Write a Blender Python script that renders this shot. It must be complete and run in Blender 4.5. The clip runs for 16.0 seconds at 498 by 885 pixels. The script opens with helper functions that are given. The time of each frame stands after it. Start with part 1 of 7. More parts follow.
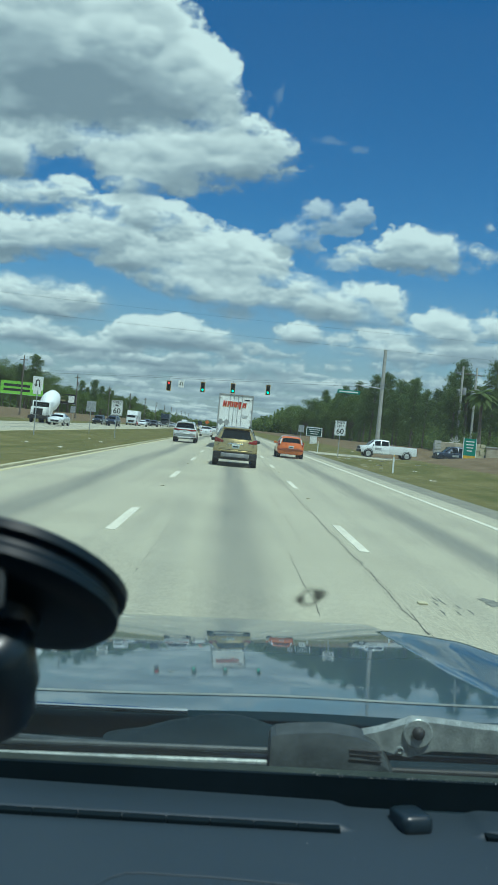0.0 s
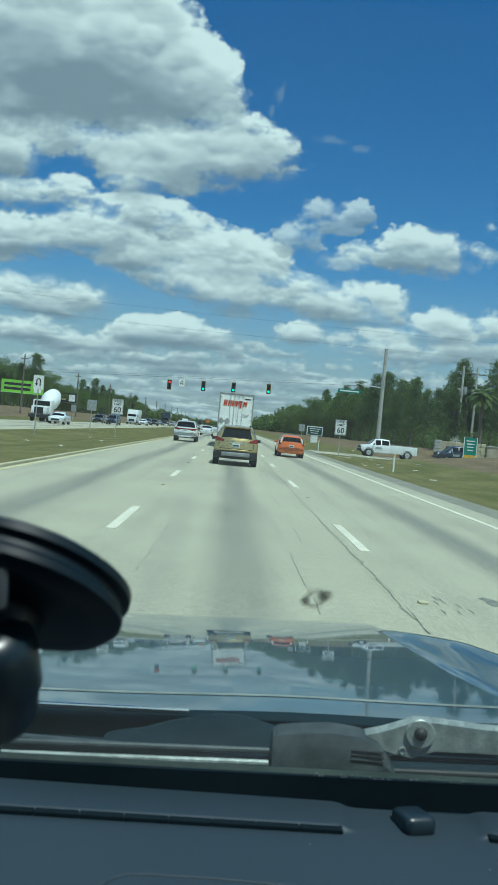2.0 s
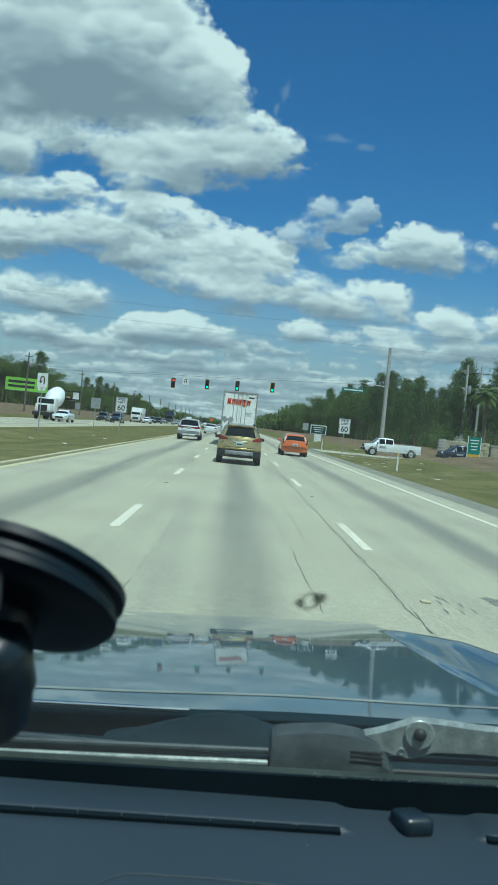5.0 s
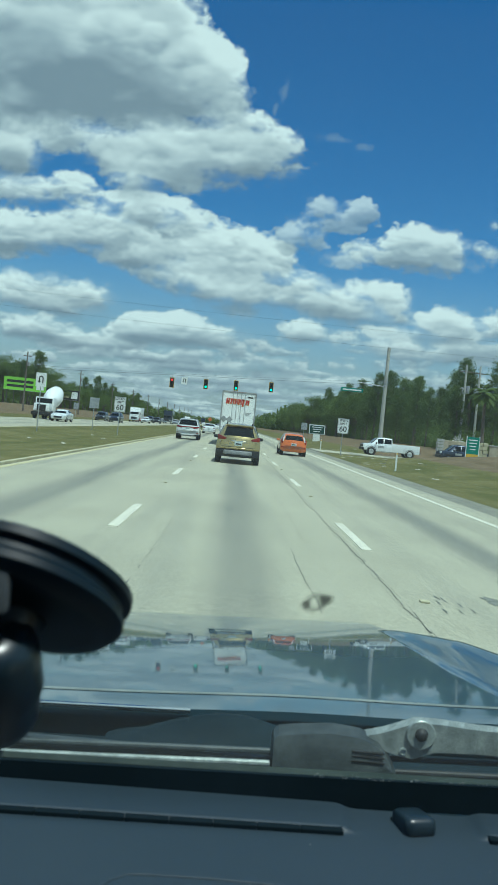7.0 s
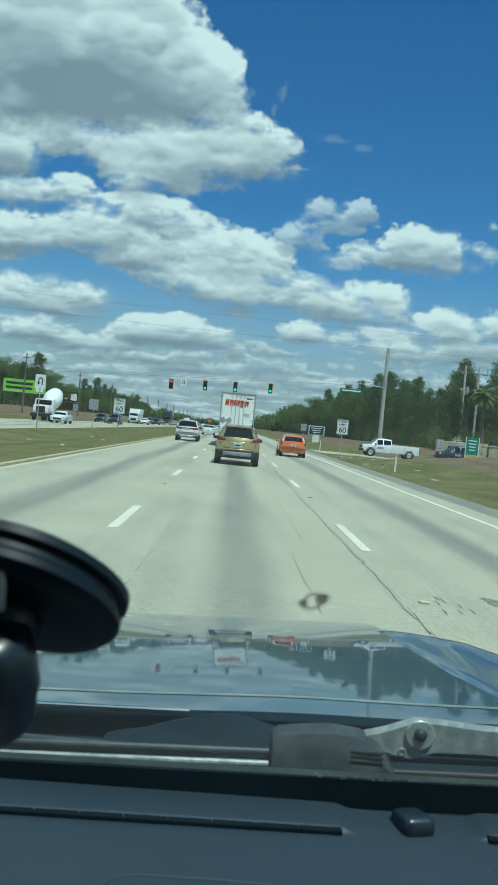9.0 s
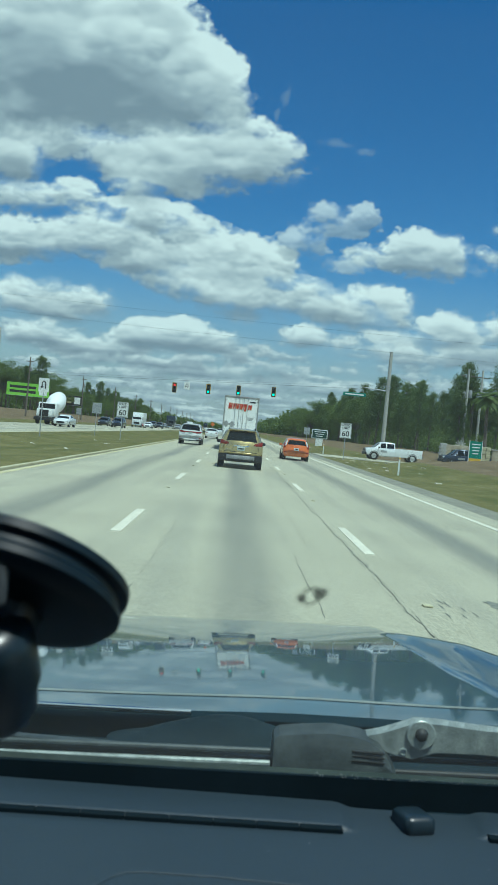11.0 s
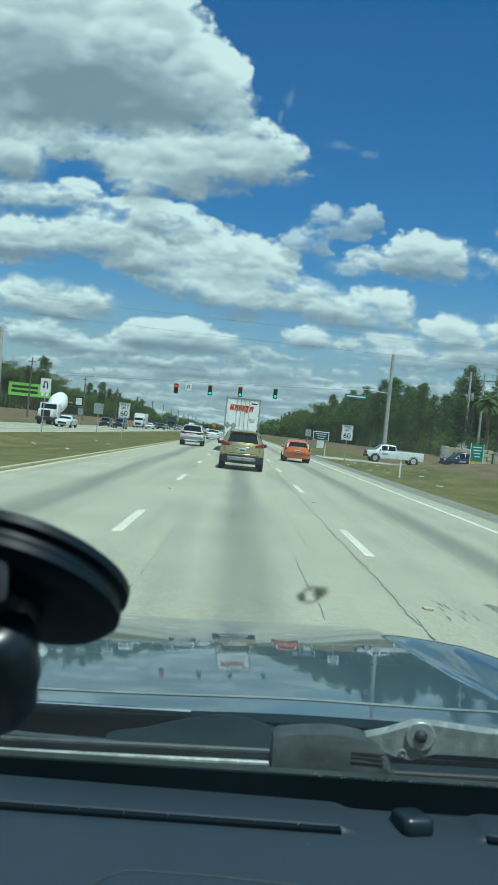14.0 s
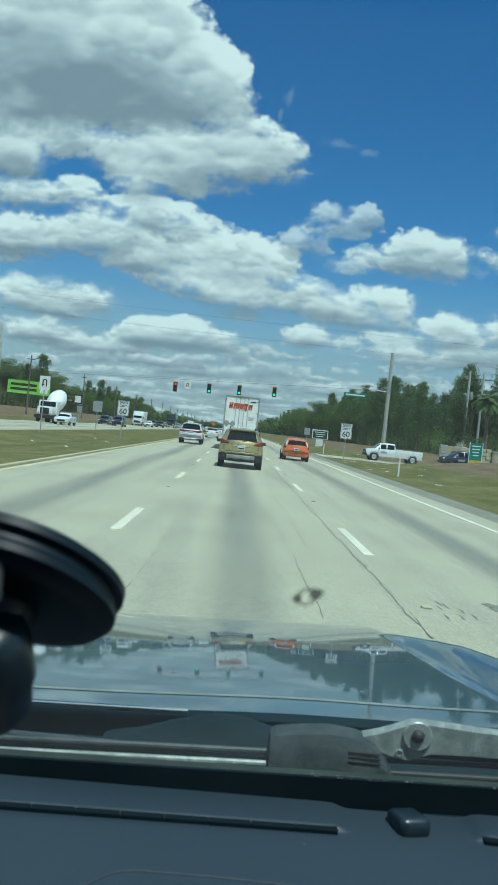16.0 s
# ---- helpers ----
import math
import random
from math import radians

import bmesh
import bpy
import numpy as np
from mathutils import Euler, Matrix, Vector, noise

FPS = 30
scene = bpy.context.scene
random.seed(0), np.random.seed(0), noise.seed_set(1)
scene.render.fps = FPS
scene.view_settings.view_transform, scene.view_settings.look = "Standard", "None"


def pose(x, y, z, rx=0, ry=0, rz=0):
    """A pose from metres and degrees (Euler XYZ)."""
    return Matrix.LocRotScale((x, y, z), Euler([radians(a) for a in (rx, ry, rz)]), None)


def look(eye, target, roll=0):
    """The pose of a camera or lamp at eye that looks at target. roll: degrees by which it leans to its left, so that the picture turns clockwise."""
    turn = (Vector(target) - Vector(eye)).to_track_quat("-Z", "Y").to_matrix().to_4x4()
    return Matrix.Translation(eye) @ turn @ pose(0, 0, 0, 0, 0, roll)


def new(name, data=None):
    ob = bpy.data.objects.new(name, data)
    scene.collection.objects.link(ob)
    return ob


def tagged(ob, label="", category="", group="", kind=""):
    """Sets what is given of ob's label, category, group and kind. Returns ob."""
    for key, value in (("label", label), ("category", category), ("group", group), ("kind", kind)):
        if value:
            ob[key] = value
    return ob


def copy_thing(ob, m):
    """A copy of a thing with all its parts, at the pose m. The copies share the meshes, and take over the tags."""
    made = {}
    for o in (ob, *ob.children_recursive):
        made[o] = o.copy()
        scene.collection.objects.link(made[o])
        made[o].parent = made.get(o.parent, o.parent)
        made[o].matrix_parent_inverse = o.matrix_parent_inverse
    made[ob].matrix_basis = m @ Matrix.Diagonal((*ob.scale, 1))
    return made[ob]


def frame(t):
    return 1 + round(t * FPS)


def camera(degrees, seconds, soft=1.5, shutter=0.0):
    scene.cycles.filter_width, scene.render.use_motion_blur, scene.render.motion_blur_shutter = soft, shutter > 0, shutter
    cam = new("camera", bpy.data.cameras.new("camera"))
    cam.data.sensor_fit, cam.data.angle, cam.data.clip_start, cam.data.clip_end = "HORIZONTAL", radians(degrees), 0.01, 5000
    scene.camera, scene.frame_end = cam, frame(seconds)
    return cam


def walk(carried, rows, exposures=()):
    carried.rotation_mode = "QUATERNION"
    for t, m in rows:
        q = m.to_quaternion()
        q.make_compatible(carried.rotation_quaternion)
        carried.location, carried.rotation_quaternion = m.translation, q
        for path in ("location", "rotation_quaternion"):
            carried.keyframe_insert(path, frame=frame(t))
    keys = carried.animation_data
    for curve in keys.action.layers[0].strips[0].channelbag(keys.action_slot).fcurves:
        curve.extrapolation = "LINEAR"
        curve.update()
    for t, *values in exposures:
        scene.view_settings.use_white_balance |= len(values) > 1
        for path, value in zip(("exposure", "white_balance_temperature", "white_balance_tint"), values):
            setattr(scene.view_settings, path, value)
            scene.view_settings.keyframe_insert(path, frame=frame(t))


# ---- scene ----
cam = camera(34.0, 16.0, soft=0.9)
# a small lens opening, focused far ahead: the cabin is slightly out of focus
cam.data.dof.use_dof, cam.data.dof.focus_distance, cam.data.dof.aperture_fstop = True, 40.0, 31.0

EYE = Vector((0.0, 0.0, 1.606))
# seconds, place in the cabin, then turn to the left, upward tilt and lean in degrees
PATH = [
    (0, 0.002, -0.0021, -0.0015, -1.404, -0.924, 5.329),
    (0.5, -0.0018, 0.0008, -0.002, -1.418, -0.959, 5.404),
    (1, -0.0015, 0.0005, -0.0005, -1.38, -0.984, 5.254),
    (1.5, -0.0005, 0.0007, -0.0004, -1.406, -1.003, 5.43),
    (2, 0.0002, 0.001, -0.0015, -1.374, -0.993, 5.409),
    (2.5, 0.0009, -0.0005, 0.0007, -1.309, -1.045, 5.358),
    (3, 0.0022, -0.0005, 0.0013, -1.222, -1.085, 5.449),
    (3.5, 0.0037, 0.0008, 0, -1.185, -1.11, 5.557),
    (4, 0.0037, 0.001, 0, -1.141, -1.123, 5.598),
    (6.5, 0.0022, 0.0014, 0.0012, -1.161, -1.12, 5.653),
    (7, 0.0002, 0.0002, 0.0011, -1.225, -1.132, 5.628),
    (7.5, 0.0015, -0.0012, -0, -1.196, -1.13, 5.505),
    (8, 0, -0, 0, -1.263, -1.127, 5.57),
    (8.5, 0.0014, 0.0015, 0.0012, -1.254, -1.103, 5.46),
    (9, 0.0015, 0.0006, 0.0001, -1.256, -1.044, 5.504),
    (11.5, 0.0045, -0.0037, -0.0032, -0.919, -0.757, 5.549),
    (12, 0.0051, -0.0028, -0.0036, -0.904, -0.718, 5.702),
    (12.5, 0.0045, -0.006, -0.0036, -0.905, -0.721, 5.737),
    (13, 0.0046, -0.0054, -0.0031, -0.897, -0.72, 5.759),
    (13.5, 0.0058, -0.0032, -0.0033, -0.883, -0.726, 5.817),
    (14, 0.0039, -0.0044, -0.0039, -0.904, -0.715, 5.855),
    (14.5, 0.0014, -0.0052, -0.0045, -0.968, -0.761, 5.913),
    (15, -0.0006, -0.0035, -0.0035, -0.985, -0.77, 5.936),
    (15.5, 0.0029, -0.0023, -0.003, -0.997, -0.788, 5.962),
    (16, 0.005, -0.0033, -0.0025, -0.987, -0.831, 6.014),
]


def carried_pose(x, y, z, turn, tilt, lean):
    a, b = radians(turn), radians(tilt)
    way = Vector((-math.sin(a) * math.cos(b), math.cos(a) * math.cos(b), math.sin(b)))
    eye = EYE + Vector((x, y, z))
    return look(eye, eye + way, lean)


walk(cam, [(t, carried_pose(*p)) for t, *p in PATH], exposures=[(0, 0.09, 5780, -4), (4, 0.10, 5780, -4), (12, 0.13, 5780, -4), (16, 0.13, 5780, -4)])

# ---- world and sun ----
SUN_AZIMUTH, SUN_HEIGHT = 150.0, 70.0
world = bpy.data.worlds.new("world")
scene.world = world
world.use_nodes = True
wn, wl = world.node_tree.nodes, world.node_tree.links
wn.clear()
w_out = wn.new("ShaderNodeOutputWorld")
w_bg = wn.new("ShaderNodeBackground")
w_sky = wn.new("ShaderNodeTexSky")
w_sky.sky_type = "NISHITA"
w_sky.sun_disc = False
w_sky.sun_elevation, w_sky.sun_rotation = radians(SUN_HEIGHT), radians(SUN_AZIMUTH)
w_sky.air_density, w_sky.dust_density, w_sky.ozone_density = 1.0, 0.1, 3.0
w_bg.inputs["Strength"].default_value = 0.088
w_tone = wn.new("ShaderNodeHueSaturation")
w_tone.inputs["Hue"].default_value, w_tone.inputs["Saturation"].default_value = 0.504, 1.37
wl.new(w_sky.outputs[0], w_tone.inputs["Color"])
wl.new(w_tone.outputs[0], w_bg.inputs[0])
wl.new(w_bg.outputs[0], w_out.inputs[0])

sun_data = bpy.data.lights.new("sun", "SUN")
sun_data.energy, sun_data.angle, sun_data.color = 4.0, radians(0.53), (1.0, 0.96, 0.88)
sun = new("sun", sun_data)
a, b = radians(SUN_AZIMUTH), radians(SUN_HEIGHT)
sun.matrix_world = look(Vector((math.sin(a) * math.cos(b), math.cos(a) * math.cos(b), math.sin(b))) * 300, (0, 0, 0))

# ---- materials ----
def surface(name, dark, light, rough=0.6, scale=4.0, metal=0.0, bump=0.0, coat=0.0, fine=60.0, spread=0.25, world_space=True, by_object=0.0):
    """A mottled surface: two colours mixed by coarse and fine noise, roughness that varies, fine relief."""
    m = bpy.data.materials.new(name)
    m.use_nodes = True
    n, l = m.node_tree.nodes, m.node_tree.links
    bsdf = n["Principled BSDF"]
    if world_space:
        where = n.new("ShaderNodeNewGeometry").outputs["Position"]
    else:
        where = n.new("ShaderNodeTexCoord").outputs["Object"]
    coarse, grain = n.new("ShaderNodeTexNoise"), n.new("ShaderNodeTexNoise")
    coarse.inputs["Scale"].default_value, coarse.inputs["Detail"].default_value = scale, 4
    grain.inputs["Scale"].default_value, grain.inputs["Detail"].default_value = fine, 3
    l.new(where, coarse.inputs["Vector"])
    l.new(where, grain.inputs["Vector"])
    both = n.new("ShaderNodeMath")
    both.operation = "MULTIPLY_ADD"
    both.inputs[1].default_value = spread
    l.new(grain.outputs[0], both.inputs[0])
    l.new(coarse.outputs[0], both.inputs[2])
    span = n.new("ShaderNodeMapRange")
    span.inputs["From Min"].default_value, span.inputs["From Max"].default_value = 0.3 + spread / 2, 0.7 + spread / 2
    l.new(both.outputs[0], span.inputs["Value"])
    mix = n.new("ShaderNodeMix")
    mix.data_type = "RGBA"
    mix.inputs[6].default_value, mix.inputs[7].default_value = (*dark, 1), (*light, 1)
    l.new(span.outputs[0], mix.inputs[0])
    colour = mix.outputs[2]
    if by_object:
        info, hsv = n.new("ShaderNodeObjectInfo"), n.new("ShaderNodeHueSaturation")
        rng = n.new("ShaderNodeMapRange")
        rng.inputs["To Min"].default_value, rng.inputs["To Max"].default_value = 1 - by_object, 1 + by_object
        l.new(info.outputs["Random"], rng.inputs["Value"])
        l.new(rng.outputs[0], hsv.inputs["Value"])
        l.new(colour, hsv.inputs["Color"])
        colour = hsv.outputs[0]
    l.new(colour, bsdf.inputs["Base Color"])
    rr = n.new("ShaderNodeMapRange")
    rr.inputs["To Min"].default_value, rr.inputs["To Max"].default_value = max(0.0, rough - 0.08 * (rough > 0.2)), min(1.0, rough + 0.1 * (rough > 0.2))
    l.new(coarse.outputs[0], rr.inputs["Value"])
    l.new(rr.outputs[0], bsdf.inputs["Roughness"])
    bsdf.inputs["Metallic"].default_value = metal
    bsdf.inputs["Coat Weight"].default_value = coat
    bsdf.inputs["Coat Roughness"].default_value = 0.03
    if bump:
        bp = n.new("ShaderNodeBump")
        bp.inputs["Strength"].default_value, bp.inputs["Distance"].default_value = bump, 0.01
        l.new(grain.outputs[0], bp.inputs["Height"])
        l.new(bp.outputs[0], bsdf.inputs["Normal"])
    return m


def paint(name, rgb, metal=0.0, rough=0.28):
    """Car paint under clear coat, with a little road dust."""
    dust = tuple(c * 0.88 + 0.02 for c in rgb)
    return surface(name, dust, rgb, rough=rough, scale=3.0, metal=metal, coat=0.9, fine=40, spread=0.15, world_space=False)


def lamp_glow(name, rgb, strength):
    m = bpy.data.materials.new(name)
    m.use_nodes = True
    bsdf = m.node_tree.nodes["Principled BSDF"]
    bsdf.inputs["Base Color"].default_value = (*rgb, 1)
    bsdf.inputs["Emission Color"].default_value = (*rgb, 1)
    bsdf.inputs["Emission Strength"].default_value = strength
    return m


def road_material():
    """Pale worn paving: dark oil band and tyre tracks along each lane, blotches, exposed stones."""
    m = surface("worn_paving", (0.368, 0.343, 0.254), (0.442, 0.413, 0.308), rough=0.75, scale=0.35, fine=110, spread=0.3)
    n, l = m.node_tree.nodes, m.node_tree.links
    bsdf = n["Principled BSDF"]
    old = bsdf.inputs["Base Color"].links[0].from_socket
    sep = n.new("ShaderNodeSeparateXYZ")
    geo = n.new("ShaderNodeNewGeometry")
    l.new(geo.outputs["Position"], sep.inputs[0])

    def maths(op, a, b=0.0, c=0.0):
        k = n.new("ShaderNodeMath")
        k.operation = op
        for i, v in enumerate((a, b, c)):
            if isinstance(v, (int, float)):
                k.inputs[i].default_value = v
            else:
                l.new(v, k.inputs[i])
        return k.outputs[0]
    wob = n.new("ShaderNodeTexNoise")
    wob.inputs["Scale"].default_value = 0.12
    l.new(geo.outputs["Position"], wob.inputs["Vector"])
    x = maths("MULTIPLY_ADD", wob.outputs[0], 0.5, sep.outputs[0])
    x = maths("SUBTRACT", x, 0.51)
    lane = maths("DIVIDE", x, 3.66)
    from_mid = maths("ABSOLUTE", maths("SUBTRACT", lane, maths("ROUND", lane)))
    band = n.new("ShaderNodeMapRange")
    band.interpolation_type = "SMOOTHSTEP"
    band.inputs["From Min"].default_value, band.inputs["From Max"].default_value = 0.03, 0.17
    band.inputs["To Min"].default_value, band.inputs["To Max"].default_value = 1.0, 0.0
    l.new(from_mid, band.inputs["Value"])
    tall = n.new("ShaderNodeTexNoise")
    tall.inputs["Scale"].default_value, tall.inputs["Detail"].default_value = 1.0, 5
    mp = n.new("ShaderNodeMapping")
    mp.inputs["Scale"].default_value = (1.3, 0.05, 1)
    l.new(geo.outputs["Position"], mp.inputs[0])
    l.new(mp.outputs[0], tall.inputs["Vector"])
    soil = maths("MULTIPLY", band.outputs[0], maths("MULTIPLY_ADD", tall.outputs[0], 0.7, 0.1))
    mix = n.new("ShaderNodeMix")
    mix.data_type = "RGBA"
    mix.inputs[7].default_value = (0.15, 0.15, 0.135, 1)
    l.new(maths("MULTIPLY", soil, 1.25), mix.inputs[0])
    l.new(old, mix.inputs[6])
    # long streaks of rubber
    mix2 = n.new("ShaderNodeMix")
    mix2.data_type = "RGBA"
    mix2.inputs[7].default_value = (0.20, 0.20, 0.175, 1)
    st = n.new("ShaderNodeMapRange")
    st.inputs["From Min"].default_value, st.inputs["From Max"].default_value = 0.5, 0.8
    st.inputs["To Max"].default_value = 0.6
    l.new(tall.outputs[0], st.inputs["Value"])
    l.new(st.outputs[0], mix2.inputs[0])
    l.new(mix.outputs[2], mix2.inputs[6])
    # exposed pale and dark stones
    vor = n.new("ShaderNodeTexVoronoi")
    vor.inputs["Scale"].default_value = 78
    worn = n.new("ShaderNodeMapping")
    worn.inputs["Scale"].default_value = (1, 0.36, 1)
    l.new(geo.outputs["Position"], worn.inputs[0])
    l.new(worn.outputs[0], vor.inputs["Vector"])
    hsv = n.new("ShaderNodeHueSaturation")
    bright = n.new("ShaderNodeMapRange")
    bright.inputs["To Min"].default_value, bright.inputs["To Max"].default_value = 0.78, 1.18
    sepc = n.new("ShaderNodeSeparateColor")
    l.new(vor.outputs["Color"], sepc.inputs[0])
    l.new(sepc.outputs[0], bright.inputs["Value"])
    l.new(bright.outputs[0], hsv.inputs["Value"])
    l.new(mix2.outputs[2], hsv.inputs["Color"])
    l.new(hsv.outputs[0], bsdf.inputs["Base Color"])
    bsdf.inputs["Specular IOR Level"].default_value = 0.25
    return m


def leaf_material(name, dark, light, through_light=0.45):
    """Leaves and needles that let some light through; each clump has its own tone."""
    m = bpy.data.materials.new(name)
    m.use_nodes = True
    n, l = m.node_tree.nodes, m.node_tree.links
    bsdf, out = n["Principled BSDF"], n["Material Output"]
    geo, info = n.new("ShaderNodeNewGeometry"), n.new("ShaderNodeObjectInfo")
    mix = n.new("ShaderNodeMix")
    mix.data_type = "RGBA"
    mix.inputs[6].default_value, mix.inputs[7].default_value = (*dark, 1), (*light, 1)
    l.new(geo.outputs["Random Per Island"], mix.inputs[0])
    hsv, rng = n.new("ShaderNodeHueSaturation"), n.new("ShaderNodeMapRange")
    rng.inputs["To Min"].default_value, rng.inputs["To Max"].default_value = 0.8, 1.2
    l.new(info.outputs["Random"], rng.inputs["Value"])
    l.new(rng.outputs[0], hsv.inputs["Value"])
    l.new(mix.outputs[2], hsv.inputs["Color"])
    l.new(hsv.outputs[0], bsdf.inputs["Base Color"])
    bsdf.inputs["Roughness"].default_value = 0.6
    bsdf.inputs["Specular IOR Level"].default_value = 0.1
    tr, ad = n.new("ShaderNodeBsdfTranslucent"), n.new("ShaderNodeMixShader")
    l.new(hsv.outputs[0], tr.inputs["Color"])
    ad.inputs[0].default_value = through_light
    l.new(bsdf.outputs[0], ad.inputs[1])
    l.new(tr.outputs[0], ad.inputs[2])
    l.new(ad.outputs[0], out.inputs["Surface"])
    return m


def windscreen_material():
    m = bpy.data.materials.new("tinted_windscreen_glass")
    m.use_nodes = True
    n, l = m.node_tree.nodes, m.node_tree.links
    n.remove(n["Principled BSDF"])
    tr, gl, mx = (n.new("ShaderNodeBsdfTransparent"), n.new("ShaderNodeBsdfGlossy"), n.new("ShaderNodeMixShader"))
    tr.inputs["Color"].default_value = (0.915, 0.975, 0.96, 1)
    gl.inputs["Roughness"].default_value = 0.0
    mx.inputs[0].default_value = 0.02
    # a thin scattering film of road dust, made denser to imitate veiling glare
    dust, film, place, grime = n.new("ShaderNodeBsdfTranslucent"), n.new("ShaderNodeMixShader"), n.new("ShaderNodeNewGeometry"), n.new("ShaderNodeTexNoise")
    grime.inputs["Scale"].default_value = 9
    amount = n.new("ShaderNodeMapRange")
    amount.inputs["From Min"].default_value, amount.inputs["From Max"].default_value = 0.3, 0.7
    amount.inputs["To Min"].default_value, amount.inputs["To Max"].default_value = 0.006, 0.013
    dust.inputs["Color"].default_value = (0.8, 0.85, 0.85, 1)
    l.new(place.outputs["Position"], grime.inputs["Vector"])
    l.new(grime.outputs[0], amount.inputs["Value"])
    l.new(amount.outputs[0], film.inputs[0])
    l.new(tr.outputs[0], mx.inputs[1])
    l.new(gl.outputs[0], mx.inputs[2])
    l.new(mx.outputs[0], film.inputs[1])
    l.new(dust.outputs[0], film.inputs[2])
    l.new(film.outputs[0], n["Material Output"].inputs["Surface"])
    return m


def smudge_material():
    """Half-dried film, thin towards its rim, that lets part of the view through."""
    m = surface("dried_insect_smudge", (0.01, 0.013, 0.012), (0.03, 0.034, 0.032), rough=0.8, scale=300)
    n, l = m.node_tree.nodes, m.node_tree.links
    tr, mx, nz, film = n.new("ShaderNodeBsdfTransparent"), n.new("ShaderNodeMixShader"), n.new("ShaderNodeTexNoise"), n.new("ShaderNodeAttribute")
    film.attribute_name = "thickness"
    nz.inputs["Scale"].default_value = 900
    l.new(n.new("ShaderNodeNewGeometry").outputs["Position"], nz.inputs["Vector"])
    mr, mul = n.new("ShaderNodeMapRange"), n.new("ShaderNodeMath")
    mr.inputs["From Min"].default_value, mr.inputs["From Max"].default_value = 0.3, 0.7
    mr.inputs["To Min"].default_value, mr.inputs["To Max"].default_value = 0.75, 1.0
    mul.operation = "MULTIPLY"
    l.new(nz.outputs[0], mr.inputs["Value"])
    l.new(mr.outputs[0], mul.inputs[0])
    l.new(film.outputs["Fac"], mul.inputs[1])
    l.new(mul.outputs[0], mx.inputs[0])
    l.new(tr.outputs[0], mx.inputs[1])
    l.new(n["Principled BSDF"].outputs[0], mx.inputs[2])
    l.new(mx.outputs[0], n["Material Output"].inputs["Surface"])
    return m


ROAD = road_material()
SHOULDER = surface("dark_shoulder_paving", (0.165, 0.158, 0.125), (0.25, 0.238, 0.185), rough=0.85, scale=1.2, bump=0.6, fine=50)
KERB = surface("pale_kerb_concrete", (0.40, 0.36, 0.22), (0.52, 0.48, 0.32), rough=0.8, scale=2, bump=0.4)
LINE = surface("worn_white_marking", (0.54, 0.505, 0.40), (0.75, 0.71, 0.575), rough=0.7, scale=5, fine=90, spread=0.5)
YELLOW_LINE = surface("worn_yellow_marking", (0.46, 0.41, 0.24), (0.62, 0.54, 0.30), rough=0.7, scale=3, fine=90, spread=0.5)
CRACK = surface("crack_dirt", (0.045, 0.044, 0.038), (0.12, 0.115, 0.096), rough=0.95, scale=6)
PATCH = surface("patching_compound", (0.1, 0.1, 0.085), (0.24, 0.24, 0.2), rough=0.9, scale=9)
def turf(name, colours, bare, scale):
    """Short uneven turf: patches of greener and drier growth, mown streaks, bare specks."""
    m = surface(name, colours[0], colours[1], rough=0.95, scale=scale, bump=0.9, fine=7, spread=0.9)
    n, l = m.node_tree.nodes, m.node_tree.links
    bsdf = n["Principled BSDF"]
    bsdf.inputs["Specular IOR Level"].default_value = 0.05
    old = bsdf.inputs["Base Color"].links[0].from_socket
    pos = n.new("ShaderNodeNewGeometry").outputs["Position"]
    mp = n.new("ShaderNodeMapping")
    mp.inputs["Scale"].default_value = (0.9, 0.12, 1)
    l.new(pos, mp.inputs[0])
    for vec, size, lo, hi, rgb, most in ((mp.outputs[0], 1.0, 0.45, 0.75, colours[2], 0.75), (pos, 1.6, 0.62, 0.78, bare, 0.55), (pos, 26.0, 0.5, 0.85, colours[3], 0.6)):
        nz, mr, mx = n.new("ShaderNodeTexNoise"), n.new("ShaderNodeMapRange"), n.new("ShaderNodeMix")
        nz.inputs["Scale"].default_value, nz.inputs["Detail"].default_value = size, 4
        l.new(vec, nz.inputs["Vector"])
        mr.inputs["From Min"].default_value, mr.inputs["From Max"].default_value, mr.inputs["To Max"].default_value = lo, hi, most
        l.new(nz.outputs[0], mr.inputs["Value"])
        mx.data_type = "RGBA"
        l.new(mr.outputs[0], mx.inputs[0])
        l.new(old, mx.inputs[6])
        mx.inputs[7].default_value = (*rgb, 1)
        old = mx.outputs[2]
    l.new(old, bsdf.inputs["Base Color"])
    return m


GROUND = turf("mown_roadside_grass", ((0.10, 0.10, 0.032), (0.185, 0.158, 0.07), (0.078, 0.088, 0.024), (0.06, 0.062, 0.022)), (0.27, 0.22, 0.14), 0.3)
BANK = turf("dry_brown_bank_grass", ((0.13, 0.095, 0.058), (0.205, 0.15, 0.095), (0.105, 0.082, 0.045), (0.08, 0.06, 0.035)), (0.16, 0.15, 0.07), 0.3)
SAND = surface("bare_sand", (0.32, 0.27, 0.19), (0.5, 0.44, 0.33), rough=0.95, scale=3)
PINE = leaf_material("pine_needles", (0.10, 0.15, 0.056), (0.18, 0.235, 0.092), 0.5)
OAK = leaf_material("oak_leaves", (0.10, 0.15, 0.048), (0.195, 0.25, 0.085), 0.5)
BARK = surface("grey_brown_bark", (0.09, 0.07, 0.05), (0.2, 0.165, 0.13), rough=0.95, scale=6, bump=0.8)
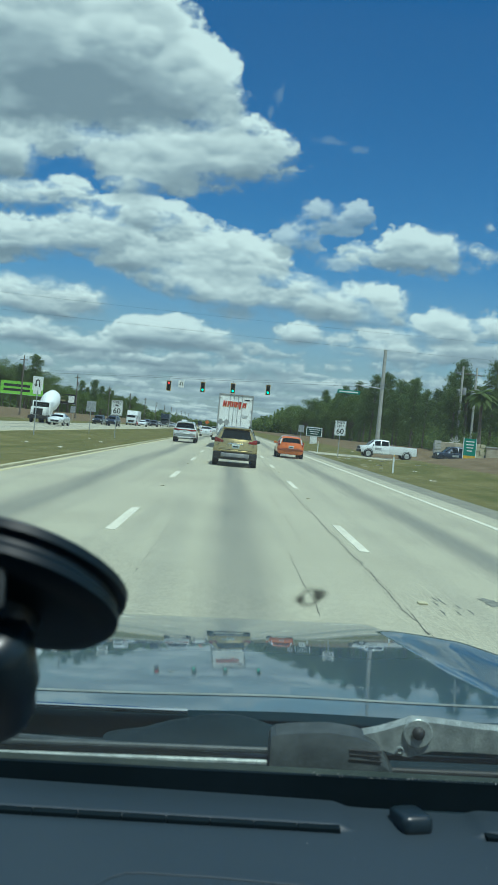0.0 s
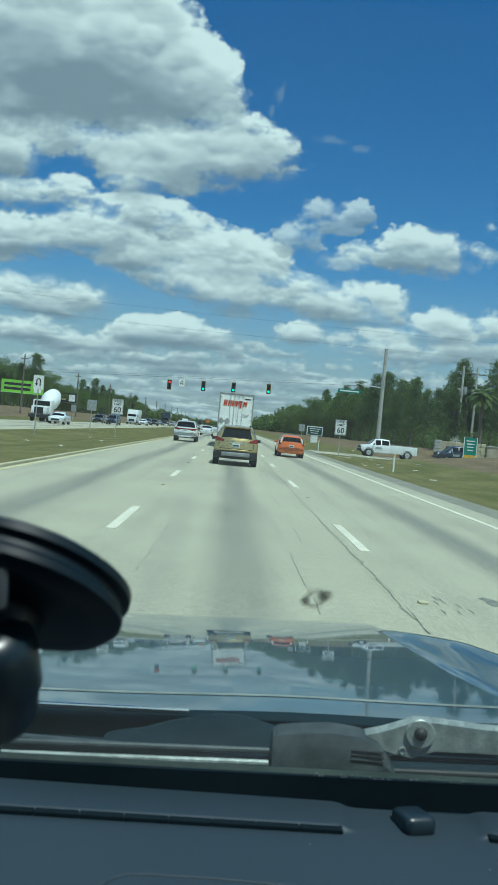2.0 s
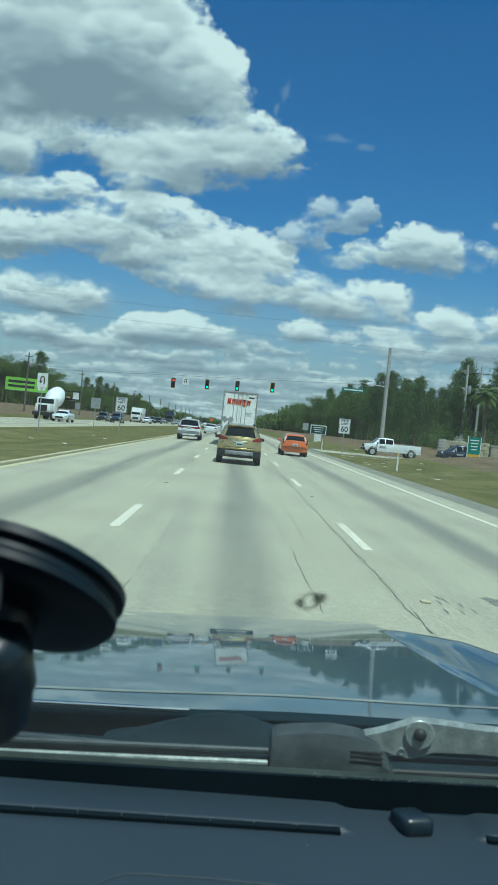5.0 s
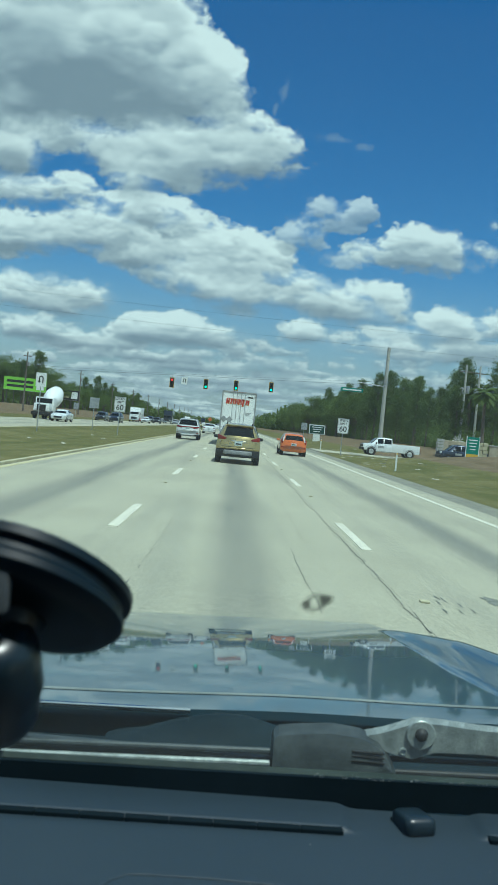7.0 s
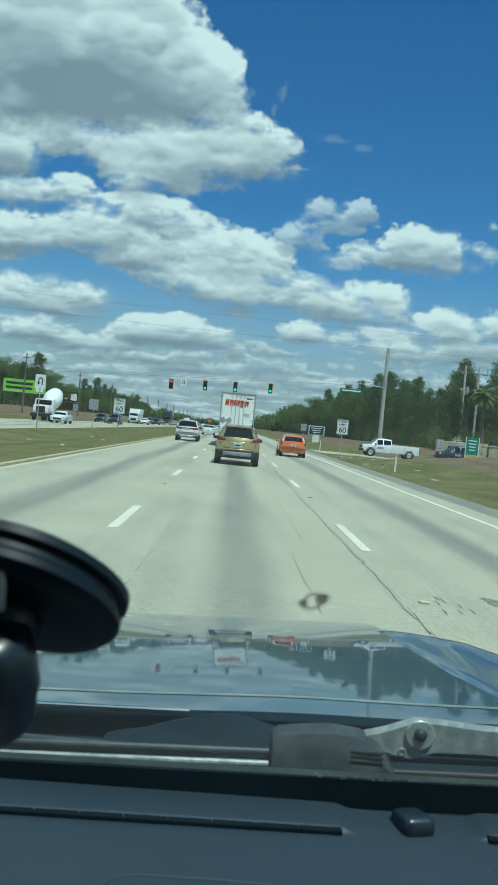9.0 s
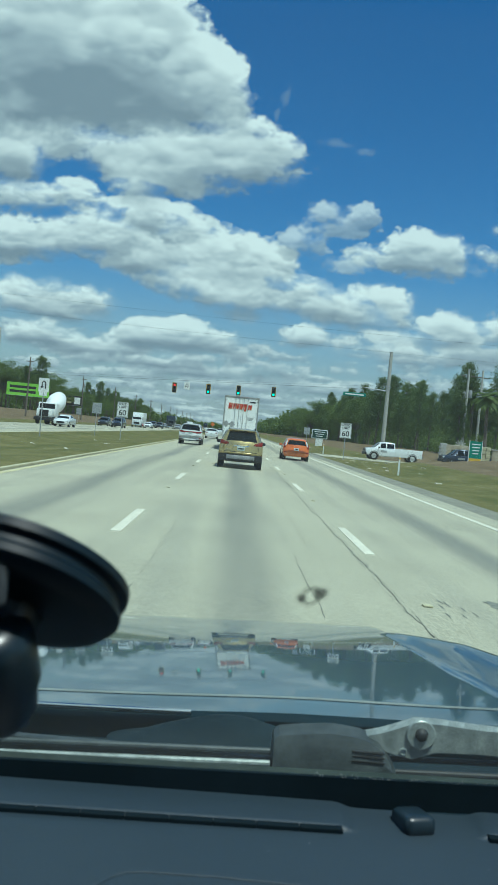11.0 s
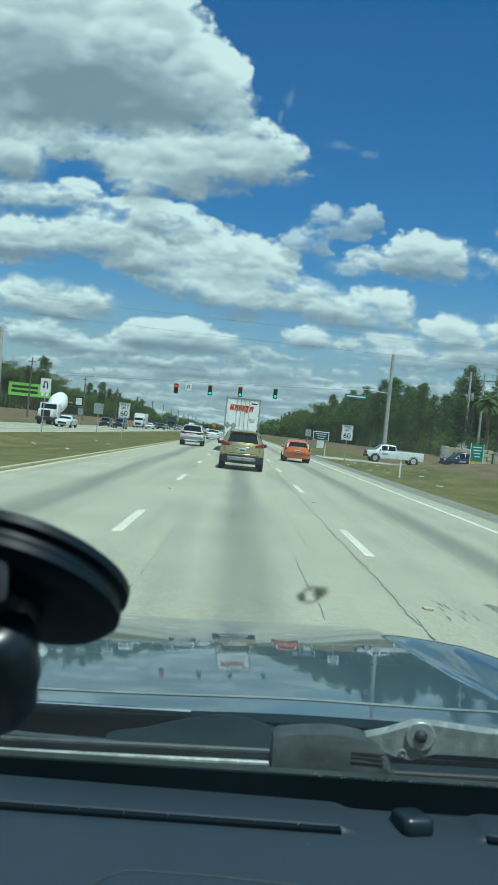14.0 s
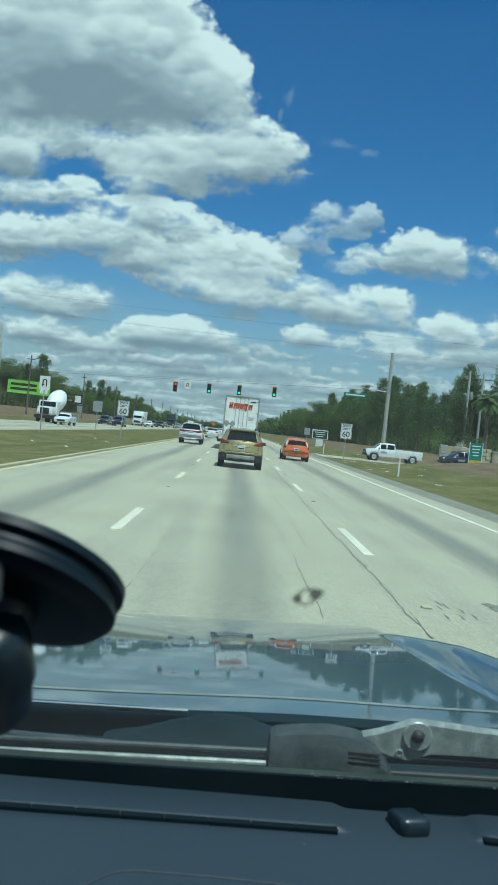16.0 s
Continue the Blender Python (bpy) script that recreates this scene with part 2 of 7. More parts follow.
CONCRETE = surface("cast_concrete", (0.36, 0.35, 0.32), (0.5, 0.49, 0.45), rough=0.8, scale=1.5, bump=0.3)
WOODPOLE = surface("weathered_pole_wood", (0.1, 0.085, 0.07), (0.2, 0.17, 0.14), rough=0.9, scale=3, bump=0.4)
STEEL = surface("galvanised_steel", (0.38, 0.39, 0.4), (0.55, 0.56, 0.57), rough=0.45, metal=0.8, scale=5)
WIRE = surface("black_cable", (0.015, 0.015, 0.016), (0.03, 0.03, 0.03), rough=0.6)
SIGNWHITE = surface("white_reflective_sheet", (0.7, 0.71, 0.7), (0.82, 0.83, 0.82), rough=0.4, scale=3)
SIGNGREEN = surface("green_reflective_sheet", (0.0, 0.17, 0.12), (0.005, 0.23, 0.16), rough=0.4, scale=3)
SIGNDARK = surface("dark_green_board", (0.008, 0.045, 0.036), (0.014, 0.07, 0.056), rough=0.4, scale=3)
SIGNBLACK = surface("black_sign_ink", (0.012, 0.012, 0.012), (0.03, 0.03, 0.03), rough=0.6)
SIGNALYELLOW = surface("signal_yellow_rim", (0.55, 0.33, 0.03), (0.7, 0.45, 0.05), rough=0.5)
SIGNALBLACK = surface("signal_black_housing", (0.012, 0.014, 0.014), (0.03, 0.032, 0.03), rough=0.5)
GREENLAMP = lamp_glow("green_signal_lens", (0.05, 0.9, 0.55), 1.6)
REDLAMP = lamp_glow("red_signal_lens", (0.9, 0.04, 0.03), 1.2)
DARKLENS = surface("unlit_lens", (0.02, 0.02, 0.018), (0.04, 0.035, 0.03), rough=0.25)
TYRE = surface("tyre_rubber", (0.012, 0.012, 0.013), (0.035, 0.034, 0.032), rough=0.85, scale=12)
RIM = surface("alloy_rim", (0.35, 0.36, 0.37), (0.55, 0.56, 0.57), rough=0.35, metal=0.9)
CARGLASS = surface("dark_car_glass", (0.006, 0.008, 0.009), (0.014, 0.017, 0.018), rough=0.03, world_space=False)
CARGLASS.node_tree.nodes["Principled BSDF"].inputs["Specular IOR Level"].default_value = 0.24
BLACKPLASTIC = surface("black_trim_plastic", (0.008, 0.008, 0.009), (0.02, 0.02, 0.021), rough=0.6, scale=8)
GREYPLASTIC = surface("grey_trim_plastic", (0.2, 0.205, 0.21), (0.3, 0.305, 0.31), rough=0.5, scale=5)
TAILRED = surface("red_lamp_cover", (0.17, 0.012, 0.012), (0.27, 0.02, 0.018), rough=0.2, coat=0.4)
BRAKERED = lamp_glow("lit_brake_lamp", (0.75, 0.03, 0.03), 0.35)
LAMPCLEAR = surface("clear_lamp_cover", (0.5, 0.52, 0.53), (0.75, 0.77, 0.78), rough=0.1, coat=0.6)
CHROME = surface("chrome_trim", (0.6, 0.62, 0.63), (0.75, 0.77, 0.78), rough=0.12, metal=1.0)
PLATE = surface("number_plate_blank", (0.4, 0.48, 0.46), (0.6, 0.66, 0.62), rough=0.45, scale=14)
GOLD = paint("gold_metallic_paint", (0.57, 0.44, 0.185), metal=0.78, rough=0.28)
WHITECAR = paint("white_car_paint", (0.72, 0.74, 0.75))
ORANGE = paint("orange_car_paint", (0.62, 0.135, 0.012))
DARKCAR = paint("charcoal_car_paint", (0.02, 0.022, 0.026), metal=0.3)
BLUECAR = paint("dark_blue_car_paint", (0.015, 0.025, 0.05), metal=0.3)
SILVERCAR = paint("silver_car_paint", (0.38, 0.4, 0.41), metal=0.5)
REDCAR = paint("dull_red_car_paint", (0.3, 0.03, 0.025))
TRAILERWHITE = surface("white_trailer_panel", (0.76, 0.77, 0.76), (0.86, 0.87, 0.86), rough=0.4, scale=1.3, coat=0.3, spread=0.2)
TRAILERFRAME = surface("grey_trailer_steel", (0.3, 0.31, 0.31), (0.45, 0.455, 0.45), rough=0.5, metal=0.5)
REDINK = surface("red_lettering_film", (0.42, 0.02, 0.015), (0.6, 0.04, 0.025), rough=0.4)
YELLOWINK = surface("ochre_lettering_edge", (0.4, 0.2, 0.03), (0.5, 0.27, 0.05), rough=0.4)
PLACARD = surface("grey_placard", (0.22, 0.23, 0.23), (0.35, 0.36, 0.36), rough=0.5)
HOODPAINT = surface("dark_blue_grey_bonnet_paint", (0.045, 0.105, 0.14), (0.058, 0.125, 0.165), rough=0.4, metal=0.6, coat=1.0, scale=2, fine=300, spread=0.2)
DASH = surface("dark_grained_dashboard_vinyl", (0.015, 0.028, 0.039), (0.021, 0.036, 0.049), rough=0.5, scale=3, bump=0.12, fine=900, spread=0.6)
FRIT = surface("black_glass_border", (0.003, 0.008, 0.011), (0.006, 0.013, 0.018), rough=0.7)
FRIT.node_tree.nodes["Principled BSDF"].inputs["Specular IOR Level"].default_value = 0.1
COWL = surface("dusty_black_cowl", (0.006, 0.015, 0.021), (0.012, 0.024, 0.031), rough=0.7, scale=12)
COWL.node_tree.nodes["Principled BSDF"].inputs["Specular IOR Level"].default_value = 0.12
COWLLIP = surface("dusty_cowl_lip", (0.026, 0.036, 0.034), (0.045, 0.058, 0.053), rough=0.9, scale=14, fine=120)
COWLLIP.node_tree.nodes["Principled BSDF"].inputs["Specular IOR Level"].default_value = 0.08
WIPERBLACK = surface("grey_black_wiper_plastic", (0.024, 0.031, 0.033), (0.056, 0.066, 0.068), rough=0.45, scale=45, fine=420, spread=0.8)
WIPERARM = surface("painted_wiper_arm", (0.2, 0.22, 0.21), (0.4, 0.43, 0.41), rough=0.38, metal=0.3, scale=60, fine=500, spread=0.8)
SEALGREY = surface("pale_bonnet_seal", (0.16, 0.175, 0.16), (0.24, 0.255, 0.235), rough=0.6, scale=20)
RUBBER = surface("black_suction_rubber", (0.002, 0.008, 0.014), (0.006, 0.016, 0.024), rough=0.45, scale=20)
RUBBER.node_tree.nodes["Principled BSDF"].inputs["Specular IOR Level"].default_value = 0.25
MOUNTPLASTIC = surface("black_mount_plastic", (0.006, 0.014, 0.021), (0.013, 0.025, 0.034), rough=0.34, scale=20)
TABGREY = surface("dull_grey_tab", (0.06, 0.07, 0.078), (0.095, 0.108, 0.116), rough=0.5, scale=20)
LINT = surface("pale_lint", (0.12, 0.13, 0.13), (0.3, 0.31, 0.3), rough=0.9, scale=200)
HEADLINER = surface("grey_headliner", (0.2, 0.2, 0.19), (0.27, 0.27, 0.26), rough=0.95, scale=9)
SEATCLOTH = surface("black_cabin_trim", (0.02, 0.02, 0.02), (0.04, 0.04, 0.04), rough=0.9, scale=9)
SMUDGE = smudge_material()
GLASS = windscreen_material()


# ---- building helpers ----
def mesh_of(bm, name, material, smooth=False, sharp=35):
    me = bpy.data.meshes.new(name)
    bmesh.ops.recalc_face_normals(bm, faces=bm.faces[:])
    bm.to_mesh(me)
    bm.free()
    me.materials.append(material)
    if smooth:
        me.polygons.foreach_set("use_smooth", [True] * len(me.polygons))
        me.set_sharp_from_angle(angle=radians(sharp))
    return me


def part(name, bm, material, parent, label="", smooth=False, at=None, sharp=35):
    ob = new(name, mesh_of(bm, name, material, smooth, sharp))
    ob.parent = parent
    if at is not None:
        ob.matrix_basis = at
    if label:
        tagged(ob, label)
    return ob


def thing(name, m, label, category, group="", kind=""):
    ob = new(name)
    ob.empty_display_size = 0.2
    ob.matrix_basis = m
    return tagged(ob, label, category, group, kind)


def box(bm, centre, size, bevel=0.0, m=None, segments=2):
    r = bmesh.ops.create_cube(bm, size=1.0)
    vs = r["verts"]
    for v in vs:
        v.co = Vector((v.co.x * size[0] + centre[0], v.co.y * size[1] + centre[1], v.co.z * size[2] + centre[2]))
    if bevel:
        es = list({e for v in vs for e in v.link_edges})
        r = bmesh.ops.bevel(bm, geom=es, offset=bevel, segments=segments, affect="EDGES", profile=0.6)
        vs = list({v for f in r["faces"] for v in f.verts} | {v for v in vs if v.is_valid})
    if m is not None:
        bmesh.ops.transform(bm, matrix=m, verts=[v for v in vs if v.is_valid])
    return vs


def new_box(centre, size, bevel=0.0, m=None):
    bm = bmesh.new()
    box(bm, centre, size, bevel, m)
    return bm


def rod(bm, p, q, r0, r1=None, sides=10, caps=True):
    """A tapered rod from p to q."""
    p, q = Vector(p), Vector(q)
    r1 = r0 if r1 is None else r1
    turn = (q - p).to_track_quat("Z", "Y").to_matrix()
    rings = []
    for c, r in ((p, r0), (q, r1)):
        rings.append([bm.verts.new(c + turn @ Vector((r * math.cos(k * math.tau / sides), r * math.sin(k * math.tau / sides), 0))) for k in range(sides)])
    for k in range(sides):
        bm.faces.new((rings[0][k], rings[0][(k + 1) % sides], rings[1][(k + 1) % sides], rings[1][k]))
    if caps:
        bm.faces.new(rings[0][::-1])
        bm.faces.new(rings[1])


def lathe(bm, profile, sides=32, m=None):
    """A turned form about z from (radius, height) pairs."""
    rings = []
    for r, z in profile:
        if r < 1e-5:
            rings.append([bm.verts.new((0, 0, z))])
        else:
            rings.append([bm.verts.new((r * math.cos(k * math.tau / sides), r * math.sin(k * math.tau / sides), z)) for k in range(sides)])
    for a, b in zip(rings, rings[1:]):
        for k in range(sides):
            j = (k + 1) % sides
            if len(a) == 1 and len(b) == 1:
                continue
            if len(a) == 1:
                bm.faces.new((a[0], b[k], b[j]))
            elif len(b) == 1:
                bm.faces.new((a[k], a[j], b[0]))
            else:
                bm.faces.new((a[k], a[j], b[j], b[k]))
    if m is not None:
        bmesh.ops.transform(bm, matrix=m, verts=[v for ring in rings for v in ring])


def grid_sheet(bm, xs, ys, height, thick=0.0):
    """A sheet over x, y with height(x, y); with thick, a closed solid."""
    top = [[bm.verts.new((x, y, height(x, y))) for y in ys] for x in xs]
    for i in range(len(xs) - 1):
        for j in range(len(ys) - 1):
            bm.faces.new((top[i][j], top[i + 1][j], top[i + 1][j + 1], top[i][j + 1]))
    if thick:
        low = [[bm.verts.new(v.co - Vector((0, 0, thick))) for v in row] for row in top]
        for i in range(len(xs) - 1):
            for j in range(len(ys) - 1):
                bm.faces.new((low[i][j], low[i][j + 1], low[i + 1][j + 1], low[i + 1][j]))
        n, k = len(xs) - 1, len(ys) - 1
        for i in range(n):
            bm.faces.new((top[i][0], low[i][0], low[i + 1][0], top[i + 1][0]))
            bm.faces.new((top[i][k], top[i + 1][k], low[i + 1][k], low[i][k]))
        for j in range(k):
            bm.faces.new((top[0][j], top[0][j + 1], low[0][j + 1], low[0][j]))
            bm.faces.new((top[n][j], low[n][j], low[n][j + 1], top[n][j + 1]))


def leaf_mesh(name, centres, size, material, seed, flat=0.0, slim=0.55):
    """Many small leaf clumps, each a bent pair of blades turned at random."""
    rng = np.random.RandomState(seed)
    n = len(centres)
    t, p = rng.uniform(0, math.tau, n), np.arccos(rng.uniform(-1, 1, n)) * (1 - flat)
    a = np.stack([np.sin(p) * np.cos(t), np.sin(p) * np.sin(t), np.cos(p)], -1)
    b = np.cross(a, rng.normal(size=(n, 3)))
    b /= np.linalg.norm(b, axis=-1, keepdims=True) + 1e-9
    c = np.cross(a, b)
    s = size * rng.uniform(0.55, 1.5, (n, 1))
    verts = np.stack([centres - b * s, centres + c * s * slim + a * s * 0.2, centres + b * s, centres - c * s * slim - a * s * 0.15], 1).reshape(-1, 3)
    me = bpy.data.meshes.new(name)
    me.from_pydata(verts.tolist(), [], np.arange(n * 4).reshape(-1, 4).tolist())
    me.materials.append(material)
    return me


def letters(text, size, material, parent, m, name="lettering"):
    """Raised letters from the built-in font, as a mesh."""
    cu = bpy.data.curves.new(name, "FONT")
    cu.body, cu.size, cu.align_x, cu.align_y, cu.extrude, cu.offset = text, size, "CENTER", "CENTER", 0.004, 0.008 * size
    tmp = bpy.data.objects.new(name, cu)
    scene.collection.objects.link(tmp)
    me = bpy.data.meshes.new_from_object(tmp.evaluated_get(bpy.context.evaluated_depsgraph_get()))
    bpy.data.objects.remove(tmp)
    me.materials.clear()
    me.materials.append(material)
    ob = new(name, me)
    ob.parent = parent
    ob.matrix_basis = m
    return ob

# ---- sky: a far shell that carries the cumulus clouds ----
# each cloud mass: its opacity, its swellings (across, up, half width, half height, as slopes from the eye)
# and its grey undersides (the same, and how deep the grey)
CLOUDS = {
    "far_haze_row": (0.8, [
         (-0.15, 0.027, 0.076, 0.005), (0.071, 0.042, 0.09, 0.005), (0.152, 0.068, 0.055, 0.007),
         (-0.061, 0.038, 0.042, 0.005), (0.008, 0.044, 0.055, 0.006), (-0.246, 0.019, 0.042, 0.004),
         (0.222, 0.075, 0.042, 0.006),
    ], [
         (-0.149, 0.023, 0.083, 0.004, 0.5), (0.072, 0.037, 0.097, 0.004, 0.5), (0.153, 0.061, 0.062, 0.005, 0.5),
         (0.009, 0.039, 0.062, 0.004, 0.5),
    ]),
    "far_row_back": (0.85, [
         (0.097, 0.06, 0.042, 0.008), (-0.014, 0.053, 0.055, 0.008), (-0.062, 0.051, 0.019, 0.008),
         (-0.219, 0.032, 0.052, 0.006), (-0.117, 0.042, 0.035, 0.005), (0.041, 0.063, 0.028, 0.006),
         (0.207, 0.085, 0.049, 0.006),
    ], [
         (0.098, 0.053, 0.052, 0.005, 0.5), (-0.02, 0.046, 0.069, 0.005, 0.55), (-0.219, 0.026, 0.059, 0.004, 0.5),
         (-0.116, 0.038, 0.042, 0.003, 0.4),
    ]),
    "far_row": (0.9, [
         (-0.057, 0.067, 0.059, 0.01), (-0.166, 0.054, 0.035, 0.008), (0.039, 0.08, 0.04, 0.011),
         (-0.248, 0.047, 0.046, 0.008), (0.123, 0.084, 0.031, 0.006), (0.013, 0.067, 0.055, 0.006),
         (-0.118, 0.056, 0.035, 0.006),
    ], [
         (-0.056, 0.058, 0.069, 0.006, 0.6), (-0.165, 0.046, 0.042, 0.005, 0.55), (0.041, 0.069, 0.049, 0.006, 0.55),
         (-0.247, 0.039, 0.055, 0.005, 0.5), (0.123, 0.079, 0.035, 0.003, 0.4),
    ]),
    "far_row_front": (0.92, [
         (-0.12, 0.073, 0.076, 0.009), (0.003, 0.094, 0.024, 0.007), (-0.249, 0.061, 0.035, 0.007),
         (0.19, 0.11, 0.046, 0.01), (-0.051, 0.082, 0.042, 0.007), (-0.188, 0.068, 0.028, 0.006),
    ], [
         (-0.119, 0.066, 0.09, 0.006, 0.6), (0.191, 0.1, 0.055, 0.006, 0.55), (-0.249, 0.054, 0.042, 0.004, 0.45),
         (-0.037, 0.077, 0.042, 0.004, 0.5),
    ]),
    "low_row": (0.95, [
         (0.009, 0.103, 0.025, 0.006), (-0.217, 0.082, 0.028, 0.006), (-0.087, 0.095, 0.062, 0.006),
         (-0.259, 0.094, 0.042, 0.014), (-0.183, 0.083, 0.052, 0.01), (-0.126, 0.107, 0.033, 0.017),
         (-0.075, 0.11, 0.042, 0.017), (-0.029, 0.105, 0.026, 0.01), (0.075, 0.12, 0.026, 0.012),
         (0.112, 0.119, 0.028, 0.006),
    ], [
         (-0.252, 0.084, 0.049, 0.006, 0.45), (-0.087, 0.093, 0.076, 0.007, 0.5), (-0.168, 0.077, 0.055, 0.005, 0.4),
         (0.085, 0.112, 0.035, 0.005, 0.35),
    ]),
    "low_left": (1.0, [
         (-0.238, 0.143, 0.028, 0.018), (-0.259, 0.129, 0.059, 0.019), (-0.188, 0.136, 0.032, 0.019),
         (-0.289, 0.138, 0.026, 0.021), (-0.221, 0.122, 0.066, 0.014),
    ], [
         (-0.237, 0.11, 0.087, 0.01, 0.55), (-0.282, 0.116, 0.035, 0.01, 0.3), (-0.194, 0.128, 0.035, 0.007, 0.2),
    ]),
    "right_row": (0.97, [
         (0.25, 0.147, 0.035, 0.019), (0.307, 0.151, 0.022, 0.015), (0.199, 0.131, 0.049, 0.01),
         (0.285, 0.14, 0.042, 0.01), (0.211, 0.109, 0.083, 0.01), (0.288, 0.119, 0.049, 0.012),
    ], [
         (0.237, 0.13, 0.076, 0.006, 0.45), (0.212, 0.099, 0.09, 0.006, 0.4), (0.307, 0.137, 0.021, 0.006, 0.3),
    ]),
    "middle_right": (1.0, [
         (0.115, 0.161, 0.05, 0.022), (0.172, 0.17, 0.028, 0.021), (0.144, 0.15, 0.062, 0.017),
         (0.148, 0.18, 0.021, 0.011),
    ], [
         (0.146, 0.136, 0.073, 0.011, 0.6), (0.123, 0.15, 0.042, 0.006, 0.2),
    ]),
    "middle": (1.0, [
         (-0.159, 0.197, 0.028, 0.015), (-0.048, 0.191, 0.062, 0.021), (0.088, 0.156, 0.028, 0.014),
         (-0.132, 0.209, 0.049, 0.029), (-0.074, 0.217, 0.047, 0.029), (-0.012, 0.216, 0.043, 0.026),
         (0.026, 0.204, 0.029, 0.025), (-0.095, 0.176, 0.043, 0.018), (-0.035, 0.172, 0.066, 0.024),
         (0.031, 0.165, 0.057, 0.021), (0.071, 0.174, 0.029, 0.021), (-0.015, 0.143, 0.028, 0.01),
    ], [
         (-0.03, 0.146, 0.083, 0.01, 0.5), (-0.13, 0.184, 0.038, 0.007, 0.35), (0.047, 0.148, 0.055, 0.007, 0.45),
         (-0.027, 0.188, 0.049, 0.007, 0.25), (-0.097, 0.197, 0.042, 0.006, 0.2), (0.03, 0.18, 0.042, 0.006, 0.2),
         (-0.072, 0.16, 0.035, 0.006, 0.25),
    ]),
    "left_row": (0.98, [
         (-0.165, 0.262, 0.028, 0.01), (-0.102, 0.253, 0.025, 0.015), (-0.08, 0.235, 0.028, 0.012),
         (-0.256, 0.21, 0.073, 0.024), (-0.187, 0.222, 0.055, 0.024), (-0.136, 0.252, 0.032, 0.024),
         (-0.297, 0.204, 0.035, 0.025), (-0.275, 0.26, 0.066, 0.017), (-0.224, 0.269, 0.025, 0.018),
         (-0.111, 0.24, 0.035, 0.017),
    ], [
         (-0.254, 0.189, 0.083, 0.01, 0.5), (-0.187, 0.203, 0.049, 0.007, 0.3), (-0.273, 0.245, 0.066, 0.008, 0.4),
         (-0.135, 0.234, 0.031, 0.007, 0.25),
    ]),
    "tower": (1.0, [
         (-0.266, 0.463, 0.166, 0.104), (-0.2, 0.487, 0.097, 0.055), (-0.106, 0.424, 0.069, 0.054),
         (-0.143, 0.468, 0.05, 0.038), (-0.28, 0.393, 0.111, 0.059), (-0.152, 0.383, 0.111, 0.036),
         (-0.052, 0.392, 0.029, 0.028),
    ], [
         (-0.235, 0.398, 0.15, 0.050, 0.74), (-0.145, 0.378, 0.09, 0.034, 0.66),
         (-0.10, 0.368, 0.05, 0.020, 0.28), (-0.30, 0.42, 0.10, 0.045, 0.40),
    ]),
    "lobe": (1.0, [
         (-0.104, 0.349, 0.083, 0.018), (-0.22, 0.342, 0.062, 0.015), (-0.041, 0.332, 0.083, 0.028),
         (0.015, 0.341, 0.033, 0.025), (-0.129, 0.314, 0.08, 0.031), (-0.181, 0.321, 0.036, 0.024),
         (-0.085, 0.294, 0.066, 0.014), (-0.146, 0.281, 0.036, 0.022), (-0.274, 0.331, 0.073, 0.021),
         (-0.299, 0.299, 0.036, 0.029), (-0.018, 0.308, 0.042, 0.01), (-0.038, 0.363, 0.045, 0.021),
    ], [
         (-0.041, 0.300, 0.095, 0.018, 0.42), (-0.297, 0.282, 0.043, 0.03, 0.5), (-0.125, 0.28, 0.055, 0.012, 0.35),
         (-0.178, 0.329, 0.042, 0.014, 0.15), (-0.116, 0.322, 0.062, 0.01, 0.15),
    ]),
    "puffs": (0.95, [
         (0.206, 0.24, 0.036, 0.024), (0.241, 0.241, 0.025, 0.021), (0.249, 0.221, 0.022, 0.01),
         (0.154, 0.226, 0.029, 0.012), (0.194, 0.224, 0.055, 0.012), (0.29, 0.242, 0.025, 0.008),
    ], [
         (0.208, 0.214, 0.062, 0.008, 0.4), (0.241, 0.231, 0.028, 0.007, 0.15),
    ]),
    "small": (0.66, [
         (0.084, 0.274, 0.015, 0.012), (0.057, 0.234, 0.028, 0.012), (0.096, 0.257, 0.019, 0.01),
         (0.068, 0.253, 0.015, 0.009), (0.13, 0.276, 0.017, 0.015), (0.114, 0.255, 0.025, 0.006),
         (0.295, 0.276, 0.007, 0.006), (0.124, 0.214, 0.024, 0.005),
    ], [
         (0.06, 0.225, 0.028, 0.006, 0.3), (0.133, 0.262, 0.017, 0.005, 0.25),
    ]),
}
WISPS = [
    (0.025, 0.409, 0.008, 0.024), (0.095, 0.361, 0.026, 0.006), (0.128, 0.352, 0.018, 0.007),
    (0.018, 0.385, 0.004, 0.015),
]


def lattice_noise(x, y, seed):
    """Smooth value noise over arrays."""
    table = np.random.RandomState(seed).rand(256, 256)
    xi, yi = np.floor(x).astype(int), np.floor(y).astype(int)
    fx, fy = x - xi, y - yi
    fx, fy = fx * fx * fx * (fx * (fx * 6 - 15) + 10), fy * fy * fy * (fy * (fy * 6 - 15) + 10)
    g = lambda i, j: table[(xi + i) & 255, (yi + j) & 255]
    return (g(0, 0) * (1 - fx) + g(1, 0) * fx) * (1 - fy) + (g(0, 1) * (1 - fx) + g(1, 1) * fx) * fy


def fractal(x, y, octaves, seed, gain=0.5):
    total, size, norm = 0, 1.0, 0
    for k in range(octaves):
        total = total + size * lattice_noise(x * 2 ** k + 17.3 * k, y * 2 ** k + 9.1 * k, seed + k)
        norm += size
        size *= gain
    return total / norm - 0.5


def smooth(a, b, x):
    t = np.clip((x - a) / (b - a), 0, 1)
    return t * t * (3 - 2 * t)


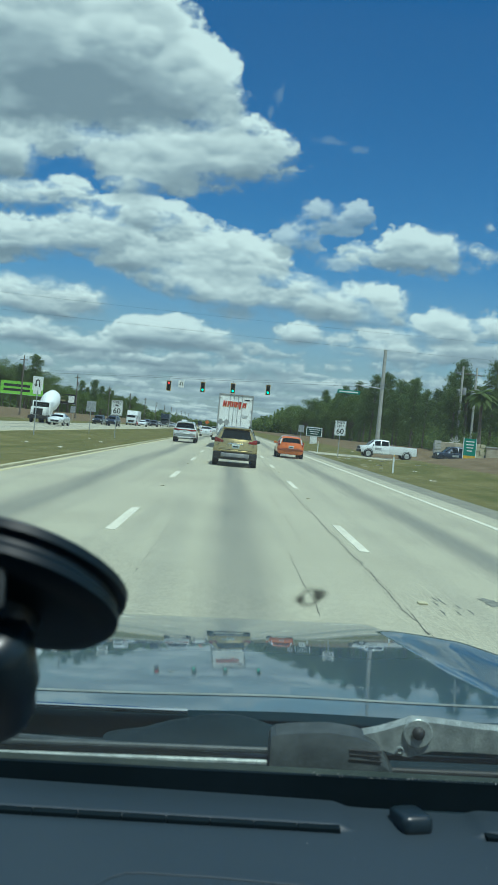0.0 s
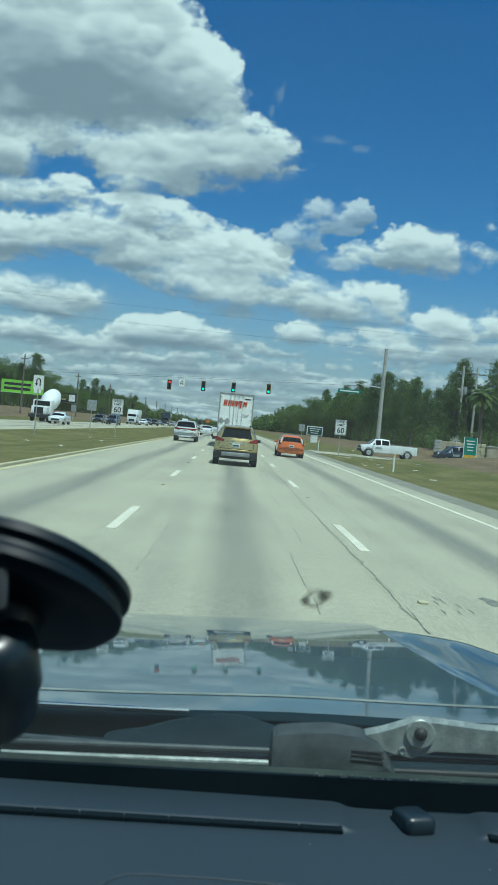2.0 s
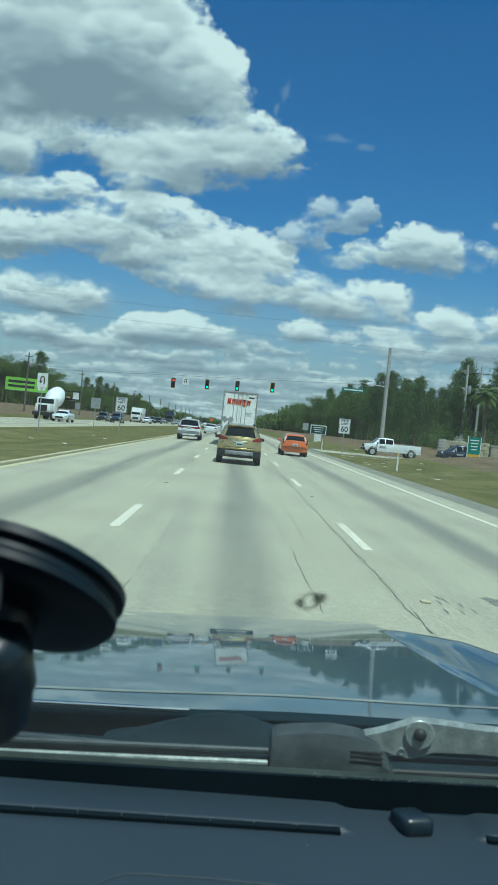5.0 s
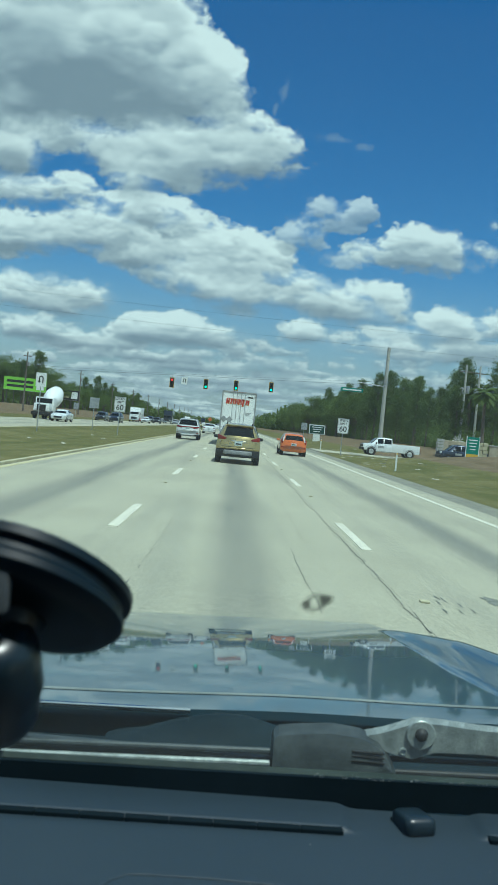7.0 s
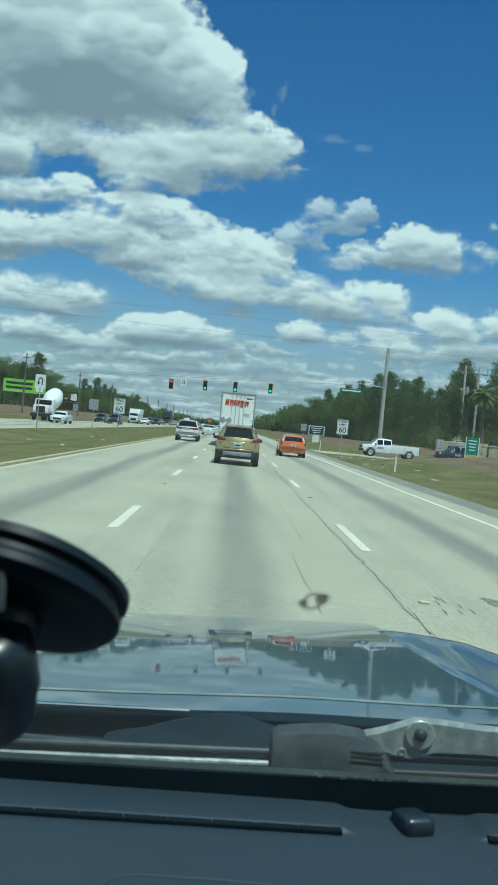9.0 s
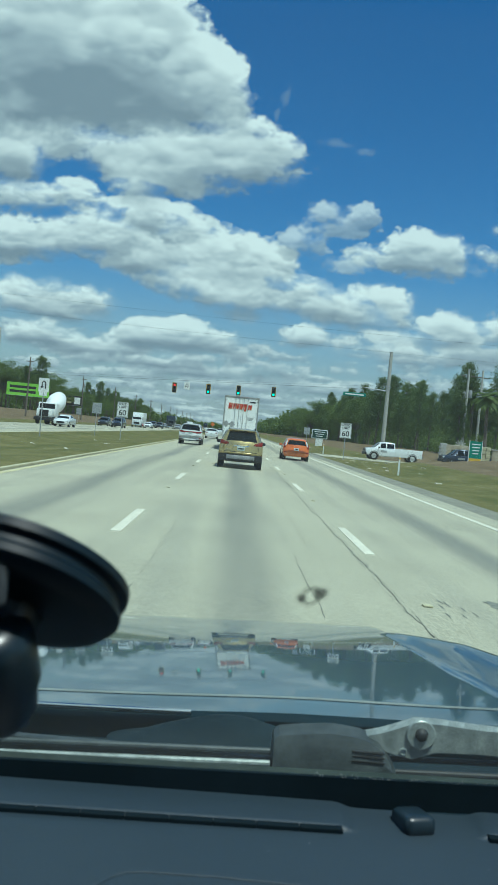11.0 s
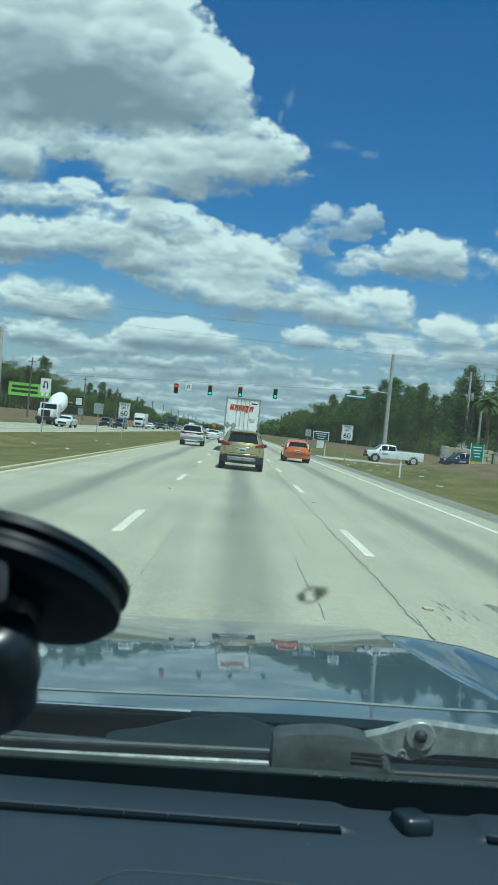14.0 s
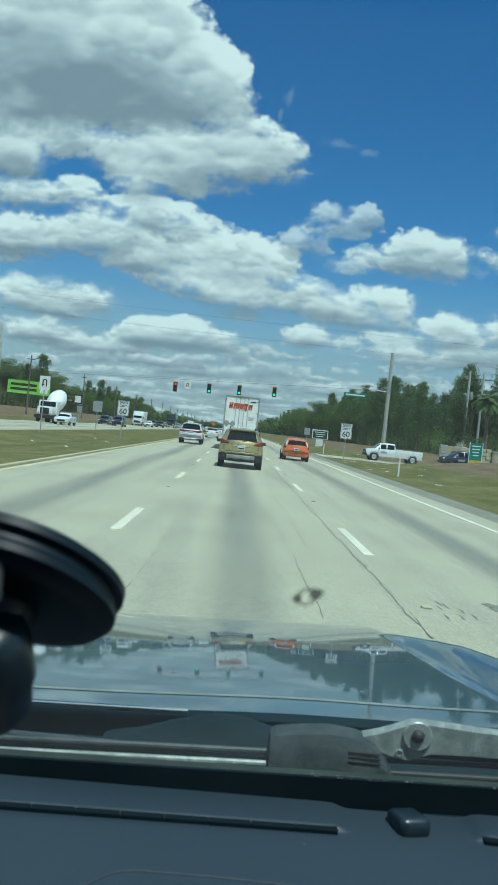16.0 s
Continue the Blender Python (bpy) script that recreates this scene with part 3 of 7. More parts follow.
def sky_shell():
    step = 0.0014
    us = np.concatenate([np.linspace(-1.0, -0.39, 14)[:-1], np.arange(-0.39, 0.39, step), np.linspace(0.391, 1.0, 14)])
    vs = np.concatenate([np.arange(-0.01, 0.60, step), np.linspace(0.602, 1.1, 14)])
    U, V = np.meshgrid(us, vs, indexing="ij")
    rng = random.Random(77)
    calm = 0.4 + 0.6 * smooth(0.06, 0.22, V)
    warp_u = U + calm * 0.012 * fractal(U * 22, V * 26, 3, 40) + 0.005 * fractal(U * 60, V * 70, 3, 50)
    warp_v = V + calm * 0.008 * fractal(U * 22 + 50, V * 26, 3, 60) + calm * 0.004 * fractal(U * 60 + 31, V * 70, 3, 70)
    ragged = 0.006 * fractal(U * 60, V * 75, 3, 90) + 0.006 * fractal(U * 160, V * 180, 3, 93)
    drift = fractal(U * 9 + 4, V * 14, 3, 99)
    mottled = fractal(U * 30, V * 60, 4, 97)

    def billows(su, sv, octaves, seed):
        """Heaped rounded lumps with creases between them."""
        total, size, norm = 0, 1.0, 0
        for k in range(octaves):
            total = total + size * np.abs(2 * lattice_noise(warp_u * su * 2 ** k + 13.7 * k, warp_v * sv * 2 ** k + 5.9 * k, seed + k) - 1)
            norm += size
            size *= 0.55
        return total / norm - 0.42

    heaped = billows(24, 32, 4, 210)
    heaped_far = billows(52, 95, 3, 230)
    relief, relief_far = np.gradient(heaped, axis=1) / step, np.gradient(heaped_far, axis=1) / step / 2.6

    def blurred(f, times):
        for _ in range(times):
            f = 0.5 * f + 0.25 * (np.roll(f, 1, 0) + np.roll(f, -1, 0))
            f = 0.5 * f + 0.25 * (np.roll(f, 1, 1) + np.roll(f, -1, 1))
        return f

    # haze and the far field of flat-based clouds seen edge-on towards the horizon
    alpha = 0.86 * smooth(0.23, 0.0, V)
    shine = alpha * 0.22
    deep = 1 / np.clip(V + 0.02, 0.02, 9)
    far = 1.3 * fractal(U * deep * 1.3 + 3, deep * 0.8, 4, 120) + 1.0 * fractal(U * 20, V * 95, 4, 130) + 0.6 * fractal(U * 60, V * 190, 3, 135)
    far = far + 0.7 * heaped_far + 0.14 + 0.2 * smooth(0.06, 0.01, V)
    reach = smooth(0.15, 0.09, V)
    far = far * reach - (1 - reach)
    rise = np.roll(far, -3, axis=1) - np.roll(far, 3, axis=1)
    lit_far = np.clip(0.37 + 0.42 * (far - 0.1) + 0.42 * np.tanh(-rise * 2.2), 0.1, 0.9)
    a = 0.72 * smooth(-0.02, 0.35, far)
    shine = shine * (1 - a) + lit_far * a
    alpha = alpha * (1 - a) + a
    # the nearer masses, each a heap of rounded swellings lit from above
    for opacity, swellings, undersides in CLOUDS.values():
        big = max(q[3] for q in swellings) > 0.0125
        body = np.full(U.shape, -0.2)
        heap = np.full(U.shape, 0.0)
        for cu, cv, ru, rv in swellings:
            away = np.hypot((warp_u - cu) / (ru * 1.08), (warp_v - cv) / (rv * 1.15))
            one = np.maximum((1 - away) * min(ru, rv), -0.2)
            h = np.clip(0.5 + 0.5 * (one - body) / 0.008, 0, 1)
            body = one * h + body * (1 - h) + 0.008 * h * (1 - h)
            heap = np.maximum(heap, 0.55 * rv * np.sqrt(np.clip(1 - away ** 2, 0, 1)))
            for _ in range(int(36 + 44 * ru / rv)):
                turn, out = rng.uniform(0, math.tau), rng.uniform(0.1, 1.0) ** 0.5
                pu, pv = cu + ru * out * 0.92 * math.cos(turn), cv + rv * out * 0.88 * math.sin(turn)
                r = min(rv, 0.06) * rng.uniform(0.09, 0.40) * (1.0 if pv > cv - 0.3 * rv else 0.7)
                i0, i1 = np.searchsorted(us, (pu - 1.6 * r - 0.012, pu + 1.6 * r + 0.012))
                j0, j1 = np.searchsorted(vs, (pv - 1.6 * r - 0.012, pv + 1.6 * r + 0.012))
                if i1 - i0 < 2 or j1 - j0 < 2:
                    continue
                near = np.s_[i0:i1, j0:j1]
                gap = np.hypot((warp_u[near] - pu) / 1.25, warp_v[near] - pv)
                body[near] = np.maximum(body[near], (r - gap) * 0.8)
                lump = 0.55 * rv * math.sqrt(max(0, 1 - out ** 2)) + np.sqrt(np.clip(r * r - gap * gap, 0, 1)) - 0.3 * r
                heap[near] = np.maximum(heap[near], np.where(gap < r, lump, 0))
        body = blurred(body, 1) + ragged * calm + (0.011 * heaped if big else 0.006 * heaped_far) + (0.003 if big else -0.0006)
        broad, round_lumps = blurred(heap, 34), blurred(heap, 4)
        grey = np.zeros(U.shape)
        for cu, cv, ru, rv, depth in undersides:
            away = np.hypot((warp_u - cu) / (ru * 1.25), (warp_v - cv) / (rv * 1.3))
            grey = np.maximum(grey, depth * smooth(1.05, 0.1, away + 0.35 * mottled))
        def climb(f):
            return np.gradient(f, axis=1) / step, np.gradient(f, axis=0) / step
        bv, bu = climb(broad)
        sv, su = climb(round_lumps)
        fv, fu = climb(blurred(heap, 1))
        # bright towards the upper rim, grey towards the flat base
        solid = smooth(0.0, 0.006, body)
        reach_up = 26 if max(q[3] for q in swellings) > 0.08 else (13 if big else 6)
        huge = max(q[3] for q in swellings) > 0.0295
        base_side = blurred(np.roll(solid, -reach_up, 1) - np.roll(solid, reach_up, 1), 8)
        form = 0.05 * np.tanh((-fv - 0.25 * fu) * 0.8) * (1 - 1.3 * grey) + 0.14 * np.tanh(-bv * 1.3 + bu * 0.3) + 0.14 * np.tanh((-sv + 0.2 * su) * 0.8) * (1 - 1.3 * grey) - 0.22 * base_side + (1 - 1.2 * grey) * (0.4 if huge else 1.0) * (0.13 * np.tanh(-0.022 * (relief if big else relief_far)) + 0.20 * (heaped if big else heaped_far))
        lit = (0.70 if big else 0.54) - (0.95 if big else 0.6) * grey + form + 0.16 * mottled + 0.26 * drift + 1.6 * ragged
        edge = (0.005 + 0.016 * smooth(-0.12, 0.3, mottled) + 0.016 * grey) * min(1.0, 0.12 + max(q[3] for q in swellings) / 0.03)
        # one mass melts into another behind it, but stands clear against the blue
        edge = edge + (0.022 if big else 0.004) * blurred(alpha, 6) * (opacity == 1.0)
        a = opacity * smooth(-0.0015, edge, body)
        lit = np.clip(lit - 0.10 * (1 - a), 0.02, 1)
        shine = shine * (1 - a) + lit * a
        alpha = alpha * (1 - a) + a
    # clouds beyond the view, so that the sky goes on
    outside = np.clip(smooth(0.375, 0.39, np.abs(U)) + smooth(0.585, 0.602, V), 0, 1)
    wide = fractal(U * 7 + 11, V * 9, 5, 150) * 2.2 - 0.1
    a = smooth(-0.05, 0.3, wide)
    lit = np.clip(shine / np.maximum(alpha, 0.02), 0, 1) * (1 - outside) + np.clip(0.8 - 0.5 * wide, 0.1, 1) * outside
    alpha = alpha * (1 - outside) + a * outside
    for cu, cv, ru, rv in WISPS:
        veil = 1 - np.hypot((warp_u - cu) / ru, (warp_v - cv) / rv) + 1.3 * fractal(U * 90, V * 90, 3, 95)
        alpha = np.maximum(alpha, 0.24 * smooth(0.0, 1.0, veil))
        lit = np.where(veil > 0, np.maximum(lit, 0.5), lit)
    edge = smooth(0.9, 1.05, np.maximum(np.abs(U), V))
    alpha = alpha * (1 - edge)
    way = np.stack([U, np.ones_like(U), V], -1)
    way = way / np.linalg.norm(way, axis=-1, keepdims=True) * 3600
    nu, nv = U.shape
    me = bpy.data.meshes.new("sky_backdrop")
    idx = np.arange(nu * nv).reshape(nu, nv)
    quads = np.stack([idx[:-1, :-1], idx[:-1, 1:], idx[1:, 1:], idx[1:, :-1]], -1).reshape(-1, 4)
    me.vertices.add(nu * nv)
    me.vertices.foreach_set("co", way.reshape(-1))
    me.loops.add(quads.size)
    me.loops.foreach_set("vertex_index", quads.reshape(-1))
    me.polygons.add(len(quads))
    me.polygons.foreach_set("loop_start", np.arange(0, quads.size, 4))
    me.update(calc_edges=True)
    for name, values in (("cover", alpha), ("lit", lit)):
        me.attributes.new(name, "FLOAT", "POINT").data.foreach_set("value", values.reshape(-1).astype(np.float32))
    m = bpy.data.materials.new("cumulus_and_haze")
    m.use_nodes = True
    n, l = m.node_tree.nodes, m.node_tree.links
    n.remove(n["Principled BSDF"])
    cover, light = n.new("ShaderNodeAttribute"), n.new("ShaderNodeAttribute")
    cover.attribute_name, light.attribute_name = "cover", "lit"
    ramp = n.new("ShaderNodeValToRGB")
    ramp.color_ramp.elements[0].position, ramp.color_ramp.elements[0].color = 0.0, (0.24, 0.29, 0.35, 1)
    ramp.color_ramp.elements[1].position, ramp.color_ramp.elements[1].color = 1.0, (0.84, 0.86, 0.855, 1)
    e = ramp.color_ramp.elements.new(0.45)
    e.color = (0.41, 0.46, 0.51, 1)
    tr, em, mx = n.new("ShaderNodeBsdfTransparent"), n.new("ShaderNodeEmission"), n.new("ShaderNodeMixShader")
    em.inputs["Strength"].default_value = CLOUD_STRENGTH
    l.new(light.outputs["Fac"], ramp.inputs[0])
    l.new(ramp.outputs[0], em.inputs["Color"])
    l.new(cover.outputs["Fac"], mx.inputs[0])
    l.new(tr.outputs[0], mx.inputs[1])
    l.new(em.outputs[0], mx.inputs[2])
    l.new(mx.outputs[0], n["Material Output"].inputs["Surface"])
    m.cycles.emission_sampling = "NONE"
    me.materials.append(m)
    me.polygons.foreach_set("use_smooth", [True] * len(me.polygons))
    ob = new("sky_backdrop", me)
    tagged(ob, "blue sky with bright flat-based cumulus clouds", "sky", kind="structure")
    ob.visible_shadow = False
    # the rest of the dome, all round and overhead, with broken cloud of the same kind
    az, el = np.linspace(0, math.tau, 241), np.linspace(radians(-1), radians(90), 91)
    A, E = np.meshgrid(az, el, indexing="ij")
    way = np.stack([np.sin(A) * np.cos(E), np.cos(A) * np.cos(E), np.sin(E)], -1)
    ring = np.stack([way[..., 0], way[..., 1]], -1) / (way[..., 2:] + 0.25)
    cloud = fractal(ring[..., 0] * 3 + 40, ring[..., 1] * 3 + 40, 5, 170) * 2.6 + 0.12
    front = way[..., 1] > 0.2
    u2, v2 = way[..., 0] / np.where(front, way[..., 1], 1), way[..., 2] / np.where(front, way[..., 1], 1)
    clear = np.where(front, smooth(0.80, 1.0, np.maximum(np.abs(u2), v2)), 1.0)
    cover2 = smooth(-0.05, 0.3, cloud) * clear
    lit2 = np.clip(0.75 - 0.5 * cloud, 0.1, 1)
    idx = np.arange(A.size).reshape(A.shape)
    quads = np.stack([idx[:-1, :-1], idx[1:, :-1], idx[1:, 1:], idx[:-1, 1:]], -1).reshape(-1, 4)
    me = bpy.data.meshes.new("sky_backdrop_round")
    me.from_pydata((way * 3700).reshape(-1, 3).tolist(), [], quads.tolist())
    for name, values in (("cover", cover2), ("lit", lit2)):
        me.attributes.new(name, "FLOAT", "POINT").data.foreach_set("value", values.reshape(-1).astype(np.float32))
    me.materials.append(m)
    ob = new("sky_backdrop_round", me)
    tagged(ob, "broken cumulus cloud all round and overhead", "sky", kind="structure")
    ob.visible_shadow = False


CLOUD_STRENGTH = 0.905
sky_shell()

# ---- ground and roads ----
LANES = (-5.40, -1.57, 2.09, 5.75)      # yellow edge line, two lane lines, white edge line
MEDIAN = (-14.3, -5.95)
OPPOSITE = (-25.6, -14.6)


def ground_height(x, y):
    """Flat under the roads, a low swale in the median, banks on both sides."""
    z = -0.03
    if x > 8.2:
        t = min(1.0, max(0.0, (x - 9.0) / 12.0))
        rise = 1.25 * t * t * (3 - 2 * t)
        cut = min(1.0, max(0.0, (abs(y - 76) - 6) / 8))
        z += rise * cut + 0.06 * noise.noise((x * 0.3, y * 0.12, 0)) * min(1, (x - 8.2))
    elif MEDIAN[0] < x < MEDIAN[1]:
        t = (x - MEDIAN[0]) / (MEDIAN[1] - MEDIAN[0])
        z += 0.12 - 0.25 * math.sin(math.pi * t) ** 2 + 0.03 * noise.noise((x * 0.4, y * 0.1, 3))
    elif x < -27:
        t = min(1.0, (-27 - x) / 18.0)
        z += 1.5 * t * t * (3 - 2 * t) + 0.25 * t * noise.noise((x * 0.08, y * 0.03, 7))
    return z


def ground():
    xs = [-3500, -1200, -400, -200, -120, -90, -70, -55, -48, -42, -36, -31, -27, -25.8, -20, -14.4, -14.2, -12.5, -10.5, -8.5, -7, -6.1, -5.9,
          -3, 0, 3, 6, 7.6, 8.3, 9, 10, 11, 12.5, 14, 15.5, 17, 18.5, 20, 22, 26, 32, 42, 60, 100, 200, 500, 1500, 3500]
    ys = [-3500, -800, -200, -60, -25, -10] + list(range(-4, 140, 4)) + list(range(140, 400, 12)) + [430, 500, 600, 800, 1200, 2000, 3500]
    bm = bmesh.new()
    grid_sheet(bm, xs, ys, ground_height)
    me = mesh_of(bm, "ground", GROUND, smooth=True, sharp=60)
    me.materials.append(BANK)
    for p in me.polygons:
        if (p.center.x > 13.6 and p.center.x < 60) or (p.center.x < -31 and p.center.x > -90):
            p.material_index = 1
    tagged(new("ground", me), "roadside grass rising to dry brown banks", "ground", kind="structure")


def slab(name, x0, x1, y0, y1, material, label, top=0.0, thick=0.25):
    bm = new_box(((x0 + x1) / 2, (y0 + y1) / 2, top - thick / 2), (x1 - x0, y1 - y0, thick))
    ob = new(name, mesh_of(bm, name, material))
    return tagged(ob, label, name.split("_")[0], kind="structure")


ground()
road = slab("road", -5.80, 6.55, -60, 1500, ROAD, "three-lane pale worn road with dark oil bands")
far_road = slab("road_opposite", OPPOSITE[0], OPPOSITE[1], -60, 1500, ROAD, "opposite pale carriageway beyond the grass median")
shoulder = slab("shoulder", 6.56, 7.55, -60, 1500, SHOULDER, "narrow dark paved shoulder beside the lanes", top=-0.012)
slab("road_side_street", 7.56, 70, 71.5, 80.5, ROAD, "pale side street joining the road", top=0.02)
kerb = tagged(new("kerb"), "low pale concrete kerb along the grass median", "kerb", kind="structure")
kerb_mesh = mesh_of(new_box((0, 0, 0.02), (0.13, 2.97, 0.12), 0.02), "kerb_stone", KERB)
for k in range(90):
    ob = new("kerb_stone", kerb_mesh)
    ob.parent = kerb
    ob.location = (-5.875, -3 + 3 * k, 0.0)

# markings: dashes 3 m long every 12.2 m, solid edge lines
dash_mesh = mesh_of(new_box((0, 0, 0.002), (0.15, 3.15, 0.012)), "lane_dash", LINE)
for x in LANES[1:3]:
    for k in range(40):
        ob = new("lane_dash", dash_mesh)
        ob.parent = road
        ob.location = (x, 13.2 + 12.2 * k, 0)
for x in (-18.3, -21.9):
    for k in range(30):
        ob = new("lane_dash", dash_mesh)
        ob.parent = far_road
        ob.location = (x, 30.2 + 12.2 * k, 0)
part("edge_line", new_box((LANES[3], 300, 0.002), (0.16, 720, 0.012)), LINE, road, "worn white edge line")
part("edge_line", new_box((LANES[0] - 0.25, 300, 0.002), (0.15, 720, 0.012)), YELLOW_LINE, road, "worn yellow edge line")
part("edge_line", new_box((-15.1, 300, 0.002), (0.15, 720, 0.012)), YELLOW_LINE, far_road, "worn yellow edge line")
part("edge_line", new_box((-25.1, 300, 0.002), (0.15, 720, 0.012)), LINE, far_road, "worn white edge line")

# reflectors beside the lane lines, and dark worn patches round them
stud = bmesh.new()
box(stud, (0, 0, 0.012), (0.1, 0.09, 0.022), 0.008)
stud_mesh = mesh_of(stud, "road_stud", KERB)
for x in LANES[1:3]:
    for k in range(14):
        ob = new("road_stud", stud_mesh)
        ob.parent = road
        ob.location = (x + 0.02, 8.2 + 12.2 * k, 0)


def wandering_strip(x, y0, y1, step, sway, wide, seed, breaks=0.0):
    """A crack: a thin ragged strip that wanders along the road, with gaps."""
    rng = random.Random(seed)
    bm = bmesh.new()
    y, off, drift = y0, 0.0, 0.0
    prev = None
    while y < y1:
        drift = drift * 0.8 + rng.uniform(-sway, sway)
        off = off * 0.96 + drift + rng.uniform(-wide, wide) * 0.9
        w = wide * rng.uniform(0.2, 1.35)
        if rng.random() < breaks:
            prev = None
        else:
            a, b = bm.verts.new((x + off - w, y, 0.003)), bm.verts.new((x + off + w, y, 0.003))
            if prev:
                bm.faces.new((prev[0], prev[1], b, a))
            prev = (a, b)
        y += step * rng.uniform(0.6, 1.4)
    return bm


for x, y0, y1, sway, wide, seed, gaps in ((1.84, 5.5, 60, 0.005, 0.0085, 1, 0.08), (1.88, 5.5, 34, 0.005, 0.004, 11, 0.42), (1.81, 7.5, 26, 0.005, 0.003, 12, 0.5), (0.95, 7.2, 11.0, 0.006, 0.005, 2, 0.15), (1.2, 12, 30, 0.006, 0.005, 3, 0.3),
                                          (-0.85, 6.5, 14, 0.006, 0.006, 4, 0.5), (-1.85, 18, 60, 0.005, 0.006, 5, 0.4), (3.4, 9, 30, 0.006, 0.006, 6, 0.5)):
    part("crack", wandering_strip(x, y0, y1, 0.035, sway * 0.16, wide, seed, gaps * 0.8), CRACK, road, "dark ragged crack in the paving")


def blotch(cx, cy, rx, ry, seed, z=0.0035):
    rng = random.Random(seed)
    bm = bmesh.new()
    ring = []
    for k in range(26):
        t = k * math.tau / 26
        r = 1 + rng.uniform(-0.32, 0.32)
        ring.append(bm.verts.new((cx + rx * r * math.cos(t), cy + ry * r * math.sin(t), z)))
    bm.faces.new(ring)
    return bm


def scuffs(cx, cy, seed):
    """Short dark scars along the way of travel, as tyres leave beside a stud."""
    rng = random.Random(seed)
    bm = bmesh.new()
    for k in range(rng.randint(4, 7)):
        x, y, ln, w = cx + rng.uniform(-0.22, 0.22), cy + rng.uniform(-0.4, 0.5), rng.uniform(0.08, 0.32), rng.uniform(0.008, 0.02)
        row = []
        for q in range(5):
            f = q / 4
            half = w * math.sin(math.pi * (0.08 + 0.84 * f)) * rng.uniform(0.6, 1.2)
            xx = x + rng.uniform(-0.01, 0.01)
            row.append((bm.verts.new((xx - half, y + ln * f, 0.0034)), bm.verts.new((xx + half, y + ln * f, 0.0034))))
        for p, q in zip(row, row[1:]):
            bm.faces.new((p[0], p[1], q[1], q[0]))
    return bm


for x in LANES[1:3]:
    for k in range(9):
        part("scuff", scuffs(x + (-0.25 if x < 0 else 0.3), 8.1 + 12.2 * k, 300 + k + int(x * 10)), PATCH, road, "dark tyre scars in the paving")
for k, (x, y, rx, ry) in enumerate(((2.95, 8.6, 0.10, 0.2), (0.1, 15.5, 0.08, 0.2), (4.6, 17.0, 0.05, 0.07), (4.75, 16.6, 0.05, 0.07), (-3.4, 22.0, 0.1, 0.25))):
    part("worn_patch", blotch(x, y, rx, ry, 30 + k), PATCH, road, "dark worn patch in the paving")


# bare sandy streaks in the verge
litter_rng = random.Random(12)
for k in range(26):
    x, y = litter_rng.uniform(8.3, 13.5), litter_rng.uniform(24, 120)
    bm = blotch(0, 0, litter_rng.uniform(0.06, 0.35), litter_rng.uniform(0.15, 0.8), 60 + k, 0)
    for v in bm.verts:
        v.co.z = ground_height(x + v.co.x, y + v.co.y) + 0.015
        v.co.x, v.co.y = v.co.x + x, v.co.y + y
    ob = new("sand_patch", mesh_of(bm, "sand_patch", SAND))
    tagged(ob, "bare sandy patch in the roadside grass", "ground", kind="structure")

# ---- the car that carries the camera ----
EZ = EYE.z
HOOD_MID = 0.12


def hood_drop(y):
    """Fall of the bonnet from its rear edge, from its slope in degrees along the way."""
    pts = ((1.05, 6.4), (1.5, 7.0), (2.0, 7.9), (2.3, 9.2), (2.42, 12.0), (2.5, 20.0), (2.58, 45.0), (2.64, 75.0))
    z, last, n = 0.0, 1.1, 24
    for k in range(n):
        yy = 1.1 + (y - 1.1) * (k + 0.5) / n
        s = np.interp(yy, [p[0] for p in pts], [p[1] for p in pts])
        z -= math.tan(radians(s)) * (y - 1.1) / n
    return z


def hood_height(x, y):
    z = EZ - 0.390 + 0.045 * x + hood_drop(y)
    # a sharp-footed ridge on the far side that dies out towards the nose
    side = x - HOOD_MID - 0.368 + 0.05 * (y - 1.1)
    fade = min(1.0, max(0.0, (2.17 - y) / 0.5))
    wide = 0.025 + 0.08 * min(1.0, max(0.0, (2.0 - y) / 0.9))
    if side > 0:
        t = min(1.0, side / wide)
        z += 0.036 * fade ** 0.8 * t * (2 - t) - 0.36 * max(0.0, side - wide) ** 1.1
    centre = min(1.0, max(0.0, (2.44 - y) / 0.6))
    z += 0.004 * math.exp(-((x - HOOD_MID) / 0.16) ** 2) * centre * centre * (3 - 2 * centre)
    return z


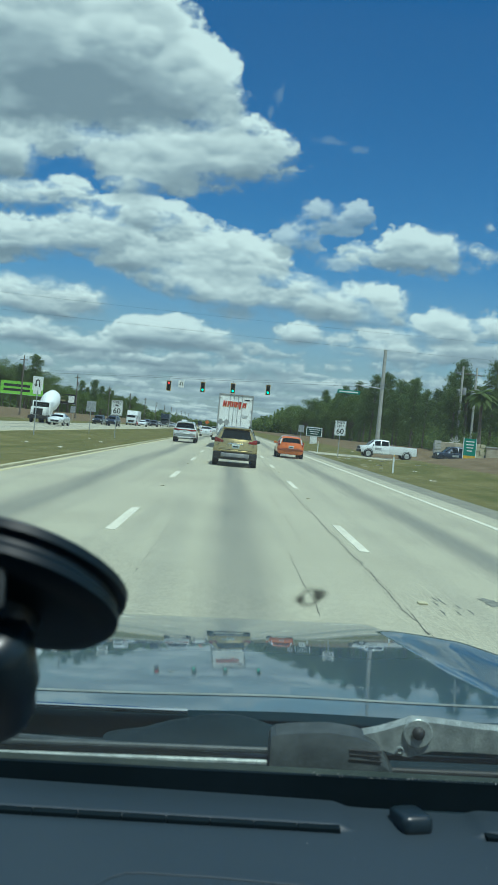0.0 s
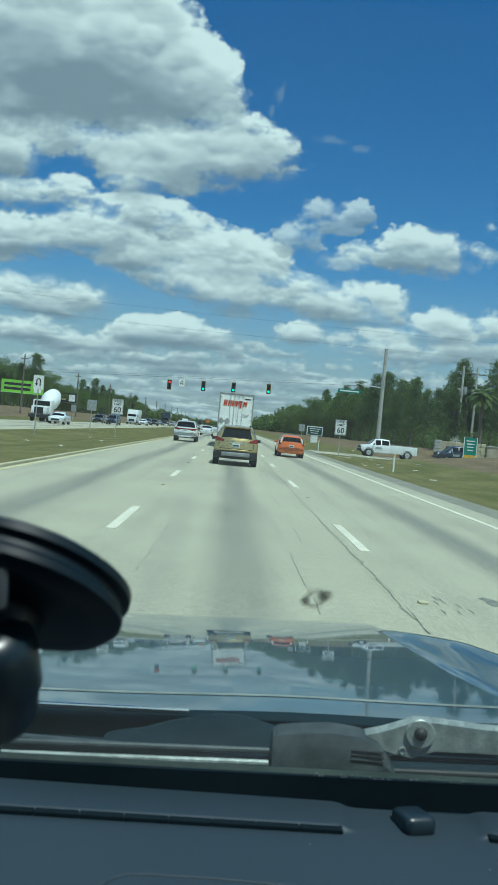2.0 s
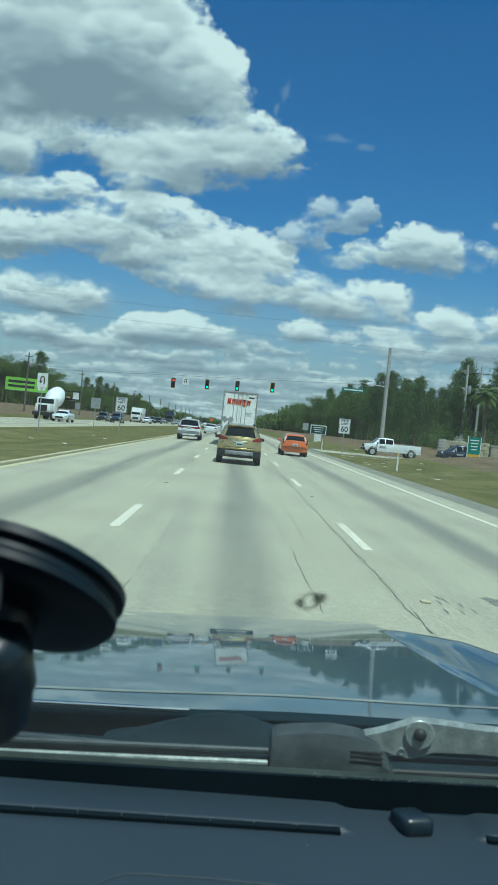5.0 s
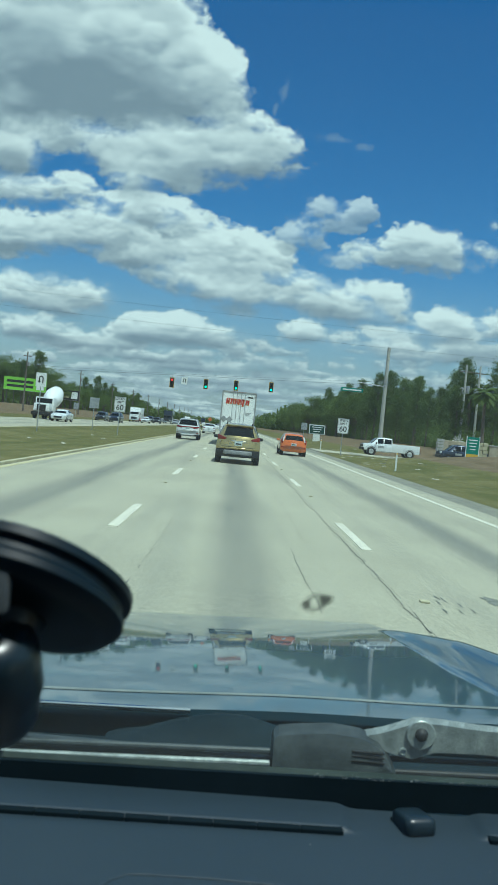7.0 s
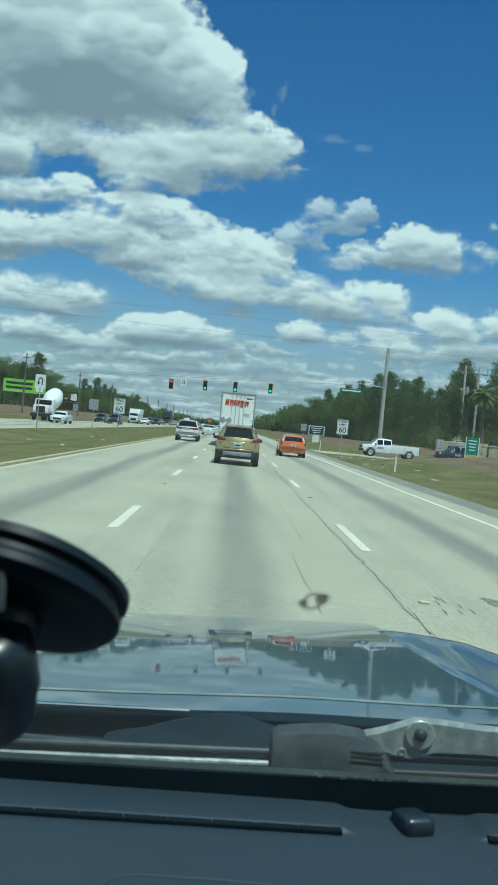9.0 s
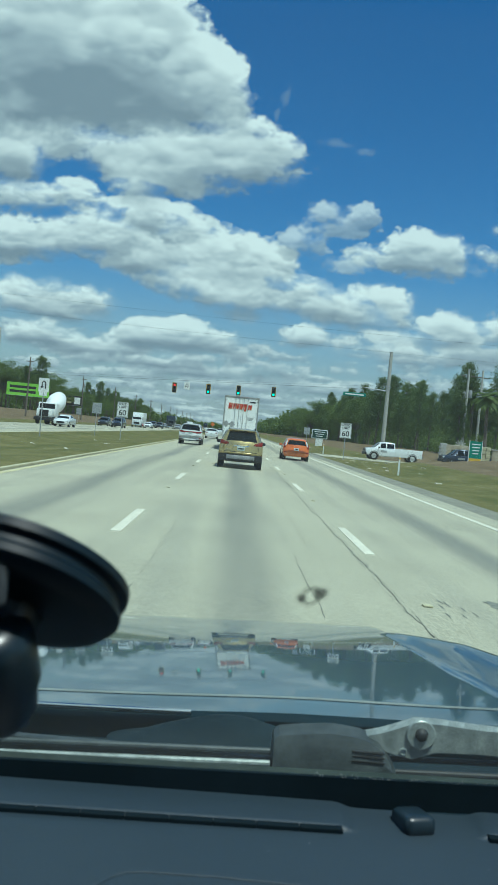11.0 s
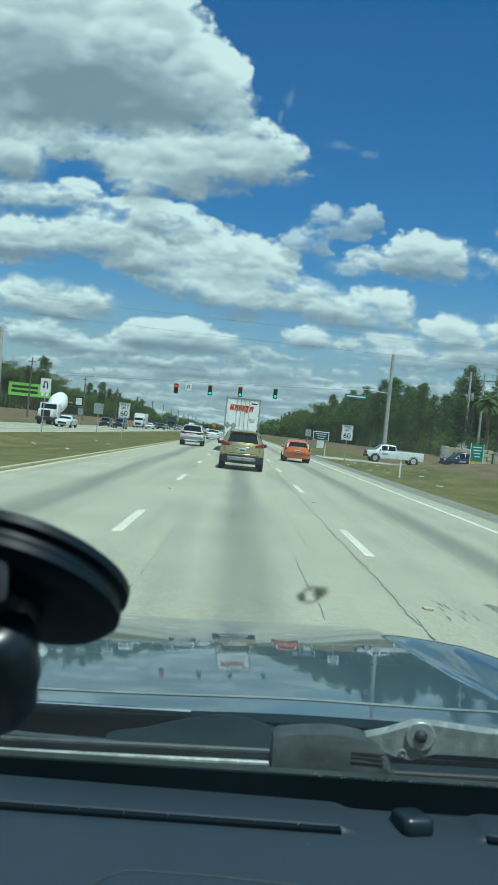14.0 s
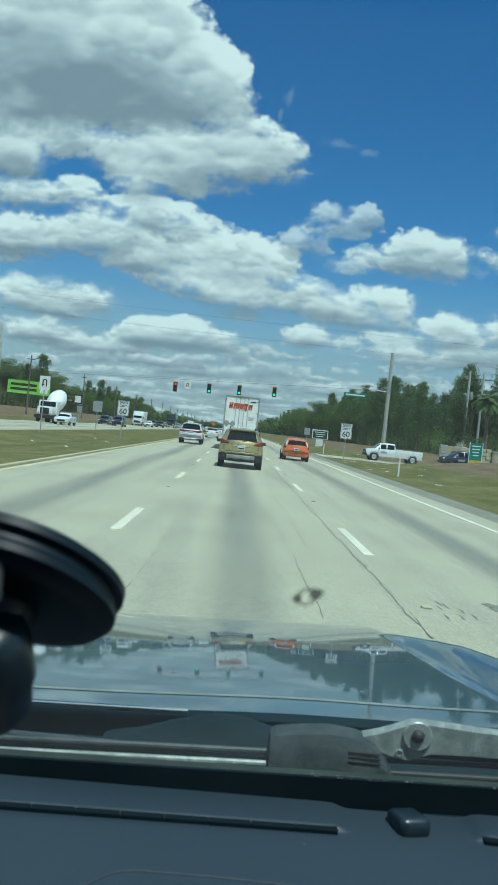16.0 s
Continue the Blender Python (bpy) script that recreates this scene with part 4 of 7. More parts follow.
def own_car():
    car = thing("own_car", pose(0, 0, 0), "dark blue-grey car with a glossy bonnet, seen from its cabin", "car")
    xs = [HOOD_MID + s for s in np.linspace(-0.8, 0.8, 261)]
    ys = list(np.linspace(1.1, 2.38, 50)) + list(np.linspace(2.395, 2.64, 22))
    bm = bmesh.new()
    grid_sheet(bm, xs, ys, hood_height, 0.012)
    bonnet = part("bonnet", bm, HOODPAINT, car, "glossy dark blue-grey bonnet mirroring the sky", smooth=True, sharp=50)
    # highlight along the bonnet's rear edge, added as a thin chrome rod
    bm = bmesh.new()
    rod(bm, (-0.30, 1.093, EZ - 0.3995), (-0.02, 1.093, EZ - 0.389), 0.0042, sides=12)
    part("edge_strip", bm, CHROME, bonnet, "chrome rod added as the bright highlight on the rear edge")
    bm = bmesh.new()
    grid_sheet(bm, list(np.linspace(-0.62, 0.98, 60)), [1.193, 1.207], lambda x, y: hood_height(x, y) + 0.0008)
    part("seal", bm, SEALGREY, bonnet, "thin pale seal line near the rear edge")
    # bodywork round the cabin
    bm = bmesh.new()
    box(bm, (HOOD_MID, 2.5, 0.66), (1.60, 0.34, 0.56), 0.10, None, 4)
    nose = part("front_bumper", bm, HOODPAINT, car, smooth=True)
    part("grille", new_box((HOOD_MID, 2.66, 0.72), (0.9, 0.06, 0.22), 0.02), BLACKPLASTIC, nose)
    for s in (-1, 1):
        part("headlamp", new_box((HOOD_MID + s * 0.62, 2.62, 0.84), (0.30, 0.10, 0.13), 0.03), LAMPCLEAR, nose, smooth=True)
    belt = lambda y: hood_height(HOOD_MID + 0.79, y) - 0.01 if y > 1.1 else (1.14 + 0.05 * min(1, max(0, (1.1 - y) / 2)))
    arch = lambda y: max([0.33] + [0.34 + math.sqrt(max(0.0, 0.43 ** 2 - (y - c) ** 2)) for c in (1.75, -1.35) if abs(y - c) < 0.43])
    for s in (-1, 1):
        ys = list(np.linspace(-2.45, 2.6, 90))
        bm = bmesh.new()
        grid_sheet(bm, [0, 0.18, 0.4, 0.6, 0.8, 0.95, 1.0], ys, lambda f, y: 0.0)
        for v in bm.verts:
            f, y = v.co.x, v.co.y
            lo, hi = arch(y), belt(y)
            end = 0.10 * max(0, abs(y) - 2.1) ** 2 / 0.16
            v.co.x = HOOD_MID + s * (0.80 + 0.085 * math.sin(math.pi * min(1, 0.15 + 0.8 * f)) - end)
            v.co.z = lo + (hi - lo) * f
        bmesh.ops.solidify(bm, geom=bm.faces[:], thickness=0.03)
        side = part("side_panel", bm, HOODPAINT, car, "glossy dark side of the body", smooth=True)
        for y in (0.95, -0.1, -1.15):
            part("door_seam", new_box((HOOD_MID + s * 0.884, y, 0.78), (0.01, 0.012, 0.62)), BLACKPLASTIC, side)
        for y in (0.15, -0.9):
            part("door_handle", new_box((HOOD_MID + s * 0.895, y, 0.98), (0.03, 0.18, 0.03), 0.01), HOODPAINT, side)
        bm = bmesh.new()
        rod(bm, (HOOD_MID + s * 0.80, 1.0, EZ - 0.42), (HOOD_MID + s * 0.66, -0.12, EZ + 0.16), 0.045, 0.04)
        part("windscreen_pillar", bm, SEATCLOTH, car, smooth=True)
        for y0, y1 in ((-0.35, -0.42), (-1.35, -1.5), (-2.3, -2.12)):
            bm = bmesh.new()
            rod(bm, (HOOD_MID + s * 0.80, y0, 1.12), (HOOD_MID + s * 0.68, y1, EZ + 0.16), 0.05, 0.045)
            part("roof_pillar", bm, HOODPAINT, car, smooth=True)
        part("wing_mirror", new_box((HOOD_MID + s * 0.90, 0.64, 1.20), (0.28, 0.12, 0.15), 0.04), HOODPAINT, car, smooth=True)
        bm = bmesh.new()
        grid_sheet(bm, [0, 1], [-2.2, -1.4, -0.4], lambda f, y: 0.0)
        for v in bm.verts:
            f = v.co.x
            v.co.x, v.co.z = HOOD_MID + s * (0.81 - 0.13 * f), 1.15 + (EZ + 0.15 - 1.15) * f
        bmesh.ops.solidify(bm, geom=bm.faces[:], thickness=0.005)
        part("side_window", bm, CARGLASS, car, "dark rear side window")
    bm = bmesh.new()
    grid_sheet(bm, list(HOOD_MID + np.linspace(-0.70, 0.70, 15)), list(np.linspace(-2.3, -0.06, 20)), lambda x, y: EZ + 0.165 - 0.05 * (x - HOOD_MID) ** 2 - 0.03 * (y + 1.1) ** 2, 0.02)
    part("roof_lining", bm, HEADLINER, car, "grey roof lining", smooth=True)
    bm = bmesh.new()
    grid_sheet(bm, list(HOOD_MID + np.linspace(-0.74, 0.74, 21)), list(np.linspace(-2.4, -0.04, 24)), lambda x, y: EZ + 0.195 - 0.06 * (x - HOOD_MID) ** 2 - 0.03 * (y + 1.1) ** 2, 0.02)
    part("roof", bm, HOODPAINT, car, "glossy dark roof", smooth=True)
    bm = bmesh.new()
    grid_sheet(bm, list(HOOD_MID + np.linspace(-0.76, 0.76, 15)), list(np.linspace(-2.46, -2.36, 6)), lambda x, y: 1.2 + (y + 2.46) * 5.2 - 0.04 * (x - HOOD_MID) ** 2, 0.01)
    part("rear_window", bm, CARGLASS, car, "dark rear window", smooth=True)
    part("rear_bumper", new_box((HOOD_MID, -2.46, 0.66), (1.58, 0.22, 0.62), 0.08), HOODPAINT, car, smooth=True)
    part("rear_wall", new_box((HOOD_MID, -2.36, 0.95), (1.5, 0.06, 0.48), 0.02), SEATCLOTH, car)
    part("floor_pan", new_box((HOOD_MID, -0.2, 0.38), (1.5, 4.2, 0.06), 0.02), SEATCLOTH, car)
    for s in (-0.38, 0.38):
        seat = part("seat_back", new_box((HOOD_MID + s, -0.75, 0.98), (0.5, 0.14, 0.75), 0.05), SEATCLOTH, car, smooth=True)
    for s in (-1, 1):
        for y in (1.75, -1.35):
            wheel(car, HOOD_MID + s * 0.80, y, 0.34, 0.23, s)
    # windscreen
    bm = bmesh.new()
    rake = 0.60
    grid_sheet(bm, list(HOOD_MID + np.linspace(-0.74, 0.74, 25)), list(np.linspace(-0.05, 0.94, 25)),
               lambda x, y: EZ + 0.145 - rake * y - 0.03 * (x - HOOD_MID) ** 2, 0.006)
    pane = part("windscreen", bm, GLASS, car, "clear green-tinted windscreen with an insect smudge", smooth=True, sharp=80)
    pane.visible_shadow = False
    # the smudge on the glass
    bm = bmesh.new()
    rng = random.Random(4)
    cx, cy = 0.0428, 0.347
    on_glass = lambda x, y: EZ + 0.137 - rake * y - 0.03 * (x - HOOD_MID) ** 2
    film = bm.verts.layers.float.new("thickness")
    span = np.linspace(-0.0085, 0.0085, 41)
    sheet = []
    for ox in span:
        row = []
        for oy in span * 2.1:
            v = bm.verts.new((cx + ox, cy + oy, on_glass(cx + ox, cy + oy)))
            wob = 0.0007 * noise.noise((ox * 500, oy * 500, 2))
            near = lambda px, py, r: math.exp(-((math.hypot(ox - px, (oy / 2.1 + py) / 0.95) + wob) / r) ** 4)
            rim = math.exp(-((math.hypot(ox, oy / 2.1) + wob - 0.0038) / 0.0011) ** 2)
            v[film] = min(0.93, 0.85 * near(0.0036, 0.0018, 0.0030) + 0.72 * near(-0.0038, -0.0014, 0.0021) + 0.55 * rim)
            row.append(v)
        sheet.append(row)
    for a, b in zip(sheet, sheet[1:]):
        for k in range(len(a) - 1):
            bm.faces.new((a[k], b[k], b[k + 1], a[k + 1]))
    part("insect_smudge", bm, SMUDGE, pane, "small dark dried insect smudge")
    # cowl between glass and bonnet
    bm = bmesh.new()
    grid_sheet(bm, list(HOOD_MID + np.linspace(-0.76, 0.76, 31)), list(np.linspace(0.86, 1.12, 12)),
               lambda x, y: EZ - 0.43 + 0.03 * x + 0.012 * math.sin((y - 0.86) * 40) - 0.1 * max(0, y - 1.06), 0.02)
    cowl = part("cowl", bm, COWL, car, "black plastic cowl under the wiper", smooth=True)
    bm = bmesh.new()
    lathe(bm, [(0, 0.040), (0.03, 0.038), (0.08, 0.024), (0.13, 0.006), (0.16, 0.0)], 32, pose(0.035, 1.045, EZ - 0.412, 0, 0, 0) @ Matrix.Diagonal((1, 0.35, 1, 1)))
    part("cowl_hump", bm, COWL, cowl, "rounded black hump in the cowl", smooth=True)
    bm = bmesh.new()
    grid_sheet(bm, list(HOOD_MID + np.linspace(-0.72, 0.72, 31)), [0.795, 0.800, 0.806], lambda x, y: EZ - 0.3385 + 0.030 * x + 0.004 * math.sin((y - 0.795) * 280), 0.018)
    part("cowl_lip", bm, COWLLIP, cowl, "dusty grey-green lip at the foot of the glass", smooth=True)
    wiper(car)
    dashboard(car)


def wiper(car):
    top = lambda x: EZ - 0.338 + 0.045 * x
    y = 0.85
    holder = part("wiper", new_box((-0.17, y, top(-0.17) - 0.004), (0.52, 0.012, 0.016), 0.004, Matrix.Identity(4)), WIPERBLACK, car, "black wiper with a painted metal arm", smooth=True)
    bm = bmesh.new()
    rod(bm, (-0.5, y - 0.006, top(-0.5) - 0.001), (0.072, y - 0.006, top(0.072) + 0.0), 0.0035, sides=10)
    part("blade_rail", bm, WIPERBLACK, holder, "dull grey upper rail")
    bm = bmesh.new()
    rod(bm, (-0.5, y - 0.012, top(-0.5) - 0.011), (0.072, y - 0.012, top(0.072) - 0.0105), 0.0036, sides=10)
    part("blade_rail", bm, WIPERARM, holder, "grey metal lower rail")
    bm = bmesh.new()
    box(bm, (-0.15, y - 0.004, top(-0.15) - 0.021), (0.75, 0.01, 0.012), 0.003)
    part("rubber_lip", bm, RUBBER, holder)
    bm = bmesh.new()
    rod(bm, (0.20, y + 0.004, top(0.20) - 0.006), (0.62, y + 0.004, top(0.62) - 0.008), 0.003, sides=10)
    part("blade_rail", bm, BLACKPLASTIC, holder)
    bm = bmesh.new()
    rod(bm, (0.20, y - 0.004, top(0.20) - 0.017), (0.62, y - 0.004, top(0.62) - 0.019), 0.0035, sides=10)
    part("blade_rail", bm, BLACKPLASTIC, holder)
    # cover over the joint: a low rounded housing
    bm = bmesh.new()
    prof = ((0.074, 0.018), (0.079, 0.022), (0.10, 0.0245), (0.135, 0.0265), (0.165, 0.0225), (0.185, 0.013), (0.197, -0.002), (0.204, -0.014))
    rings = []
    for x, h in prof:
        base = EZ - 0.352 + 0.045 * x
        rings.append([bm.verts.new((x, y - 0.024, base - 0.004)), bm.verts.new((x, y - 0.022, base + 0.45 * h + 0.006)), bm.verts.new((x, y - 0.014, base + h + 0.012)),
                      bm.verts.new((x, y + 0.004, base + h + 0.017)), bm.verts.new((x, y + 0.020, base + h + 0.006)), bm.verts.new((x, y + 0.024, base - 0.004))])
    for a, b in zip(rings, rings[1:]):
        for k in range(6):
            bm.faces.new((a[k], a[(k + 1) % 6], b[(k + 1) % 6], b[k]))
    bm.faces.new(rings[0])
    bm.faces.new(rings[-1][::-1])
    cover = part("joint_cover", bm, WIPERBLACK, holder, "dusty grey-black joint cover", smooth=True, sharp=30)
    bm = bmesh.new()
    for k in range(3):
        box(bm, (0.172, y - 0.0215 + 0.001 * k, EZ - 0.338 + 0.0045 * k + 0.045 * 0.17), (0.034, 0.004, 0.0016), 0.0006)
    part("cover_rib", bm, BLACKPLASTIC, holder)
    part("cover_base", new_box((0.138, y - 0.012, EZ - 0.3565), (0.145, 0.035, 0.012), 0.003), BLACKPLASTIC, holder, smooth=True)
    # painted arm and its bolt
    bm = bmesh.new()
    arm = []
    for x, z0, z1 in ((0.165, -0.323, -0.309), (0.190, -0.327, -0.302), (0.205, -0.331, -0.296), (0.222, -0.3335, -0.289), (0.245, -0.3245, -0.2885), (0.29, -0.3225, -0.291), (0.36, -0.322, -0.292), (0.5, -0.318, -0.289)):
        arm.append([bm.verts.new((x, y + 0.006, EZ + z0)), bm.verts.new((x, y - 0.004, EZ + z0 + 0.003)), bm.verts.new((x, y - 0.004, EZ + z1 - 0.003)), bm.verts.new((x, y + 0.006, EZ + z1))])
    for a, b in zip(arm, arm[1:]):
        for k in range(4):
            bm.faces.new((a[k], a[(k + 1) % 4], b[(k + 1) % 4], b[k]))
    bm.faces.new(arm[0])
    bm.faces.new(arm[-1][::-1])
    part("wiper_arm", bm, WIPERARM, holder, "grey painted metal wiper arm", smooth=True, sharp=40)
    bm = bmesh.new()
    lathe(bm, [(0.0068, 0.0), (0.0068, 0.002), (0.0052, 0.003), (0.0045, 0.0042), (0.003, 0.0054), (0, 0.006)], 24, pose(0.228, y - 0.0075, EZ - 0.3025, 90, 0, 0))
    boss = bmesh.new()
    lathe(boss, [(0.0155, 0.0), (0.0155, 0.0025), (0.0145, 0.0034), (0, 0.0034)], 32, pose(0.228, y - 0.004, EZ - 0.3035, 90, 0, 0))
    part("arm_boss", boss, WIPERARM, holder, smooth=True, sharp=40)
    part("pivot_bolt", bm, BLACKPLASTIC, holder, "dark round pivot rivet", smooth=True)
    bm = bmesh.new()
    lathe(bm, [(0.0042, 0.0), (0.0042, 0.0016), (0.003, 0.002), (0.003, 0.0004), (0, 0.0004)], 20, pose(0.211, y - 0.0045, EZ - 0.323, 90, 0, 0))
    part("pivot_ring", bm, WIPERARM, holder, smooth=True)


def dash_edge(x):
    """Far edge of the dashboard, which runs slightly askew."""
    return 0.698 + 0.03 * x


def dash_height(x, y):
    """Top of the dashboard: nearly level, with a raised strip in front of the vent line."""
    z = EZ - 0.322
    step = 1 / (1 + math.exp(-(y - 0.6523 - 0.045 * x) / 0.0012))
    lim = 1 / (1 + math.exp(-(0.128 - x) / 0.003))
    z += 0.0045 * step * lim
    lim2 = 1 / (1 + math.exp(-(x - 0.242) / 0.003))
    z += 0.0045 * lim2 / (1 + math.exp(-(y - 0.6648) / 0.0012))
    if y < 0.5:
        z -= 0.35 * (0.5 - y) ** 2
    return z


def dashboard(car):
    xs = list(np.linspace(-0.6, -0.2, 12)) + list(np.linspace(-0.18, 0.1, 16)) + list(np.linspace(0.11, 0.15, 22)) + list(np.linspace(0.16, 0.23, 10)) + list(np.linspace(0.233, 0.255, 14)) + list(np.linspace(0.27, 0.85, 14))
    ys = list(np.linspace(0.10, 0.62, 30)) + list(np.linspace(0.63, 0.675, 60)) + list(np.linspace(0.68, 0.712, 6))
    bm = bmesh.new()
    grid_sheet(bm, xs, ys, dash_height, 0.05)
    for v in bm.verts:
        if v.co.y > 0.676:
            v.co.y = 0.676 + (v.co.y - 0.676) / 0.036 * (dash_edge(v.co.x) - 0.676)
    dash = part("dashboard", bm, DASH, car, "dark blue-black grained dashboard top", smooth=True, sharp=80)
    slot = mesh_of(new_box((0, 0, 0), (0.0352, 0.0085, 0.0038), 0.0006), "vent_slot", FRIT)
    for k in range(14):
        ob = new("vent_slot", slot)
        ob.parent = dash
        ob.location = (0.104 - 0.0355 * k, 0.651 + 0.045 * (0.104 - 0.0355 * k), EZ - 0.3203)
        ob.rotation_euler = (0, 0, 0.045)
    for k in range(5):
        ob = new("vent_slot", slot)
        ob.parent = dash
        ob.location = (0.262 + 0.0355 * k, 0.6635, EZ - 0.3203)
    bm = bmesh.new()
    box(bm, (0, 0, 0.004), (0.028, 0.034, 0.017), 0.0075, pose(0.1845, 0.677, EZ - 0.322, -8, 0, 14), 4)
    part("light_sensor", bm, MOUNTPLASTIC, dash, "small rounded sensor dome", smooth=True, sharp=60)
    bm = bmesh.new()
    line = ((-0.09, 0.53), (-0.061, 0.551), (-0.052, 0.563), (-0.043, 0.5695), (-0.03, 0.5715), (0.02, 0.573), (0.09, 0.571), (0.16, 0.566))
    for a, b in zip(line, line[1:]):
        rod(bm, (a[0], a[1], EZ - 0.3222), (b[0], b[1], EZ - 0.3222), 0.0013, sides=8)
    part("airbag_seam", bm, DASH, dash, "raised airbag cover seam", smooth=True)
    bm = bmesh.new()
    grid_sheet(bm, list(HOOD_MID + np.linspace(-0.72, 0.72, 40)), [0.0, 0.004], lambda x, y: EZ - 0.2995 + 0.02 * x, 0.026)
    for v in bm.verts:
        v.co.y += dash_edge(v.co.x) + 0.001
    part("glass_border", bm, FRIT, car, "black border along the windscreen base", smooth=True)
    # lint and crumbs caught along the border
    rng = np.random.RandomState(61)
    x = np.concatenate([rng.uniform(0.10, 0.30, 90), rng.uniform(-0.25, 0.30, 14)])
    y = np.concatenate([0.697 + 0.006 * rng.rand(90) ** 2 + 0.03 * x[:90], rng.uniform(0.56, 0.69, 14)])
    z = np.concatenate([EZ - 0.2985 + 0.02 * x[:90] + 0.001 * rng.rand(90), np.full(14, EZ - 0.3168)])
    lint = new("dust_lint", leaf_mesh("dust_lint", np.stack([x, y, z], -1), 0.0007, LINT, 62, slim=0.5))
    lint.parent = dash
    tagged(lint, "pale lint and crumbs on the dashboard", kind="stuff")
    part("dash_front", new_box((HOOD_MID, 0.28, EZ - 0.56), (1.4, 0.30, 0.36), 0.04), DASH, car)


def wheel(parent, x, y, r, w, side, rim_material=None):
    """Tyre with a rim under it; side is the outer side."""
    turn = pose(x, y, r, 0, 90 * side, 0)
    bm = bmesh.new()
    lathe(bm, [(r * 0.62, -w / 2), (r * 0.9, -w / 2), (r * 0.985, -w * 0.36), (r, 0), (r * 0.985, w * 0.36), (r * 0.9, w / 2), (r * 0.62, w / 2), (r * 0.62, -w / 2)], 28, turn)
    tyre = part("wheel", bm, TYRE, parent, "black rubber tyre on a metal rim", smooth=True)
    bm = bmesh.new()
    lathe(bm, [(r * 0.62, w * 0.45), (r * 0.57, w * 0.36), (r * 0.5, w * 0.3), (r * 0.16, w * 0.38), (0, w * 0.4)], 20, turn)
    for k in range(5):
        t = k * math.tau / 5
        box(bm, (r * 0.34, 0, w * 0.38), (r * 0.46, r * 0.12, w * 0.1), 0.0, turn @ pose(0, 0, 0, 0, 0, math.degrees(t)))
    part("rim", bm, rim_material or RIM, tyre, smooth=True)
    return tyre


def phone_mount():
    m = thing("phone_mount", pose(-0.0838, 0.335, EZ - 0.0800), "black phone mount with a round suction cup on the windscreen", "phone mount")
    # the cup: a wide shallow disc, seen obliquely from below and behind
    tilt = pose(0, 0, 0, -35, 8, 0)
    bm = bmesh.new()
    lathe(bm, [(0, -0.006), (0.035, -0.006), (0.044, -0.0045), (0.0475, -0.001), (0.0475, 0.002), (0.0455, 0.004), (0.0455, 0.007), (0.0485, 0.0085), (0.0485, 0.012), (0.044, 0.0145), (0, 0.016)], 56, tilt)
    part("suction_cup", bm, RUBBER, m, "wide black rubber suction cup", smooth=True, sharp=40)
    bm = bmesh.new()
    lathe(bm, [(0, -0.022), (0.013, -0.022), (0.016, -0.018), (0.017, -0.006), (0.0, -0.006)], 32, tilt)
    part("cup_boss", bm, MOUNTPLASTIC, m, smooth=True, sharp=40)
    bm = bmesh.new()
    box(bm, (0.0005, -0.0350, 0.0150), (0.016, 0.006, 0.023), 0.0025, None, 3)
    part("release_tab", bm, TABGREY, m, "dull grey release tab", smooth=True)
    bm = bmesh.new()
    bmesh.ops.create_uvsphere(bm, u_segments=28, v_segments=18, radius=0.013, matrix=Matrix.Translation((-0.002, -0.010, -0.010)))
    part("ball_joint", bm, MOUNTPLASTIC, m, smooth=True)
    bm = bmesh.new()
    lathe(bm, [(0, 0.016), (0.010, 0.016), (0.0165, 0.012), (0.0185, 0.006), (0.0185, -0.012), (0.0165, -0.017), (0.0155, -0.026), (0.012, -0.032), (0, -0.034)], 36, pose(-0.0002, -0.018, -0.0205, 24, -6, 0))
    part("ball_joint_collar", bm, MOUNTPLASTIC, m, "glossy black clamping collar", smooth=True, sharp=40)
    bm = bmesh.new()
    rod(bm, (-0.001, -0.03, -0.046), (-0.022, -0.075, -0.13), 0.0115, 0.013, 24)
    rod(bm, (-0.022, -0.075, -0.13), (-0.06, -0.14, -0.245), 0.013, 0.02, 24)
    part("mount_arm", bm, MOUNTPLASTIC, m, smooth=True, sharp=40)


own_car()
phone_mount()

# ---- vehicles ----
# stations of a body from its tail (y = 0) forward: y, sill, belt, top, half width at the belt, half width at the top
COMPACT_SUV = ((0.00, 0.42, 0.60, 0.66, 0.78, 0.72), (0.04, 0.30, 0.80, 0.86, 0.90, 0.85), (0.10, 0.28, 1.00, 1.06, 0.92, 0.82), (0.40, 0.27, 1.05, 1.56, 0.92, 0.62), (0.55, 0.27, 1.05, 1.63, 0.92, 0.63),
               (1.5, 0.27, 1.02, 1.68, 0.92, 0.65), (2.4, 0.27, 0.99, 1.66, 0.92, 0.64), (2.85, 0.27, 0.98, 1.52, 0.92, 0.62), (3.45, 0.27, 0.97, 1.03, 0.91, 0.74), (4.25, 0.28, 0.86, 0.93, 0.88, 0.70), (4.52, 0.36, 0.66, 0.72, 0.76, 0.60))
LARGE_SUV = ((0.00, 0.45, 0.66, 0.72, 0.84, 0.80), (0.04, 0.32, 0.86, 0.92, 0.94, 0.90), (0.09, 0.30, 1.10, 1.16, 0.96, 0.86), (0.34, 0.29, 1.15, 1.66, 0.96, 0.70), (0.5, 0.29, 1.15, 1.72, 0.96, 0.70),
             (1.7, 0.29, 1.12, 1.79, 0.96, 0.72), (2.7, 0.29, 1.09, 1.76, 0.96, 0.70), (3.2, 0.29, 1.08, 1.58, 0.96, 0.68), (3.75, 0.29, 1.07, 1.14, 0.95, 0.80), (4.8, 0.32, 0.98, 1.05, 0.93, 0.78), (5.10, 0.42, 0.72, 0.78, 0.82, 0.68))
